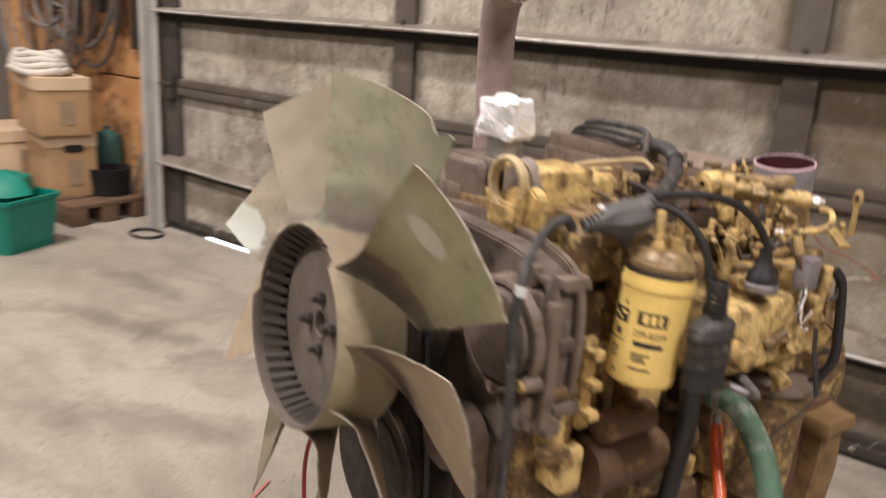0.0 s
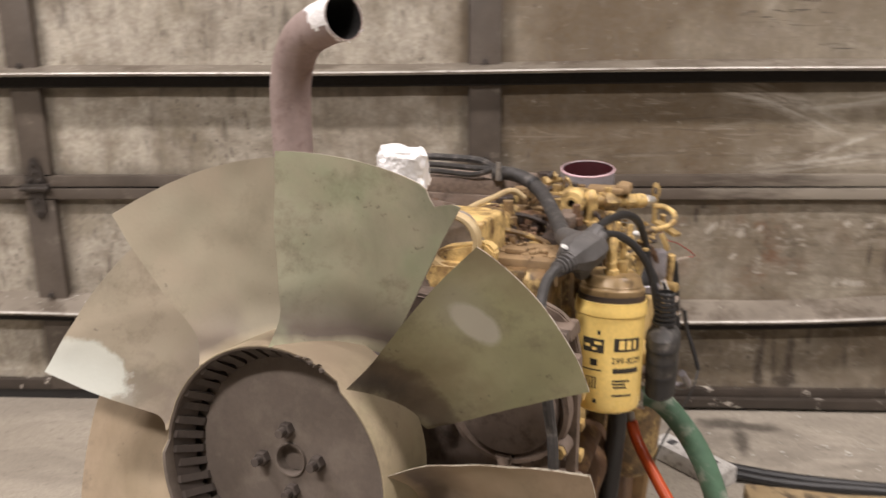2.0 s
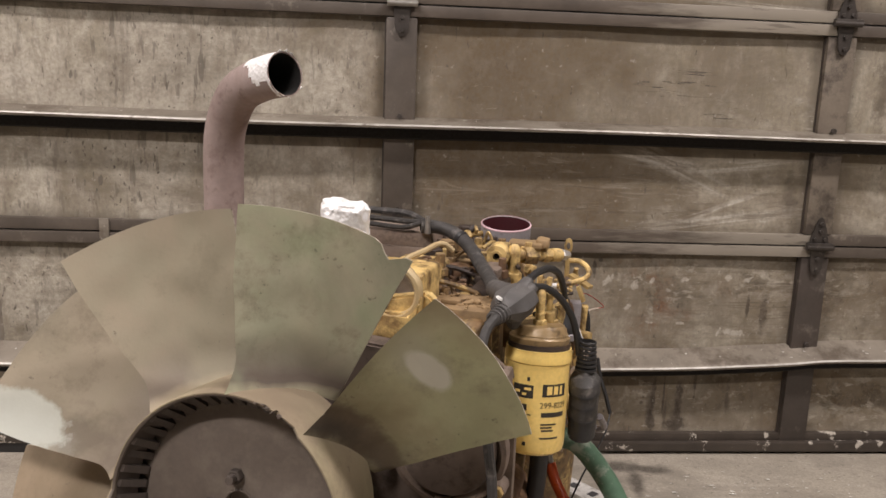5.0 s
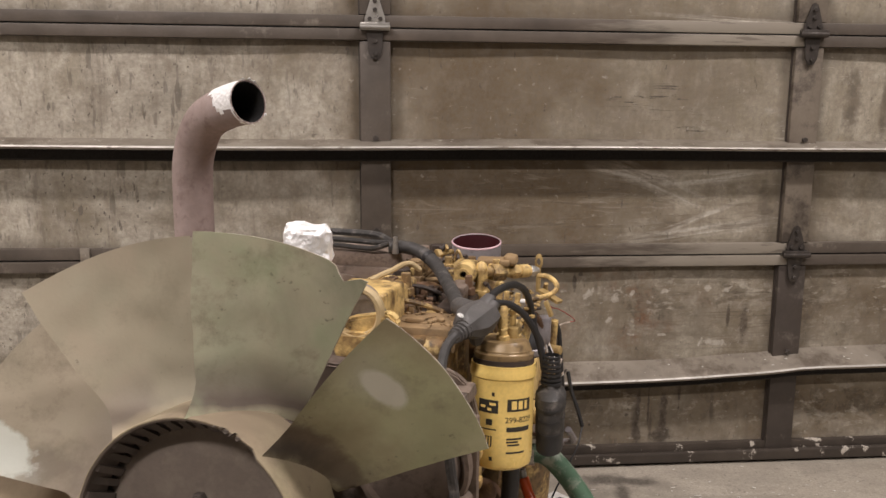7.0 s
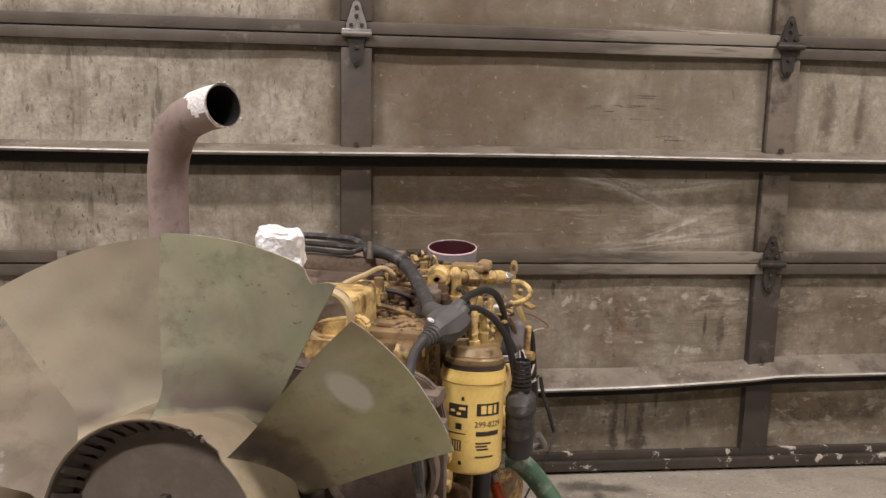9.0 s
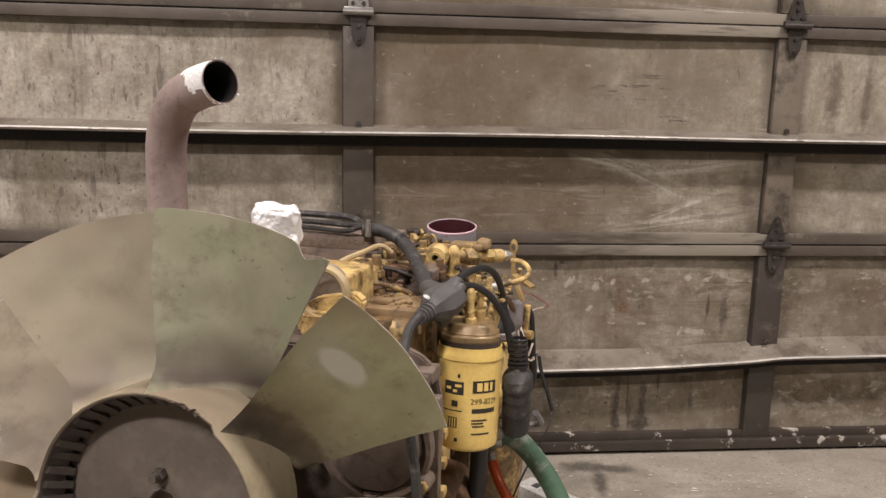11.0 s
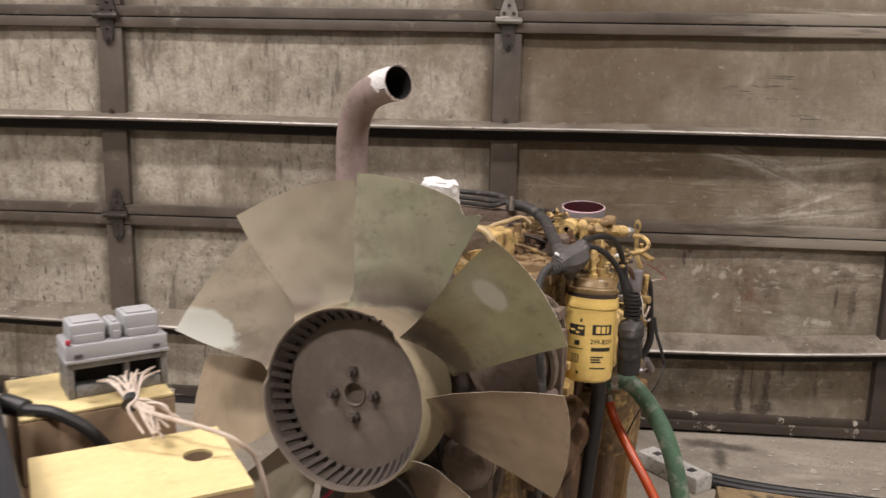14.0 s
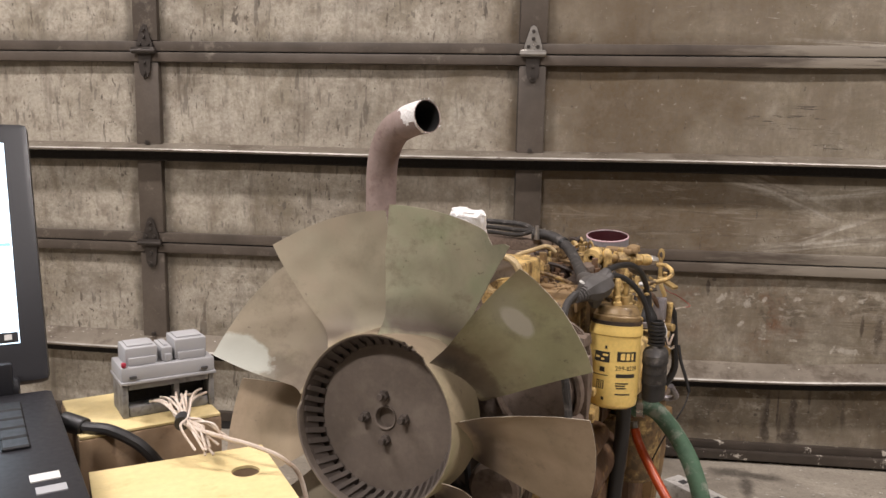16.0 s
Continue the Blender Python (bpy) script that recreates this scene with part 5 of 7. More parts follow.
# wiring: grey Y-shaped boot with its cables
boot = turned([(0.0, -0.050), (0.0075, -0.050), (0.0085, -0.042), (0.012, -0.034), (0.015, -0.027), (0.022, -0.020), (0.027, -0.010), (0.0275, 0.014), (0.025, 0.026), (0.018, 0.034), (0.0, 0.037)], 8)
boot.transform(Matrix.Translation((0.246, 0.245, 0.784)) @ Vector((0.35, 0.92, 0.20)).to_track_quat("Z", "Y").to_matrix().to_4x4() @ Matrix.Diagonal((0.98, 0.80, 0.93, 1)))
boot = join(boot, rod((0.250, 0.255, 0.792), (0.261, 0.275, 0.810), 0.0125, 0.0078), rod((0.252, 0.250, 0.784), (0.268, 0.267, 0.805), 0.0125, 0.0074), rod((0.243, 0.262, 0.788), (0.209, 0.318, 0.784), 0.016, 0.0120), rod((0.247, 0.246, 0.782), (0.247, 0.256, 0.752), 0.021, 0.008, 8))
yb = put("cable_boot", roughen(boot, 0.0015, 60.0, 1), M_BOOT, "grey rubber breakout boot on the wiring loom", smooth=28)
yb.location = (0.0, 0.012, -0.003)
part("chalk_mark", moved(turned([(0.0, 0.001), (0.004, 0.0), (0.005, -0.002)], 10), Matrix.Translation((0.233, 0.222, 0.797)) @ Matrix.Rotation(radians(30), 4, "Y")), M_PAPER, yb)
for k in range(5):
    c = Vector((0.246, 0.245, 0.784)) + Vector((0.35, 0.92, 0.20)).normalized() * (-0.050 + 0.0055 * k)
    ring = turned([(0.007, 0), (0.0092 + 0.0010 * k, 0.0008), (0.0092 + 0.0010 * k, 0.0026), (0.007, 0.0034)], 16, "Z", (0, 0, 0), True)
    ring.transform(Matrix.Translation(c) @ Vector((0.35, 0.92, 0.20)).to_track_quat("Z", "Y").to_matrix().to_4x4())
    part("boot_rib", ring, M_BOOT, yb)
put("loom", tube([(0.213, 0.318, 0.779), (0.201, 0.350, 0.785), (0.176, 0.410, 0.792), (0.151, 0.455, 0.806), (0.127, 0.482, 0.819), (0.100, 0.495, 0.828), (0.076, 0.490, 0.832), (0.062, 0.484, 0.832)], 0.0105, 12), M_LOOM, "dusty black wiring loom")
put("loom_stud", rod((0.074, 0.480, 0.822), (0.074, 0.480, 0.849), 0.0055, 0.0035), M_STEEL, "pale stud clip on the loom")
put("loom_band", tube([(0.131, 0.479, 0.817), (0.126, 0.483, 0.820)], 0.0117, 12), M_RUBBER)
for dy, dz, r in ((0.0, 0.836, 0.0046), (0.022, 0.845, 0.0056), (-0.006, 0.827, 0.0042)):
    put("loom_branch", tube([(0.066, 0.486 + dy * 0.3, 0.838), (0.03, 0.496 + dy, dz), (-0.03, 0.505 + dy, dz + 0.001), (-0.07, 0.508 + dy, dz), (-0.105, 0.512 + dy, dz - 0.006), (-0.125, 0.516 + dy, 0.812)], r, 8), M_LOOM)
put("boot_tail", tube([(0.227, 0.196, 0.769), (0.239, 0.172, 0.785), (0.232, 0.155, 0.774), (0.231, 0.138, 0.755), (0.235, 0.124, 0.734), (0.243, 0.114, 0.715), (0.247, 0.103, 0.679), (0.251, 0.099, 0.656), (0.258, 0.098, 0.591), (0.256, 0.10, 0.42), (0.248, 0.11, 0.25), (0.24, 0.13, 0.0)], 0.0058, 10), M_LOOM, "black cable running down past the front cover")
put("cable_label", tube([(0.2427, 0.1140, 0.7153), (0.2434, 0.1123, 0.7096), (0.2441, 0.1105, 0.7039)], 0.0066, 10), M_PAPER, "small white cable label")
put("plug_cable", tube([(0.267, 0.278, 0.801), (0.282, 0.300, 0.795), (0.299, 0.315, 0.780), (0.315, 0.325, 0.754), (0.324, 0.329, 0.723), (0.328, 0.330, 0.700)], 0.0047, 10), M_RUBBER, "black cable into the round plug")
OVAL = Matrix.Translation((0.344, 0.343, 0)) @ Matrix.Diagonal((0.60, 1.02, 1, 1))
plug = put("round_plug", moved(turned([(0.0, 0.572), (0.029, 0.572), (0.031, 0.576), (0.031, 0.600), (0.0325, 0.602), (0.0325, 0.634), (0.0345, 0.636), (0.0345, 0.650), (0.030, 0.655), (0.016, 0.660), (0.014, 0.664), (0.0, 0.664)], 30), OVAL), M_LOOM, "big black oval connector, hanging unplugged")
plug.location = (-0.006, -0.014, 0.018)
for z, r in ((0.6355, 0.0352), (0.6005, 0.0332), (0.6185, 0.0330)):
    part("plug_ring", moved(turned([(r - 0.003, z - 0.0022), (r, z - 0.0018), (r, z + 0.0018), (r - 0.003, z + 0.0022)], 30, "Z", (0, 0, 0), True), OVAL), M_RUBBER, plug)
part("plug_cap", moved(turned([(0.0, 0.5715), (0.0275, 0.5715), (0.031, 0.574), (0.0312, 0.5995), (0.0, 0.5995)], 30), OVAL), M_RUBBER, plug)
for k in range(7):
    part("plug_rib", turned([(0.010, 0.663 + 0.006 * k), (0.0145 - 0.0005 * k, 0.664 + 0.006 * k), (0.0145 - 0.0005 * k, 0.667 + 0.006 * k), (0.010, 0.668 + 0.006 * k)], 16, "Z", (0.344, 0.343, 0), True), M_RUBBER, plug)
put("plug_clip", tube([(0.36, 0.375, 0.60), (0.366, 0.40, 0.575), (0.352, 0.41, 0.566), (0.330, 0.40, 0.57)], 0.005, 8), M_PIPE)
put("plug_cable", tube([(0.260, 0.285, 0.807), (0.266, 0.330, 0.808), (0.276, 0.385, 0.803), (0.285, 0.430, 0.787), (0.290, 0.465, 0.760), (0.292, 0.482, 0.735)], 0.0052, 10), M_RUBBER, "black cable into the rear plug")
plug = put("round_plug", turned([(0.0, 0.672), (0.019, 0.672), (0.021, 0.676), (0.021, 0.690), (0.018, 0.698), (0.012, 0.708), (0.0085, 0.722), (0.0075, 0.738), (0.0, 0.738)], 26, "Z", (0.291, 0.486, 0)), M_RUBBER, "round black plug on the pump")
part("plug_collar", turned([(0.0205, 0.674), (0.023, 0.676), (0.023, 0.684), (0.0205, 0.686)], 26, "Z", (0.291, 0.486, 0), True), M_PIPE, plug)

# fuel rail and its pipes
put("rail_port", join(turned([(0.0075, -0.003), (0.0168, -0.003), (0.0185, 0.0), (0.0185, 0.028), (0.0075, 0.028)], 28, "Y", (0.185, 0.478, 0.795), True), box(0.172, 0.198, 0.50, 0.53, 0.780, 0.81, 0.004)), M_YELLOW, "yellow ported block on the fuel rail")
put("port_ring", turned([(0.0055, -0.005), (0.0092, -0.005), (0.0100, -0.002), (0.0055, 0.02)], 20, "Y", (0.185, 0.478, 0.795), True), M_BRASS)
put("port_bore", rod((0.185, 0.490, 0.795), (0.185, 0.486, 0.795), 0.0070), M_SOOT)
put("rail_riser", join(rod((0.209, 0.500, 0.745), (0.209, 0.500, 0.800), 0.0096, seg=18), turned([(0.0, 0.8125), (0.004, 0.812), (0.008, 0.808), (0.0096, 0.800), (0.0, 0.799)], 18, "Z", (0.209, 0.500, 0)), rod((0.209, 0.500, 0.768), (0.209, 0.500, 0.748), 0.0132)), M_YELLOW)
rail_a, rail_b = Vector((0.195, 0.515, 0.791)), Vector((0.272, 0.600, 0.782))
along = (rail_b - rail_a).normalized()
put("fuel_rail", join(rod(rail_a, rail_b, 0.0092, seg=18), hexnut(rail_a.lerp(rail_b, 0.28), rail_a.lerp(rail_b, 0.52), 0.0155), hexnut(rail_a.lerp(rail_b, 0.64), rail_a.lerp(rail_b, 0.76), 0.0130), rod(rail_a.lerp(rail_b, 0.80), rail_a.lerp(rail_b, 0.97), 0.0112, seg=16), rod(rail_a.lerp(rail_b, 0.38), rail_a.lerp(rail_b, 0.38) + Vector((0, 0, 0.021)), 0.006, seg=10)), M_YELLOW, "yellow fuel rail with hexagon unions")
put("rail_nut", join(hexnut(rail_b, rail_b + along * 0.010, 0.0098), rod(rail_b + along * 0.010, rail_b + along * 0.018, 0.0062)), M_ZINC, "bright end nut")
put("rail_lug", roughen(join(box(0.190, 0.245, 0.545, 0.59, 0.798, 0.806, 0.002), box(0.235, 0.255, 0.555, 0.585, 0.798, 0.812, 0.003)), 0.0025, 60.0, 2), M_TAN)
put("rail_bolt", join(rod((0.274, 0.722, 0.72), (0.274, 0.722, 0.768), 0.0042), moved(turned([(0.0036, 0), (0.0075, 0.0015), (0.0075, 0.006), (0.0036, 0.0075)], 16, "Y", (0, 0, 0), True), Matrix.Translation((0.274, 0.718, 0.776)) @ Matrix.Diagonal((1, 1, 1.9, 1)))), M_BRASS)
put("pipe_end", rod((0.273, 0.55, 0.740), (0.261, 0.55, 0.739), 0.0052, seg=12), M_PAPER, "white cap on the return pipe")
put("return_pipe", tube([(0.286, 0.605, 0.773), (0.302, 0.600, 0.774), (0.316, 0.585, 0.769), (0.321, 0.570, 0.761), (0.314, 0.558, 0.754), (0.299, 0.550, 0.749), (0.282, 0.550, 0.743), (0.272, 0.550, 0.740)], 0.0042, 10), M_YELLOW, "bent yellow return pipe")
for x0, y0, z0, h in ((0.238, 0.50, 0.735, 0.045), (0.252, 0.47, 0.735, 0.038), (0.232, 0.44, 0.73, 0.03), (0.262, 0.52, 0.73, 0.03)):
    put("pump_riser", join(rod((x0, y0, z0), (x0 + 0.002, y0 + 0.004, z0 + h), 0.0042, seg=10), hexnut((x0, y0, z0 + 0.004), (x0, y0, z0 + 0.014), 0.0078)), M_YELLOW)
for k in range(6):
    y = 0.30 + 0.08 * k
    put("injector_pipe", tube([(0.10, y, 0.77), (0.125, y + 0.01, 0.788 + 0.004 * math.sin(k * 2.1)), (0.165, y + 0.03, 0.778), (0.20, y + 0.06 - 0.02 * k, 0.755), (0.225, 0.45 + 0.035 * k, 0.71), (0.235, 0.48 + 0.03 * k, 0.66)], 0.0036, 8), (M_GRIMY, M_DARK, M_TAN)[k % 3])
    put("injector", join(rod((0.09, y, 0.77), (0.09, y, 0.80), 0.012), hexnut((0.09, y, 0.79), (0.09, y, 0.803), 0.0145)), (M_TAN, M_GRIMY, M_DARK)[k % 3])
put("crossover_pipe", tube([(0.082, 0.330, 0.809), (0.092, 0.350, 0.814), (0.100, 0.380, 0.816), (0.104, 0.420, 0.817), (0.112, 0.430, 0.817), (0.118, 0.435, 0.813), (0.125, 0.440, 0.806)], 0.0042, 8), M_CREAM)
# coupling at the back
coup = put("intake_coupling", turned([(0.040, 0.755), (0.0440, 0.756), (0.0450, 0.806), (0.0436, 0.8085), (0.0425, 0.8075)], 36, "Z", (0.161, 0.705, 0)), M_PIPE, "grey open pipe with a red lining")
part("red_lining", turned([(0.0428, 0.8070), (0.0415, 0.800), (0.040, 0.757)], 36, "Z", (0.161, 0.705, 0)), M_MAROON, coup, "dark red lining")
part("pipe_rim", turned([(0.0430, 0.8072), (0.0452, 0.8062), (0.0453, 0.8082), (0.0434, 0.8092)], 36, "Z", (0.161, 0.705, 0), True), M_RIM, coup, "pale pink rim")
part("bore", turned([(0.0, 0.762), (0.0405, 0.762)], 30, "Z", (0.161, 0.705, 0)), M_SOOT, coup)
coup.matrix_basis = pose(0.161, 0.705, 0.7745, 9.5, 2) @ pose(-0.161, -0.705, -0.77)
put("coupling_elbow", roughen(join(rod((0.161, 0.705, 0.69), (0.161, 0.705, 0.758), 0.05, 0.046, 24), box(0.09, 0.19, 0.655, 0.755, 0.68, 0.745, 0.012)), 0.003, 30.0), M_GRIMY)
put("clamp_bolt", join(rod((0.098, 0.655, 0.792), (0.125, 0.68, 0.795), 0.0045), hexnut((0.098, 0.655, 0.792), (0.104, 0.661, 0.793), 0.010), hexnut((0.110, 0.664, 0.802), (0.114, 0.668, 0.803), 0.008), tube([(0.100, 0.65, 0.786), (0.088, 0.645, 0.780), (0.074, 0.64, 0.776)], 0.004, 8, 5)), M_BRASS)
put("clamp_screw", join(rod((0.106, 0.662, 0.780), (0.118, 0.672, 0.786), 0.007, seg=10), rod((0.104, 0.66, 0.80), (0.112, 0.666, 0.808), 0.005, seg=10)), M_DARK)

# pump and flank clutter
put("injection_pump", roughen(join(box(0.205, 0.30, 0.40, 0.66, 0.56, 0.66, 0.014, 3), rod((0.255, 0.60, 0.53), (0.255, 0.60, 0.69), 0.036, 0.03, 22), rod((0.255, 0.50, 0.62), (0.255, 0.50, 0.70), 0.026, 0.022, 20), rod((0.28, 0.43, 0.60), (0.33, 0.43, 0.60), 0.018)), 0.003, 30.0), M_YELLOW, "yellow injection pump")
put("pump_flange", turned([(0.0, 0.505), (0.058, 0.505), (0.062, 0.509), (0.062, 0.517), (0.0, 0.517)], 34, "Z", (0.265, 0.60, 0)), M_COVER, "round grimy flange under the pump")
put("bell_side", roughen(join(box(0.14, 0.262, 0.60, 0.80, 0.12, 0.44, 0.016, 3), box(0.16, 0.225, 0.30, 0.60, 0.16, 0.34, 0.016, 3)), 0.005, 20.0, 2), M_RUSTY, "oily brown lower casting")
put("pump_foot", roughen(join(rod((0.262, 0.60, 0.33), (0.265, 0.60, 0.506), 0.05, 0.055, 22), box(0.18, 0.26, 0.52, 0.68, 0.35, 0.46, 0.014)), 0.004, 25.0), M_GRIMY)
for p, q, r in (((0.30, 0.545, 0.548), (0.325, 0.535, 0.540), 0.010), ((0.30, 0.555, 0.58), (0.322, 0.54, 0.595), 0.009), ((0.29, 0.64, 0.56), (0.31, 0.65, 0.60), 0.013), ((0.275, 0.66, 0.60), (0.28, 0.665, 0.68), 0.012), ((0.31, 0.60, 0.62), (0.315, 0.60, 0.70), 0.008)):
    put("pump_fitting", rod(p, q, r), M_YELLOW)
put("lift_pipe", tube([(0.300, 0.60, 0.62), (0.304, 0.57, 0.68), (0.290, 0.56, 0.715), (0.27, 0.57, 0.725)], 0.005, 8), M_RUSTY)
put("lift_pipe", tube([(0.29, 0.43, 0.62), (0.285, 0.41, 0.68), (0.295, 0.405, 0.735), (0.29, 0.40, 0.75)], 0.0055, 8), M_YELLOW)
put("rear_hose", tube([(0.310, 0.630, 0.689), (0.317, 0.640, 0.672), (0.320, 0.645, 0.641), (0.323, 0.648, 0.601), (0.325, 0.645, 0.55), (0.30, 0.63, 0.50)], 0.0072, 10), M_RUBBER, "black hose at the back of the pump")
for k in range(7):
    a = R.uniform(-1, 1)
    u, w = R.uniform(-1, 1), R.uniform(-1, 1)
    put("loose_wire", tube([(0.307, 0.57, 0.680), (0.310 + 0.004 * a, 0.56, 0.665), (0.317 + 0.006 * a, 0.545 + 0.008 * u, 0.649 + 0.008 * w), (0.328 + 0.012 * u, 0.54, 0.635 + 0.012 * w), (0.335 + 0.020 * u, 0.54 + 0.012 * a, 0.636 + 0.022 * a)], 0.0012 + 0.0003 * (k % 3), 6), (M_PAPER, M_RUBBER, M_WIRE, M_RUBBER)[k % 4])
put("wire_tail", tube([(0.345, 0.545, 0.63), (0.352, 0.54, 0.60), (0.362, 0.535, 0.575), (0.372, 0.53, 0.545)], 0.0032, 8), M_RUBBER)
put("red_wire", tube([(0.298, 0.570, 0.746), (0.310, 0.600, 0.722), (0.319, 0.630, 0.712), (0.332, 0.660, 0.697), (0.345, 0.680, 0.681), (0.336, 0.680, 0.677)], 0.0009, 6), M_DULLRED, "thin faded red wire")
put("bare_lead", tube([(0.336, 0.680, 0.677), (0.322, 0.660, 0.677), (0.312, 0.640, 0.672), (0.305, 0.600, 0.675)], 0.0013, 6), M_WIRE)
put("grey_connector", roughen(box(0.290, 0.313, 0.56, 0.59, 0.665, 0.712, 0.005), 0.002, 50.0), M_PIPE)
for y, z in ((0.225, 0.615), (0.225, 0.575), (0.225, 0.535)):
    put("flank_lug", join(box(0.235, 0.262, y, y + 0.018, z - 0.006, z + 0.006, 0.003), box(0.235, 0.244, y, y + 0.02, z - 0.024, z + 0.018, 0.003)), M_YELLOW)
put("flank_block", roughen(box(0.195, 0.245, 0.205, 0.245, 0.42, 0.485, 0.008), 0.002, 40.0), M_YELLOW)
put("flank_rib", roughen(box(0.185, 0.225, 0.20, 0.24, 0.47, 0.56, 0.008), 0.003, 40.0), M_YELLOW)
put("starter", roughen(join(rod((0.225, 0.26, 0.44), (0.225, 0.42, 0.44), 0.042, 0.042, 24), rod((0.225, 0.42, 0.44), (0.225, 0.47, 0.44), 0.03), rod((0.24, 0.27, 0.50), (0.24, 0.36, 0.50), 0.022)), 0.003, 30.0), M_RUSTY, "oily brown starter motor")
put("side_plate", roughen(outline([(0.0, 0.0), (0.20, 0.0), (0.23, 0.06), (0.18, 0.12), (0.02, 0.10)], 0.0, 0.02, 0.004), 0.002, 30.0), M_GRIMY)
bpy.data.objects["side_plate"].matrix_basis = pose(0.195, 0.27, 0.30, 0, 0, 82)
leg = roughen(join(box(0.235, 0.300, 0.73, 0.79, 0.10, 0.415, 0.016, 3), box(0.20, 0.262, 0.70, 0.76, 0.12, 0.36, 0.016, 3), box(0.25, 0.31, 0.715, 0.80, 0.395, 0.425, 0.010)), 0.012, 16.0, 3)
for v in leg.verts:
    v.co.x -= 0.10 * max(0.0, 0.34 - v.co.z)
put("rear_leg", leg, M_LEG, "oily tan casting at the back of the flank")
RB = random.Random(11)
for k in range(26):
    y, z = 0.24 + 0.52 * RB.random(), RB.choice((0.33, 0.40, 0.52, 0.60, 0.645))
    r = RB.choice((0.008, 0.010, 0.013))
    put("block_bolt", hexnut((0.186, y, z), (0.206 + 0.006 * RB.random(), y, z), r), M_GRIMY if RB.random() < 0.6 else M_YELLOW)
for k in range(14):
    y, z = 0.225 + 0.55 * RB.random(), 0.69 + 0.06 * RB.random()
    s = 0.012 + 0.012 * RB.random()
    put("head_lug", roughen(box(0.145, 0.165 + s, y, y + s * 1.6, z - s * 0.7, z + s * 0.7, 0.004), 0.002, 60.0), M_YELLOW if RB.random() < 0.6 else M_GRIMY)
RC = random.Random(8)
for k in range(46):
    p = Vector((RC.uniform(0.20, 0.315), RC.uniform(0.42, 0.70), RC.uniform(0.53, 0.75)))
    d = Vector((RC.uniform(-1, 1), RC.uniform(-1, 1), RC.uniform(-1, 1))).normalized()
    r, l = RC.uniform(0.004, 0.011), RC.uniform(0.015, 0.045)
    kind = RC.choice((M_YELLOW, M_YELLOW, M_BRASS, M_DARK, M_GRIMY))
    if k % 3 == 0:
        put("pump_union", join(rod(p, p + d * l, r * 0.7, seg=10), hexnut(p, p + d * l * 0.4, r)), kind)
    elif k % 3 == 1:
        put("pump_bracket", roughen(moved(box(-r, r, -l / 2, l / 2, -0.003, 0.003, 0.001), Matrix.Translation(p) @ d.to_track_quat("Y", "Z").to_matrix().to_4x4()), 0.001, 80.0), kind)
    else:
        e = p + Vector((RC.uniform(-0.02, 0.03), RC.uniform(-0.06, 0.06), RC.uniform(-0.05, 0.05)))
        put("pump_line", tube([p, p.lerp(e, 0.5) + d * 0.012, e], 0.0035, 7, 6), kind)
for k in range(22):
    p = Vector((RC.uniform(0.085, 0.20), RC.uniform(0.34, 0.66), RC.uniform(0.755, 0.785)))
    d = Vector((RC.uniform(-0.6, 0.6), RC.uniform(-1, 1), RC.uniform(-0.2, 0.5))).normalized()
    kind = RC.choice((M_GRIMY, M_RUSTY, M_DARK, M_COVER, M_BRASS))
    if k % 2:
        put("head_fitting", join(rod(p, p + Vector((0, 0, 0.022)), 0.007, seg=10), hexnut(p, p + Vector((0, 0, 0.010)), 0.0105)), kind)
    else:
        put("head_wire", tube([p, p + d * 0.02 + Vector((0, 0, 0.008)), p + Vector((d.x, d.y, 0.1)) * 0.045], 0.003, 6, 6), kind)
for k in range(30):
    p = Vector((RC.uniform(0.185, 0.235), RC.uniform(0.22, 0.70), RC.uniform(0.31, 0.52)))
    s = RC.uniform(0.008, 0.026)
    kind = RC.choice((M_GRIMY, M_RUSTY, M_RUSTY, M_DARK, M_YELLOW))
    put("block_lug", roughen(box(p.x - 0.03, p.x + s * 0.5, p.y - s, p.y + s, p.z - s * RC.uniform(0.5, 1.4), p.z + s, s * 0.2), 0.003, 60.0), kind)
put("valve_tray", roughen(box(0.128, 0.208, 0.34, 0.50, 0.70, 0.764, 0.006), 0.004, 30.0, 3), M_DARK)
put("intake_cover", roughen(join(box(0.105, 0.222, 0.250, 0.335, 0.738, 0.769, 0.004), box(0.15, 0.176, 0.27, 0.29, 0.769, 0.775, 0.002), hexnut((0.145, 0.322, 0.769), (0.145, 0.322, 0.778), 0.006)), 0.0015, 40.0), M_TAN, "flat tan dusty intake cover")
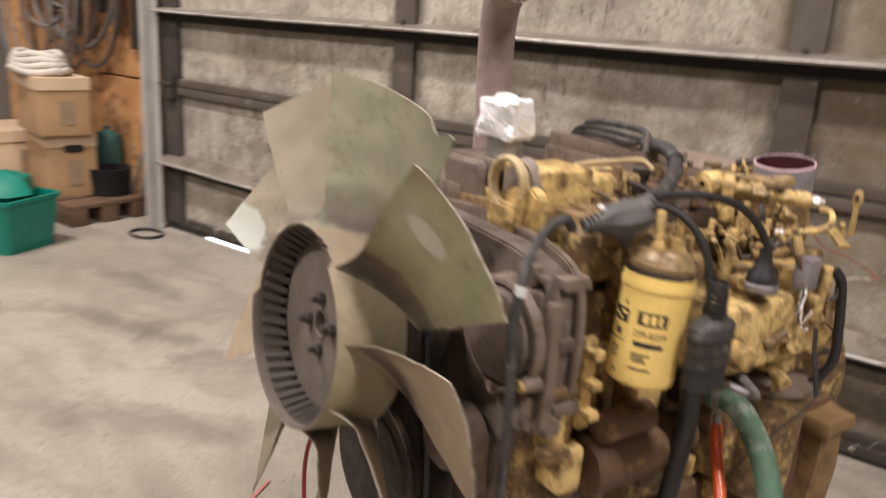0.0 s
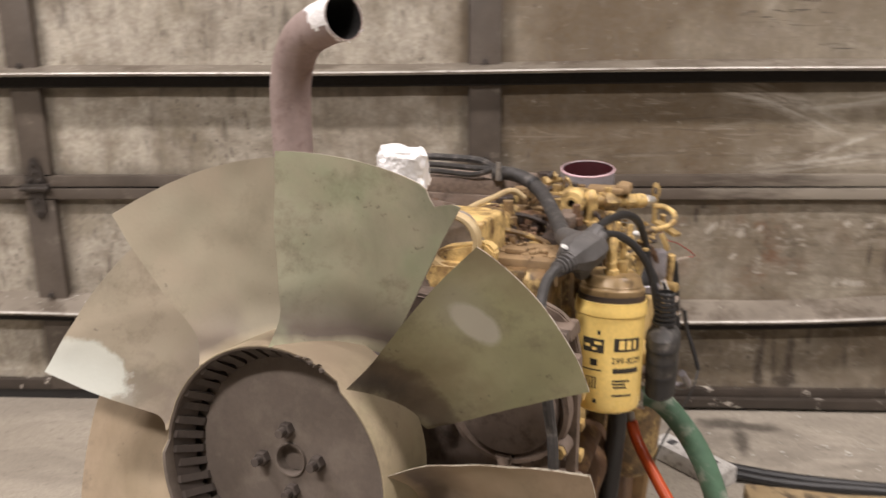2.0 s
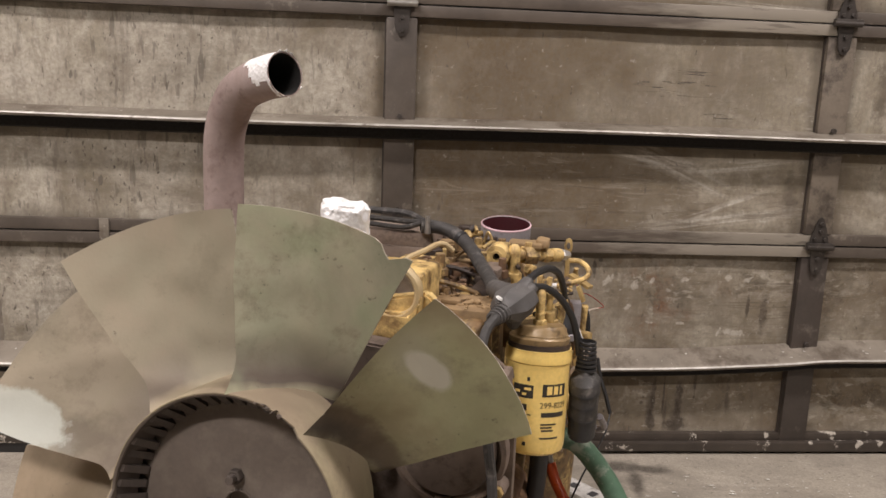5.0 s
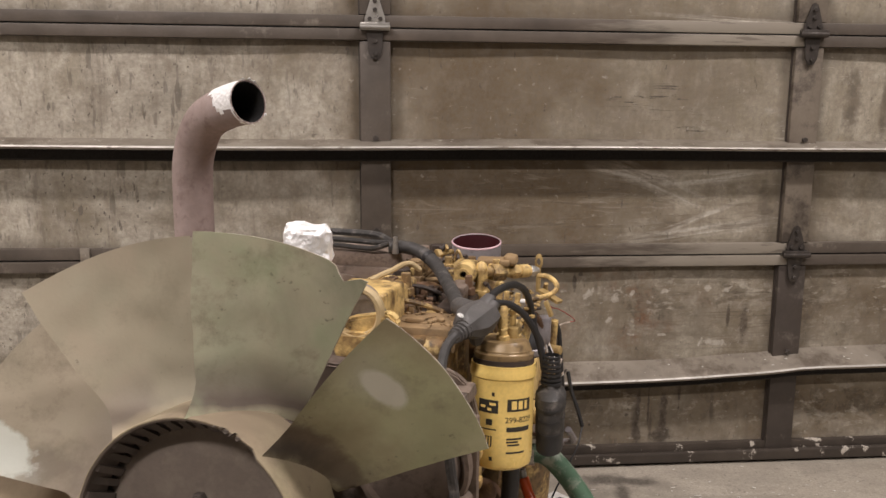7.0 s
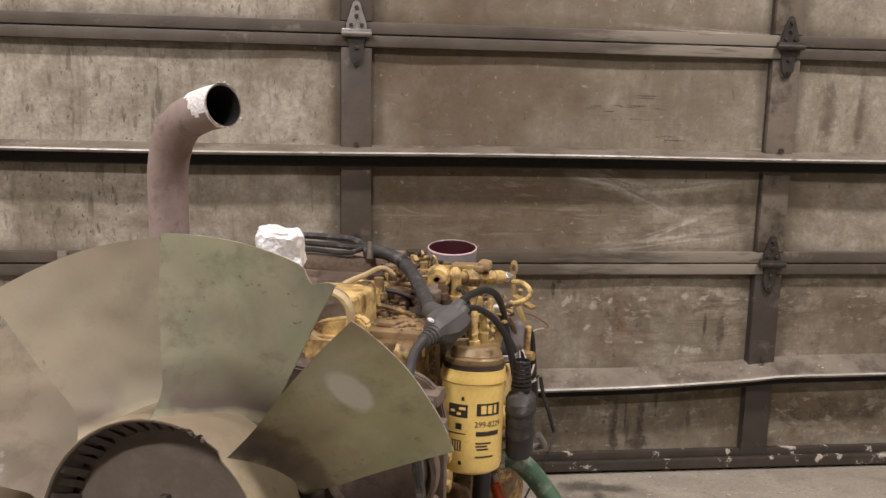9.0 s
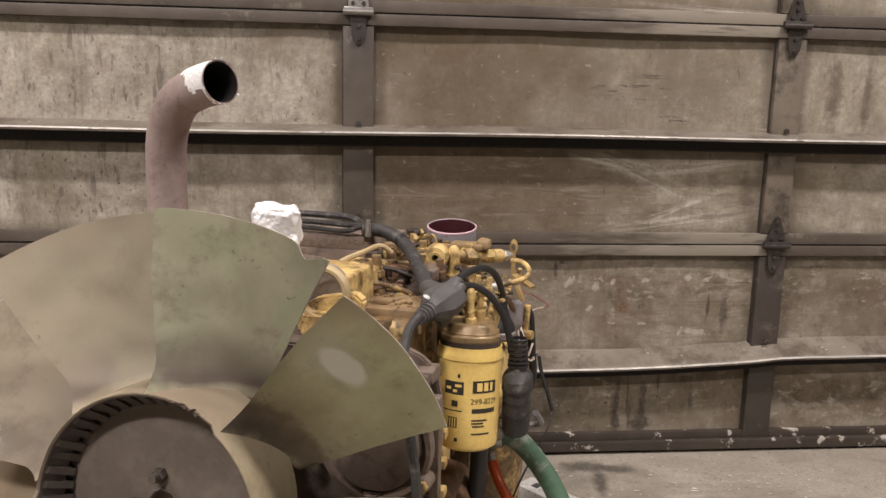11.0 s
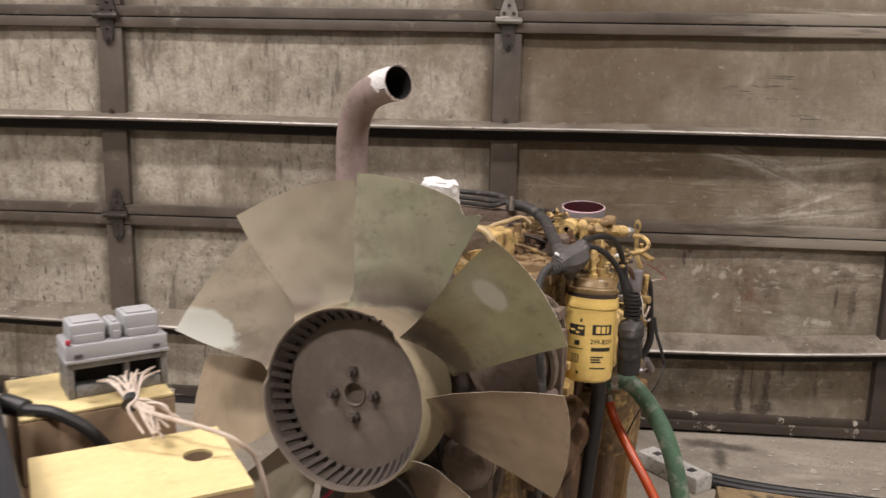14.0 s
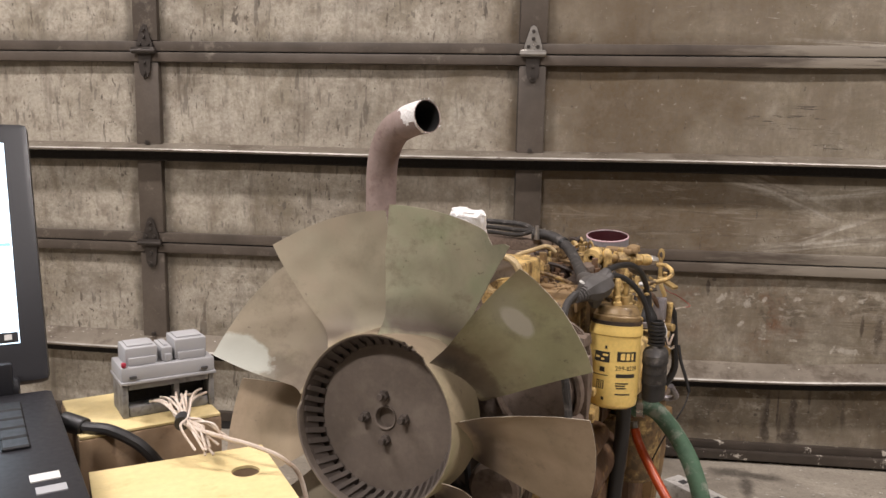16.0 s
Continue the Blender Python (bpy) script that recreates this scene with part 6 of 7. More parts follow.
for k in range(40):
    p = Vector((RC.uniform(0.09, 0.205) if k % 4 else RC.uniform(-0.05, 0.05), RC.uniform(0.345, 0.485), RC.uniform(0.758, 0.782)))
    s = RC.uniform(0.006, 0.016)
    kind = RC.choice((M_RUSTY, M_RUSTY, M_DARK, M_COVER, M_GRIMY, M_BRASS))
    if k % 3 == 0:
        put("rocker", roughen(moved(box(-s, s, -s * 2.2, s * 2.2, -s * 0.7, s * 0.7, s * 0.3), Matrix.Translation(p) @ Matrix.Rotation(RC.uniform(-0.9, 0.9), 4, "Z") @ Matrix.Rotation(RC.uniform(-0.3, 0.3), 4, "X")), 0.003, 70.0), kind)
    elif k % 3 == 1:
        put("head_stud", join(rod(p, p + Vector((0, 0, 0.018 + s)), s * 0.5, seg=10), hexnut(p, p + Vector((0, 0, 0.012)), s * 0.85)), kind)
    else:
        put("head_casting", roughen(box(p.x - s, p.x + s, p.y - s * 1.5, p.y + s, 0.755, p.z + s * 0.6, s * 0.3, 2), 0.004, 60.0), kind)
put("flywheel_housing", roughen(turned([(0.0, 0.82), (0.21, 0.82), (0.225, 0.83), (0.225, 0.90), (0.0, 0.90)], 40, "Y", (0.0, 0, 0.42)), 0.003, 12.0), M_GRIMY, "yellow flywheel housing")

# dirt caked in the corners of the castings
RD = random.Random(21)


def clump(p, r):
    bm = bmesh.new()
    bmesh.ops.create_icosphere(bm, subdivisions=1, radius=r)
    bm.transform(Matrix.Translation(p) @ Matrix.Rotation(RD.uniform(0, 6), 4, "Z") @ Matrix.Diagonal((RD.uniform(0.7, 1.5), RD.uniform(0.7, 1.5), RD.uniform(0.5, 0.9), 1)))
    return bm


for x0, x1, y0, y1, z0, z1, count, material in ((0.085, 0.15, 0.20, 0.25, 0.725, 0.765, 70, M_LEG), (0.10, 0.22, 0.25, 0.335, 0.768, 0.772, 60, M_TAN), (0.09, 0.20, 0.345, 0.48, 0.762, 0.775, 110, M_RUSTY), (0.20, 0.30, 0.40, 0.62, 0.735, 0.752, 60, M_BRASS)):
    lumps = [clump(Vector((RD.uniform(x0, x1), RD.uniform(y0, y1), RD.uniform(z0, z1))), RD.uniform(0.0018, 0.0055)) for k in range(count)]
    tagged(put("caked_dirt", roughen(join(*lumps), 0.001, 120.0), material, "crumbs of oily dirt caked on the castings", smooth=0), kind="stuff")

# hoses that leave the pump
put("drain_hose", tube([(0.277, 0.39, 0.565), (0.276, 0.40, 0.50), (0.270, 0.395, 0.40), (0.262, 0.38, 0.25), (0.255, 0.37, 0.012)], 0.0135, 14), M_RUBBER, "thick black hose below the filter")
green = put("green_hose", tube([(0.286, 0.432, 0.528), (0.300, 0.430, 0.536), (0.314, 0.428, 0.538), (0.329, 0.428, 0.533), (0.346, 0.430, 0.517), (0.366, 0.430, 0.493), (0.386, 0.424, 0.466), (0.403, 0.415, 0.436), (0.419, 0.405, 0.395), (0.433, 0.397, 0.335), (0.444, 0.392, 0.22), (0.448, 0.394, 0.02)], 0.0158, 16), M_GHOSE, "green rubber hose, whitish with wear")
part("hose_clip", join(turned([(0.0168, -0.006), (0.0185, -0.006), (0.0185, 0.006), (0.0168, 0.006)], 20, "X", (0.302, 0.430, 0.535), True), box(0.297, 0.31, 0.424, 0.436, 0.551, 0.560, 0.002)), M_ZINC, green, "bright hose clip")
put("orange_tube", tube([(0.289, 0.447, 0.485), (0.303, 0.435, 0.457), (0.338, 0.407, 0.415), (0.385, 0.372, 0.362), (0.425, 0.345, 0.30), (0.46, 0.325, 0.17), (0.475, 0.32, 0.01)], 0.0085, 12), M_ORANGE, "translucent red-orange fuel tube")
put("orange_tube_end", rod((0.286, 0.45, 0.498), (0.291, 0.445, 0.478), 0.006), M_ZINC)
put("bare_wire", tube([(0.372, 0.53, 0.545), (0.366, 0.50, 0.52), (0.34, 0.46, 0.47), (0.32, 0.44, 0.42)], 0.0014, 6), M_RUBBER)
put("red_ground_wire", tube([(-0.02, 0.06, 0.47), (-0.05, 0.03, 0.43), (-0.09, 0.02, 0.37), (-0.12, 0.03, 0.25), (-0.15, 0.06, 0.02)], 0.0035, 8), M_RED, "thin red wire hanging below the fan")

# timber blocks under the pan
for y in (0.27, 0.66):
    thing("timber_block", "dark oily timber block under the engine", "timber block", GROUND, "blocks under the engine", bm=box(-0.19, 0.23, y, y + 0.10, 0.0, 0.10, 0.006), material=M_WOOD)
stand = thing("floor_stand", "black steel post stand under the fan end of the engine", "stand", GROUND)
part("post", rod((-0.03, 0.155, 0.012), (-0.03, 0.155, 0.34), 0.022), M_DARK, stand)
part("foot", box(-0.10, 0.04, 0.10, 0.21, 0.0, 0.012, 0.003), M_DARK, stand)


# ---- floor things ----
pink = tube([(-1.02, 1.22, -0.0005), (-0.98, 1.12, -0.0005), (-0.93, 1.05, -0.0005), (-0.95, 0.98, -0.0005), (-0.90, 0.9, -0.0005)], 0.006, 6)
thing("chalk_line", "faded pink chalk line on the floor", "chalk line", kind="structure", bm=pink, material=M_MARK)

strip = thing("power_strip", "white plastic power strip on the floor beside the engine", "power strip", pose(0.165, 1.935, 0.0, 0, 0, -52))
part("body", box(-0.105, 0.105, -0.033, 0.033, 0.0, 0.045, 0.006), M_STRIP, strip)
for k in range(3):
    part("socket", box(-0.06 + 0.06 * k - 0.01, -0.06 + 0.06 * k + 0.01, -0.012, 0.012, 0.0445, 0.0465, 0.0006, 1), M_ECUDARK, strip)
for k, dy in enumerate((0.0, 0.03)):
    thing("floor_cable", "thick black cable lying on the concrete", "cable", group="cables on the floor", bm=tube([(0.19, 1.905 + dy, 0.02), (0.36, 1.855 + dy, 0.013), (0.58, 1.825 + dy * 0.6, 0.013), (1.0, 1.76 + dy, 0.013), (1.6, 1.70 + dy, 0.013), (2.4, 1.55, 0.013)], 0.012, 10), material=M_RUBBER)
plank = thing("fallen_timber", "dirty tan timber beam on the floor beside the engine", "timber", pose(0.29, 1.675, 0.0, 0, 0, -9))
part("beam", roughen(box(-0.07, 0.42, -0.07, 0.07, 0.0, 0.07, 0.008), 0.006, 9.0, 4), M_BEAM, plank)
RF = random.Random(17)
flakes = bmesh.new()
for k in range(170):
    x, y = RF.gauss(0.62, 0.30), RF.gauss(1.98, 0.11)
    if k > 120:
        x, y = RF.uniform(0.2, 1.9), RF.uniform(1.75, 2.24)
    if y > 2.24 or x < 0.22:
        continue
    s, a = RF.uniform(0.0010, 0.0034), RF.uniform(0, 6.3)
    g = RF.choice((1.3, 2.0, 4.0))
    vs = [flakes.verts.new((x + s * q * math.cos(a + j * 1.26) * g, y + s * q * math.sin(a + j * 1.26), 0.003 + 0.0012 * RF.random())) for j, q in enumerate((1.0, 0.6, 0.9, 0.5, 0.8))]
    flakes.faces.new(vs)
thing("paint_flakes", "small pale paint flakes scattered on the concrete floor", "debris", kind="stuff", bm=flakes, material=M_FLAKE, smooth=0)

chips = bmesh.new()
for k in range(110):
    x = RF.uniform(-2.6, -0.9) if k < 85 else RF.uniform(0.2, 2.0)
    f = RF.random()
    y, z = DY - 0.056 + 0.05 * f, 0.280 + 0.0105 + 0.027 * f + kinked(x)
    s, a = RF.uniform(0.0012, 0.0042), RF.uniform(0, 6.3)
    chips.faces.new([chips.verts.new((x + s * q * math.cos(a + j * 1.26) * 1.5, y + s * q * math.sin(a + j * 1.26), z + 0.0008 + 0.2 * s * q * math.sin(a + j * 1.26))) for j, q in enumerate((1.0, 0.6, 0.9, 0.5, 0.8))])
thing("paint_chips", "white paint chips lying on the lowest door strut", "debris", kind="stuff", bm=chips, material=M_FLAKE, smooth=0)

BENCH = pose(-0.6738, 0.496, -0.013, 0, 0, 0.8) @ pose(0.706, -0.437, 0)
# ---- bench with boards, control box and laptop ----
bench = thing("workbench", "low bench with a dark worn top", "workbench", BENCH @ pose(-0.652, 0.189, 0, 0, 0, 32))
part("benchtop", box(-0.60, 0.118, -0.14, 0.30, 0.675, 0.713, 0.004), M_WOOD, bench)
for x in (-0.55, 0.06):
    for y in (-0.09, 0.25):
        part("leg", box(x - 0.03, x + 0.03, y - 0.03, y + 0.03, 0.013, 0.675, 0.003), M_WOOD, bench)


def board_with_hole(w, d, h, hole, hx, hy):
    bm = bmesh.new()
    n = 28
    ring = [(hx + hole * math.cos(2 * math.pi * k / n), hy + hole * math.sin(2 * math.pi * k / n)) for k in range(n)]
    rim = []
    for k in range(n):
        a = 2 * math.pi * k / n
        ca, sa = math.cos(a), math.sin(a)
        s = min((w - hx if ca > 0 else hx) / max(abs(ca), 1e-6), (d - hy if sa > 0 else hy) / max(abs(sa), 1e-6))
        rim.append((hx + s * ca, hy + s * sa))
    for x, y in ((0, 0), (w, 0), (0, d), (w, d)):
        i = min(range(n), key=lambda q: (rim[q][0] - x) ** 2 + (rim[q][1] - y) ** 2)
        rim[i] = (x, y)
    rows = []
    for z in (0.0, h):
        rows.append(([bm.verts.new((*p, z)) for p in ring], [bm.verts.new((*p, z)) for p in rim]))
    for k in range(n):
        q = (k + 1) % n
        (r0, o0), (r1, o1) = rows
        bm.faces.new((r0[k], o0[k], o0[q], r0[q]))
        bm.faces.new((r1[k], r1[q], o1[q], o1[k]))
        bm.faces.new((r0[k], r0[q], r1[q], r1[k]))
        bm.faces.new((o0[k], o1[k], o1[q], o0[q]))
    return bm


b1 = thing("yellow_board", "yellow painted timber board with a drilled hole, chipped corner", "board", pose(-0.607, 0.248, 0.700, 0, 0, 33.4), "boards on the bench")
part("timber", board_with_hole(0.137, 0.112, 0.043, 0.011, 0.112, 0.064), M_BOARDEND, b1)
part("painted_top", board_with_hole(0.137, 0.112, 0.0025, 0.011, 0.112, 0.064), M_BOARD, b1, "yellow painted top")
bpy.data.objects["painted_top"].location.z = 0.0435
b2 = thing("yellow_board", "yellow painted timber board under a control box", "board", pose(-0.700, 0.380, 0.700, 0, 0, 39), "boards on the bench")
part("timber", box(0.0, 0.1215, 0.0, 0.108, 0.0, 0.054, 0.003), M_BOARDEND, b2)
part("painted_top", box(0.001, 0.1205, 0.001, 0.107, 0.0542, 0.057, 0.001), M_BOARD, b2, "yellow painted top")

ecu = thing("control_box", "grey plastic control box with cut wires, lying on a board", "control box", pose(-0.667, 0.469, 0.757, 0, 0, 39.4) @ Matrix.Diagonal((0.79, 0.88, 0.72, 1)))
part("body", join(box(-0.052, 0.052, -0.002, 0.024, 0.0, 0.0438, 0.003), box(-0.052, -0.045, -0.025, -0.0022, 0.0, 0.0438, 0.002), box(0.045, 0.052, -0.025, -0.0022, 0.0, 0.0438, 0.002), box(-0.0448, 0.0448, -0.024, -0.0022, 0.0, 0.014, 0.003), box(-0.0448, 0.0448, -0.0255, -0.020, 0.036, 0.0438, 0.001)), M_ECUBODY, ecu, "open connector body of dull grey plastic")
part("connector", box(-0.0445, 0.0445, -0.008, -0.0024, 0.0112, 0.0435, 0.001), M_SOOT, ecu, "dark connector recess")
part("divider", box(0.006, 0.012, -0.022, -0.0085, 0.0112, 0.0358, 0.001), M_ECUBODY, ecu)
part("tray", join(box(-0.0528, 0.0528, -0.026, 0.026, 0.0442, 0.065, 0.003), box(-0.0536, 0.0536, -0.028, 0.027, 0.04355, 0.04745, 0.001)), M_ECU, ecu)
for x0, x1, h in ((-0.046, -0.010, 0.087), (-0.006, 0.007, 0.083), (0.009, 0.046, 0.091)):
    part("lid", join(box(x0, x1, -0.018, 0.02, 0.064, h, 0.003), box(x0 + 0.003, x1 - 0.003, -0.0215, -0.0175, 0.065, 0.075, 0.001), box(x0 + 0.004, x1 - 0.004, -0.012, 0.014, h - 0.001, h + 0.002, 0.001)), M_ECU, ecu)
part("red_latch", box(-0.0515, -0.0464, -0.0255, -0.02, 0.06565, 0.0715, 0.0015), M_RED, ecu)
for x in (-0.04, 0.04):
    part("latch", box(x - 0.004, x + 0.004, -0.0285, -0.0262, 0.0505, 0.0545, 0.001), M_ECUDARK, ecu)
bundle = thing("cut_wires", "bundle of cut white wires with bare ends from the control box", "wires")
RW = random.Random(3)
ctr = Vector((-0.615, 0.395, 0.772))
for k in range(12):
    start = Vector((-0.668 + 0.0036 * k, 0.443 + 0.0030 * k, 0.768 + 0.006 * RW.random()))
    mid = ctr + Vector((RW.uniform(-0.005, 0.005), RW.uniform(-0.004, 0.004), RW.uniform(-0.004, 0.004)))
    end = Vector((-0.586 + RW.uniform(-0.012, 0.014), 0.372 + RW.uniform(-0.012, 0.022), 0.757 + RW.uniform(0.0, 0.006)))
    part("wire", tube([start, start.lerp(mid, 0.5) + Vector((0, -0.004, 0.008)), mid, mid.lerp(end, 0.55) + Vector((RW.uniform(-0.01, 0.01), 0, 0.006)), end], 0.0011, 6), M_WIRE, bundle)
part("tape", tube([ctr + Vector((-0.002, 0.005, 0.0005)), ctr, ctr + Vector((0.002, -0.006, -0.0005))], 0.0062, 12), M_RUBBER, bundle, "band of black tape")
thing("white_lead", "long thin white lead from the control box to the engine", "wire", bm=tube([(-0.613, 0.392, 0.772), (-0.598, 0.380, 0.772), (-0.567, 0.365, 0.772), (-0.542, 0.362, 0.768), (-0.518, 0.365, 0.757), (-0.507, 0.380, 0.730), (-0.502, 0.39, 0.66), (-0.500, 0.39, 0.5), (-0.51, 0.40, 0.2), (-0.52, 0.46, 0.004), (-0.55, 0.58, 0.003)], 0.0019, 8), material=M_WIRE)

LT = BENCH @ pose(-0.780, 0.362, 0.7135, 0, 0, 37)
lap = thing("laptop", "open black laptop with a lit screen on the bench", "laptop", LT)
# x runs across the keyboard to its right edge at 0, y towards the hinge at 0
part("base", box(-0.36, 0.0, -0.26, 0.0, 0.047, 0.085, 0.006), M_LAPTOP, lap)
part("dock", box(-0.33, -0.04, -0.24, -0.02, 0.0, 0.0465, 0.002), M_ECUDARK, lap)
for r in range(5):
    for c in range(14):
        part("key", box(-0.325 + 0.0215 * c, -0.325 + 0.0215 * c + 0.0185, -0.055 - 0.0215 * r, -0.055 - 0.0215 * r + 0.0185, 0.0845, 0.088, 0.0012, 1), M_KEY, lap)
part("sticker", box(-0.032, -0.014, -0.205, -0.193, 0.0849, 0.0858), M_PAPER, lap)
part("sticker", box(-0.030, -0.012, -0.226, -0.215, 0.0849, 0.0858), M_ECU, lap)
lid = part("lid", box(-0.36, 0.0, -0.006, 0.012, 0.0, 0.250, 0.007), M_LAPTOP, lap)
lid.matrix_basis = pose(0, 0.012, 0.088, -25)
part("display", box(-0.340, -0.022, -0.0075, -0.0062, 0.036, 0.228), M_SCREEN, lid, "bright lit display", 0)
part("display_bar", box(-0.339, -0.023, -0.0082, -0.0076, 0.126, 0.129), M_SCREENBAR, lid, "", 0)
part("task_bar", box(-0.339, -0.023, -0.0082, -0.0076, 0.0365, 0.046), M_KEY, lid, "", 0)
part("task_icon", box(-0.034, -0.028, -0.0088, -0.0083, 0.039, 0.044), M_PAPER, lid, "", 0)
for x in (-0.30, -0.05):
    part("hinge", join(rod((x - 0.025, 0.008, 0.086), (x + 0.025, 0.008, 0.086), 0.010), box(x - 0.02, x + 0.02, -0.004, 0.006, 0.083, 0.112, 0.004)), M_LAPTOP, lap)
thing("black_lead", "thick black lead plugged into the laptop's side", "cable", bm=join(tube([(-0.722, 0.400, 0.762), (-0.700, 0.394, 0.761), (-0.678, 0.393, 0.760), (-0.655, 0.396, 0.748), (-0.642, 0.404, 0.728), (-0.636, 0.418, 0.707)], 0.0052, 10), rod((-0.726, 0.402, 0.762), (-0.702, 0.395, 0.761), 0.0088, 0.0075)), material=M_RUBBER)

# ---- corner beside the door ----
pal = thing("pallet", "dark weathered timber pallet under the cartons", "pallet")
for y in (1.98, 2.13, 2.28):
    part("bearer", box(-4.2, -3.15, y - 0.04, y + 0.04, 0.0, 0.075, 0.004), M_WOOD, pal)
for k in range(7):
    part("deck_board", box(-4.2 + 0.153 * k, -4.2 + 0.153 * k + 0.13, 1.94, 2.33, 0.0755, 0.095, 0.003), M_WOOD, pal)


def carton(w, d, h, m, label, hole, material=M_CARTON):
    """A lidded carton; its short printed side faces along +x."""
    c = thing("carton", label, "cardboard box", m, "cartons on the pallet")
    part("box_body", roughen(box(-w, 0, 0, d, 0, h, 0.006), 0.004, 9.0, 2), material, c)
    part("lid_flap", join(box(-w - 0.004, 0.004, -0.005, -0.0012, h - 0.05, h + 0.004, 0.0008, 1), box(0.0015, 0.005, -0.005, d, h - 0.05, h + 0.004, 0.0008, 1), box(-w, 0.002, 0.0, d, h + 0.001, h + 0.005, 0.0008, 1)), M_PALECARD, c)
    if hole:
        part("hand_hole", join(moved(rod((0, 0, 0), (0, 0, 0.0015), 0.016), Matrix.Translation((0.0052, d * 0.40, h * 0.80)) @ Matrix.Rotation(radians(90), 4, "Y")), box(0.0053, 0.0066, d * 0.40, d * 0.66, h * 0.80 - 0.016, h * 0.80 + 0.016), moved(rod((0, 0, 0), (0, 0, 0.0015), 0.016), Matrix.Translation((0.0052, d * 0.66, h * 0.80)) @ Matrix.Rotation(radians(90), 4, "Y"))), M_SOOT, c)
    part("print_block", box(0.0042, 0.0052, d * 0.40, d * 0.68, h * 0.2, h * 0.62), M_BOARDEND, c, "faded print on the carton", 0)
    return c


carton(0.40, 0.21, 0.28, pose(-3.345, 1.955, 0.095, 0, 0, -14), "brown carton with a hand hole, on the pallet", True)
carton(0.36, 0.22, 0.25, pose(-3.315, 1.915, 0.381, 0, 0, -12), "brown carton stacked on another carton", False)
carton(0.38, 0.30, 0.24, pose(-3.80, 1.93, 0.095, 0, 0, -6), "pale carton on the pallet beside the others", False, M_PALECARD)

tub = thing("storage_tub", "teal green plastic tub on the floor", "tub", pose(-3.12, 1.62, 0, 0, 0, 18))
shell = bmesh.new()
lv = []
for z, s in ((0.0, 0.88), (0.20, 1.0), (0.20, 1.05), (0.215, 1.05), (0.215, 0.97), (0.02, 0.85)):
    lv.append([shell.verts.new((x * s * 0.20, y * s * 0.14, z)) for x, y in ((-1, -0.85), (-0.9, -1), (0.9, -1), (1, -0.85), (1, 0.85), (0.9, 1), (-0.9, 1), (-1, 0.85))])
for a, b in zip(lv, lv[1:]):
    for k in range(8):
        shell.faces.new((a[k], a[(k + 1) % 8], b[(k + 1) % 8], b[k]))
shell.faces.new(lv[0][::-1])
shell.faces.new(lv[-1])
part("tub_shell", shell, M_BIN, tub, smooth=20)
thing("rubbish_bag", "crumpled teal and white plastic bag heaped in the tub", "bag", pose(-3.12, 1.62, 0.215, 0, 0, 18), bm=roughen(roughen(turned([(0, -0.05), (0.12, -0.04), (0.155, 0.0), (0.12, 0.05), (0.05, 0.075), (0, 0.08)], 28), 0.05, 14.0), 0.02, 40.0), material=M_BIN)

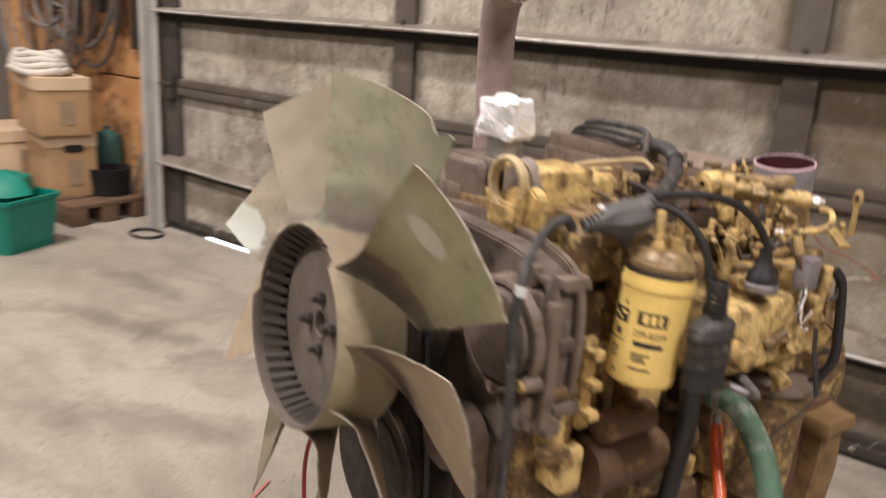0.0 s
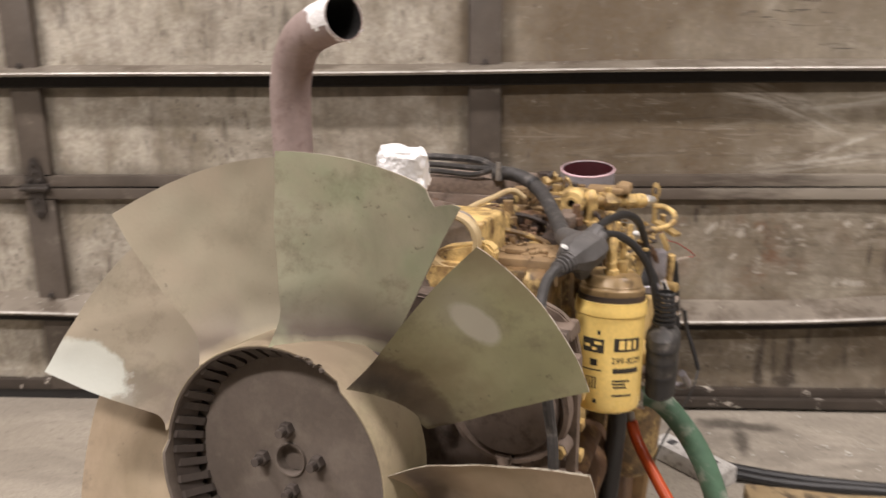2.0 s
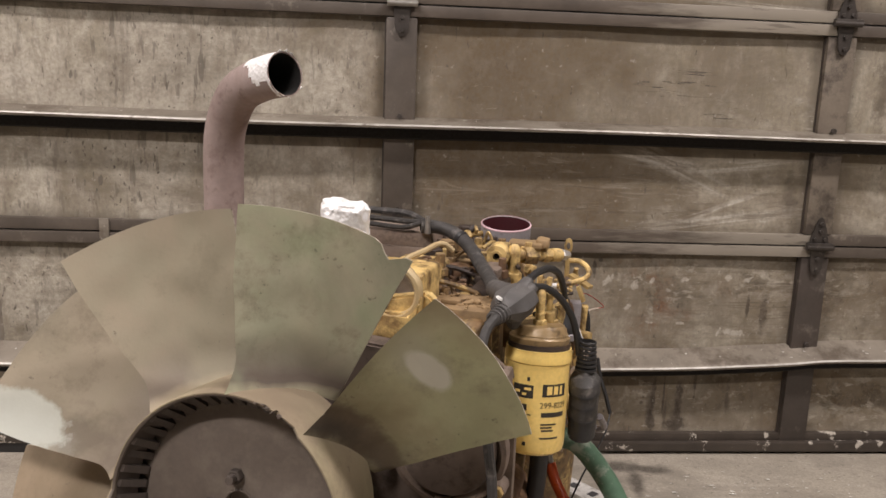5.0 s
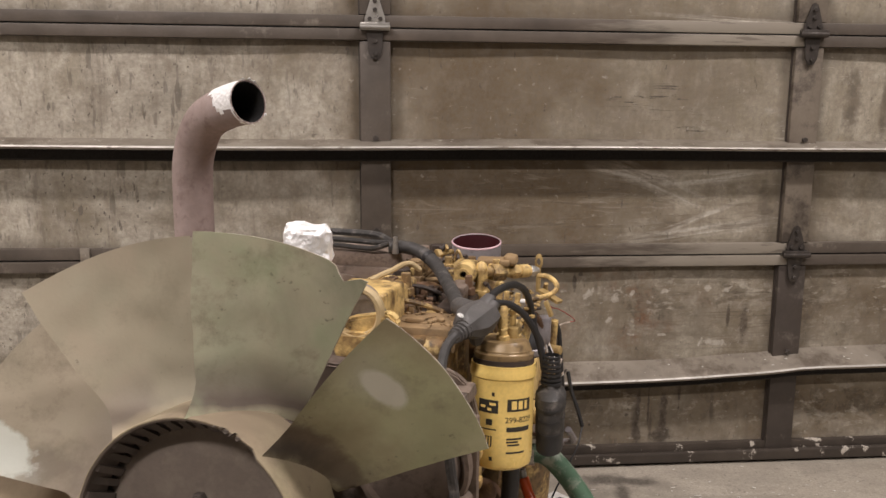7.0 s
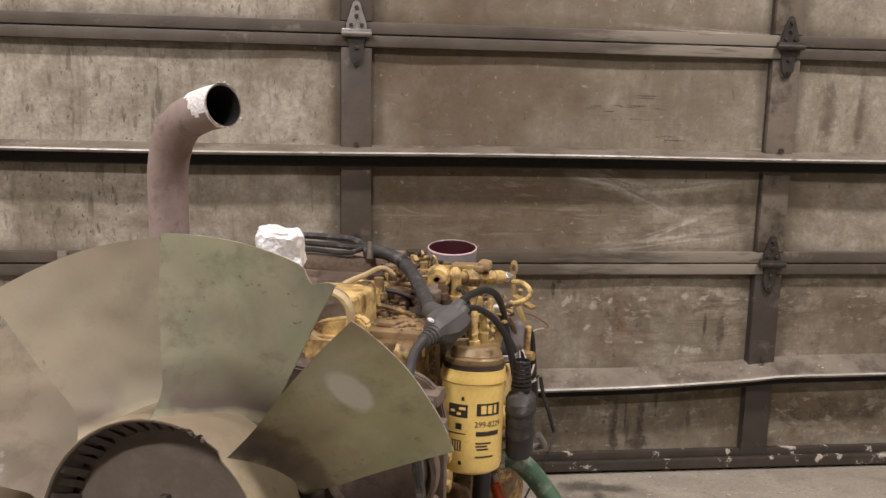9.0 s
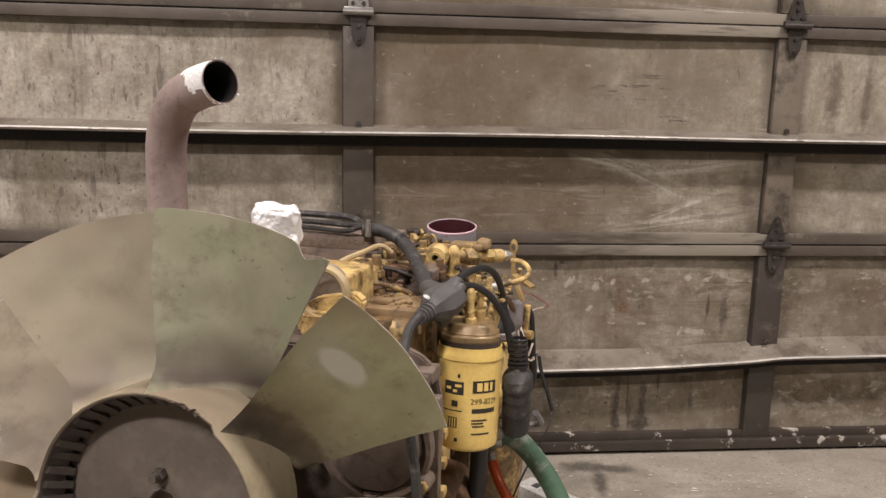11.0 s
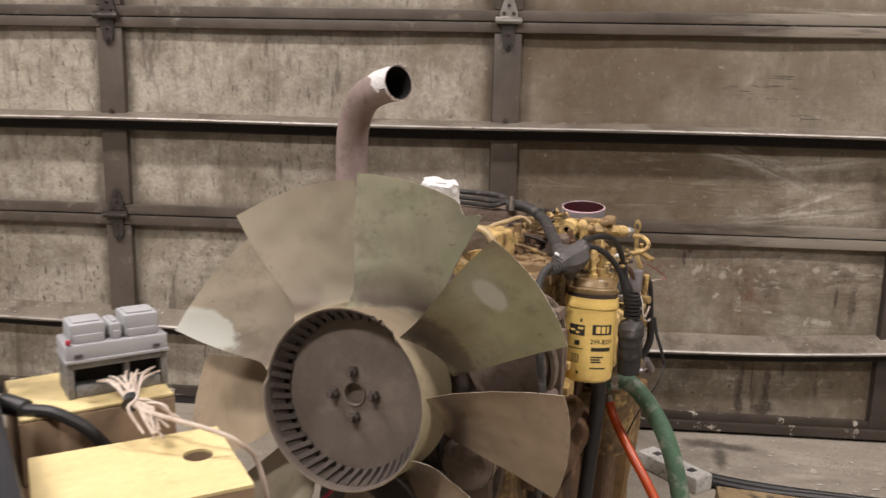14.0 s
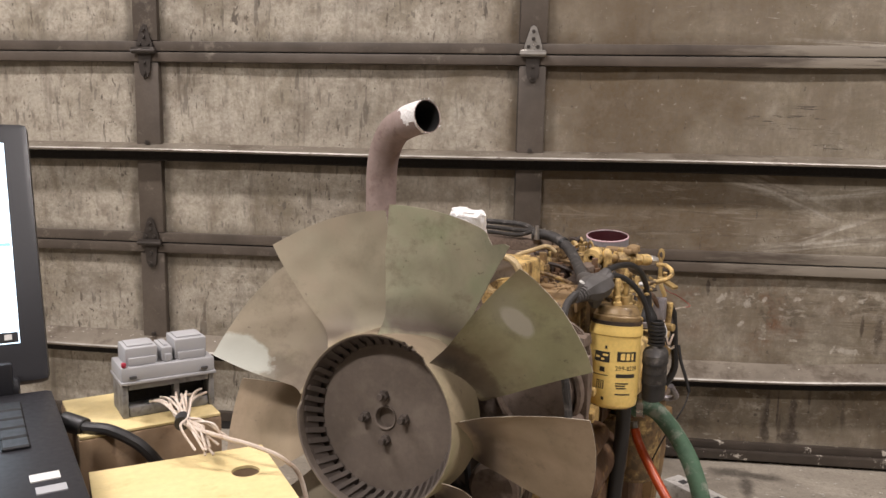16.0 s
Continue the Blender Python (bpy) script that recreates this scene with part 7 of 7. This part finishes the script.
thing("gas_cylinder", "small dark teal cylinder standing beside the cartons", "cylinder", bm=turned([(0, 0.0), (0.06, 0.0), (0.068, 0.01), (0.07, 0.03), (0.07, 0.31), (0.06, 0.345), (0.03, 0.365), (0.014, 0.37), (0.014, 0.39), (0, 0.39)], 28, "Z", (-3.45, 2.305, 0)), material=M_TEAL)
thing("dark_bucket", "black bucket on the floor in the corner", "bucket", bm=turned([(0, 0.0), (0.08, 0.0), (0.098, 0.215), (0.102, 0.22), (0.092, 0.22), (0.08, 0.012), (0, 0.012)], 28, "Z", (-3.300, 2.22, 0)), material=M_SOOT)
for k in range(3):
    thing("leaning_pipe", "thin grey pipe leaning in the corner", "pipe", group="pipes in the corner", bm=rod((-3.26 + 0.07 * k, 2.27 + 0.02 * k, 0.0), (-3.16 + 0.05 * k, 2.37, 0.44 + 0.10 * k), 0.010), material=M_HOSEGREY)
thing("cable_ring", "ring of dark cable on the floor by the door", "cable", bm=tube([(-2.86 + 0.08 * math.cos(a * math.pi / 6), 2.12 + 0.06 * math.sin(a * math.pi / 6), 0.008) for a in range(13)], 0.006, 8), material=M_RUBBER)
RH = random.Random(21)
hook_x = -3.70
for k in range(18):
    cx, w, d = -3.58 - 0.3 * RH.random(), 0.17 + 0.17 * RH.random(), 0.60 + 0.42 * RH.random()
    y = 2.355 - 0.012 * k
    top = 1.50 + 0.05 * RH.random()
    pts = [(cx + w * math.sin(2 * math.pi * a / 12), y + 0.006 * math.cos(a * 1.3), top - d / 2 + d / 2 * math.cos(2 * math.pi * a / 12)) for a in range(13)]
    thing("hanging_hose", "grey hose coiled and hung on the plywood wall", "hose", group="hoses on the wall", bm=tube(pts, 0.0065 + 0.004 * RH.random(), 10), material=M_HOSEGREY if k % 4 else M_WOOD)
part("hose_hook", join(rod((hook_x - 0.05, 2.385, 1.50), (hook_x - 0.05, 2.06, 1.50), 0.012), rod((hook_x - 0.05, 2.06, 1.50), (hook_x - 0.05, 2.06, 1.56), 0.012), rod((hook_x - 0.30, 2.385, 1.50), (hook_x - 0.30, 2.06, 1.50), 0.012)), M_HINGE, ply)
for k in range(4):
    pts = [(-3.49 + (0.17 - 0.012 * k) * math.cos(2 * math.pi * a / 12), 2.02 + (0.10 - 0.008 * k) * math.sin(2 * math.pi * a / 12), 0.655 + 0.022 * k + 0.008 * math.sin(a * 1.7 + k)) for a in range(13)]
    thing("rope_coil", "white rope coiled on top of the cartons", "rope", group="rope on the carton", bm=tube(pts, 0.015, 10), material=M_ROPE)
for k in range(8):
    x = -4.05 + 0.125 * k
    thing("hanging_strip", "dark leather strap hanging on the plywood wall", "strap", group="straps on the wall", bm=roughen(box(x, x + 0.05 + 0.03 * RH.random(), 2.355, 2.372, 0.75 + 0.2 * RH.random(), 1.7, 0.004), 0.006, 8.0, 3), material=M_WOOD if k % 2 else M_DARK)
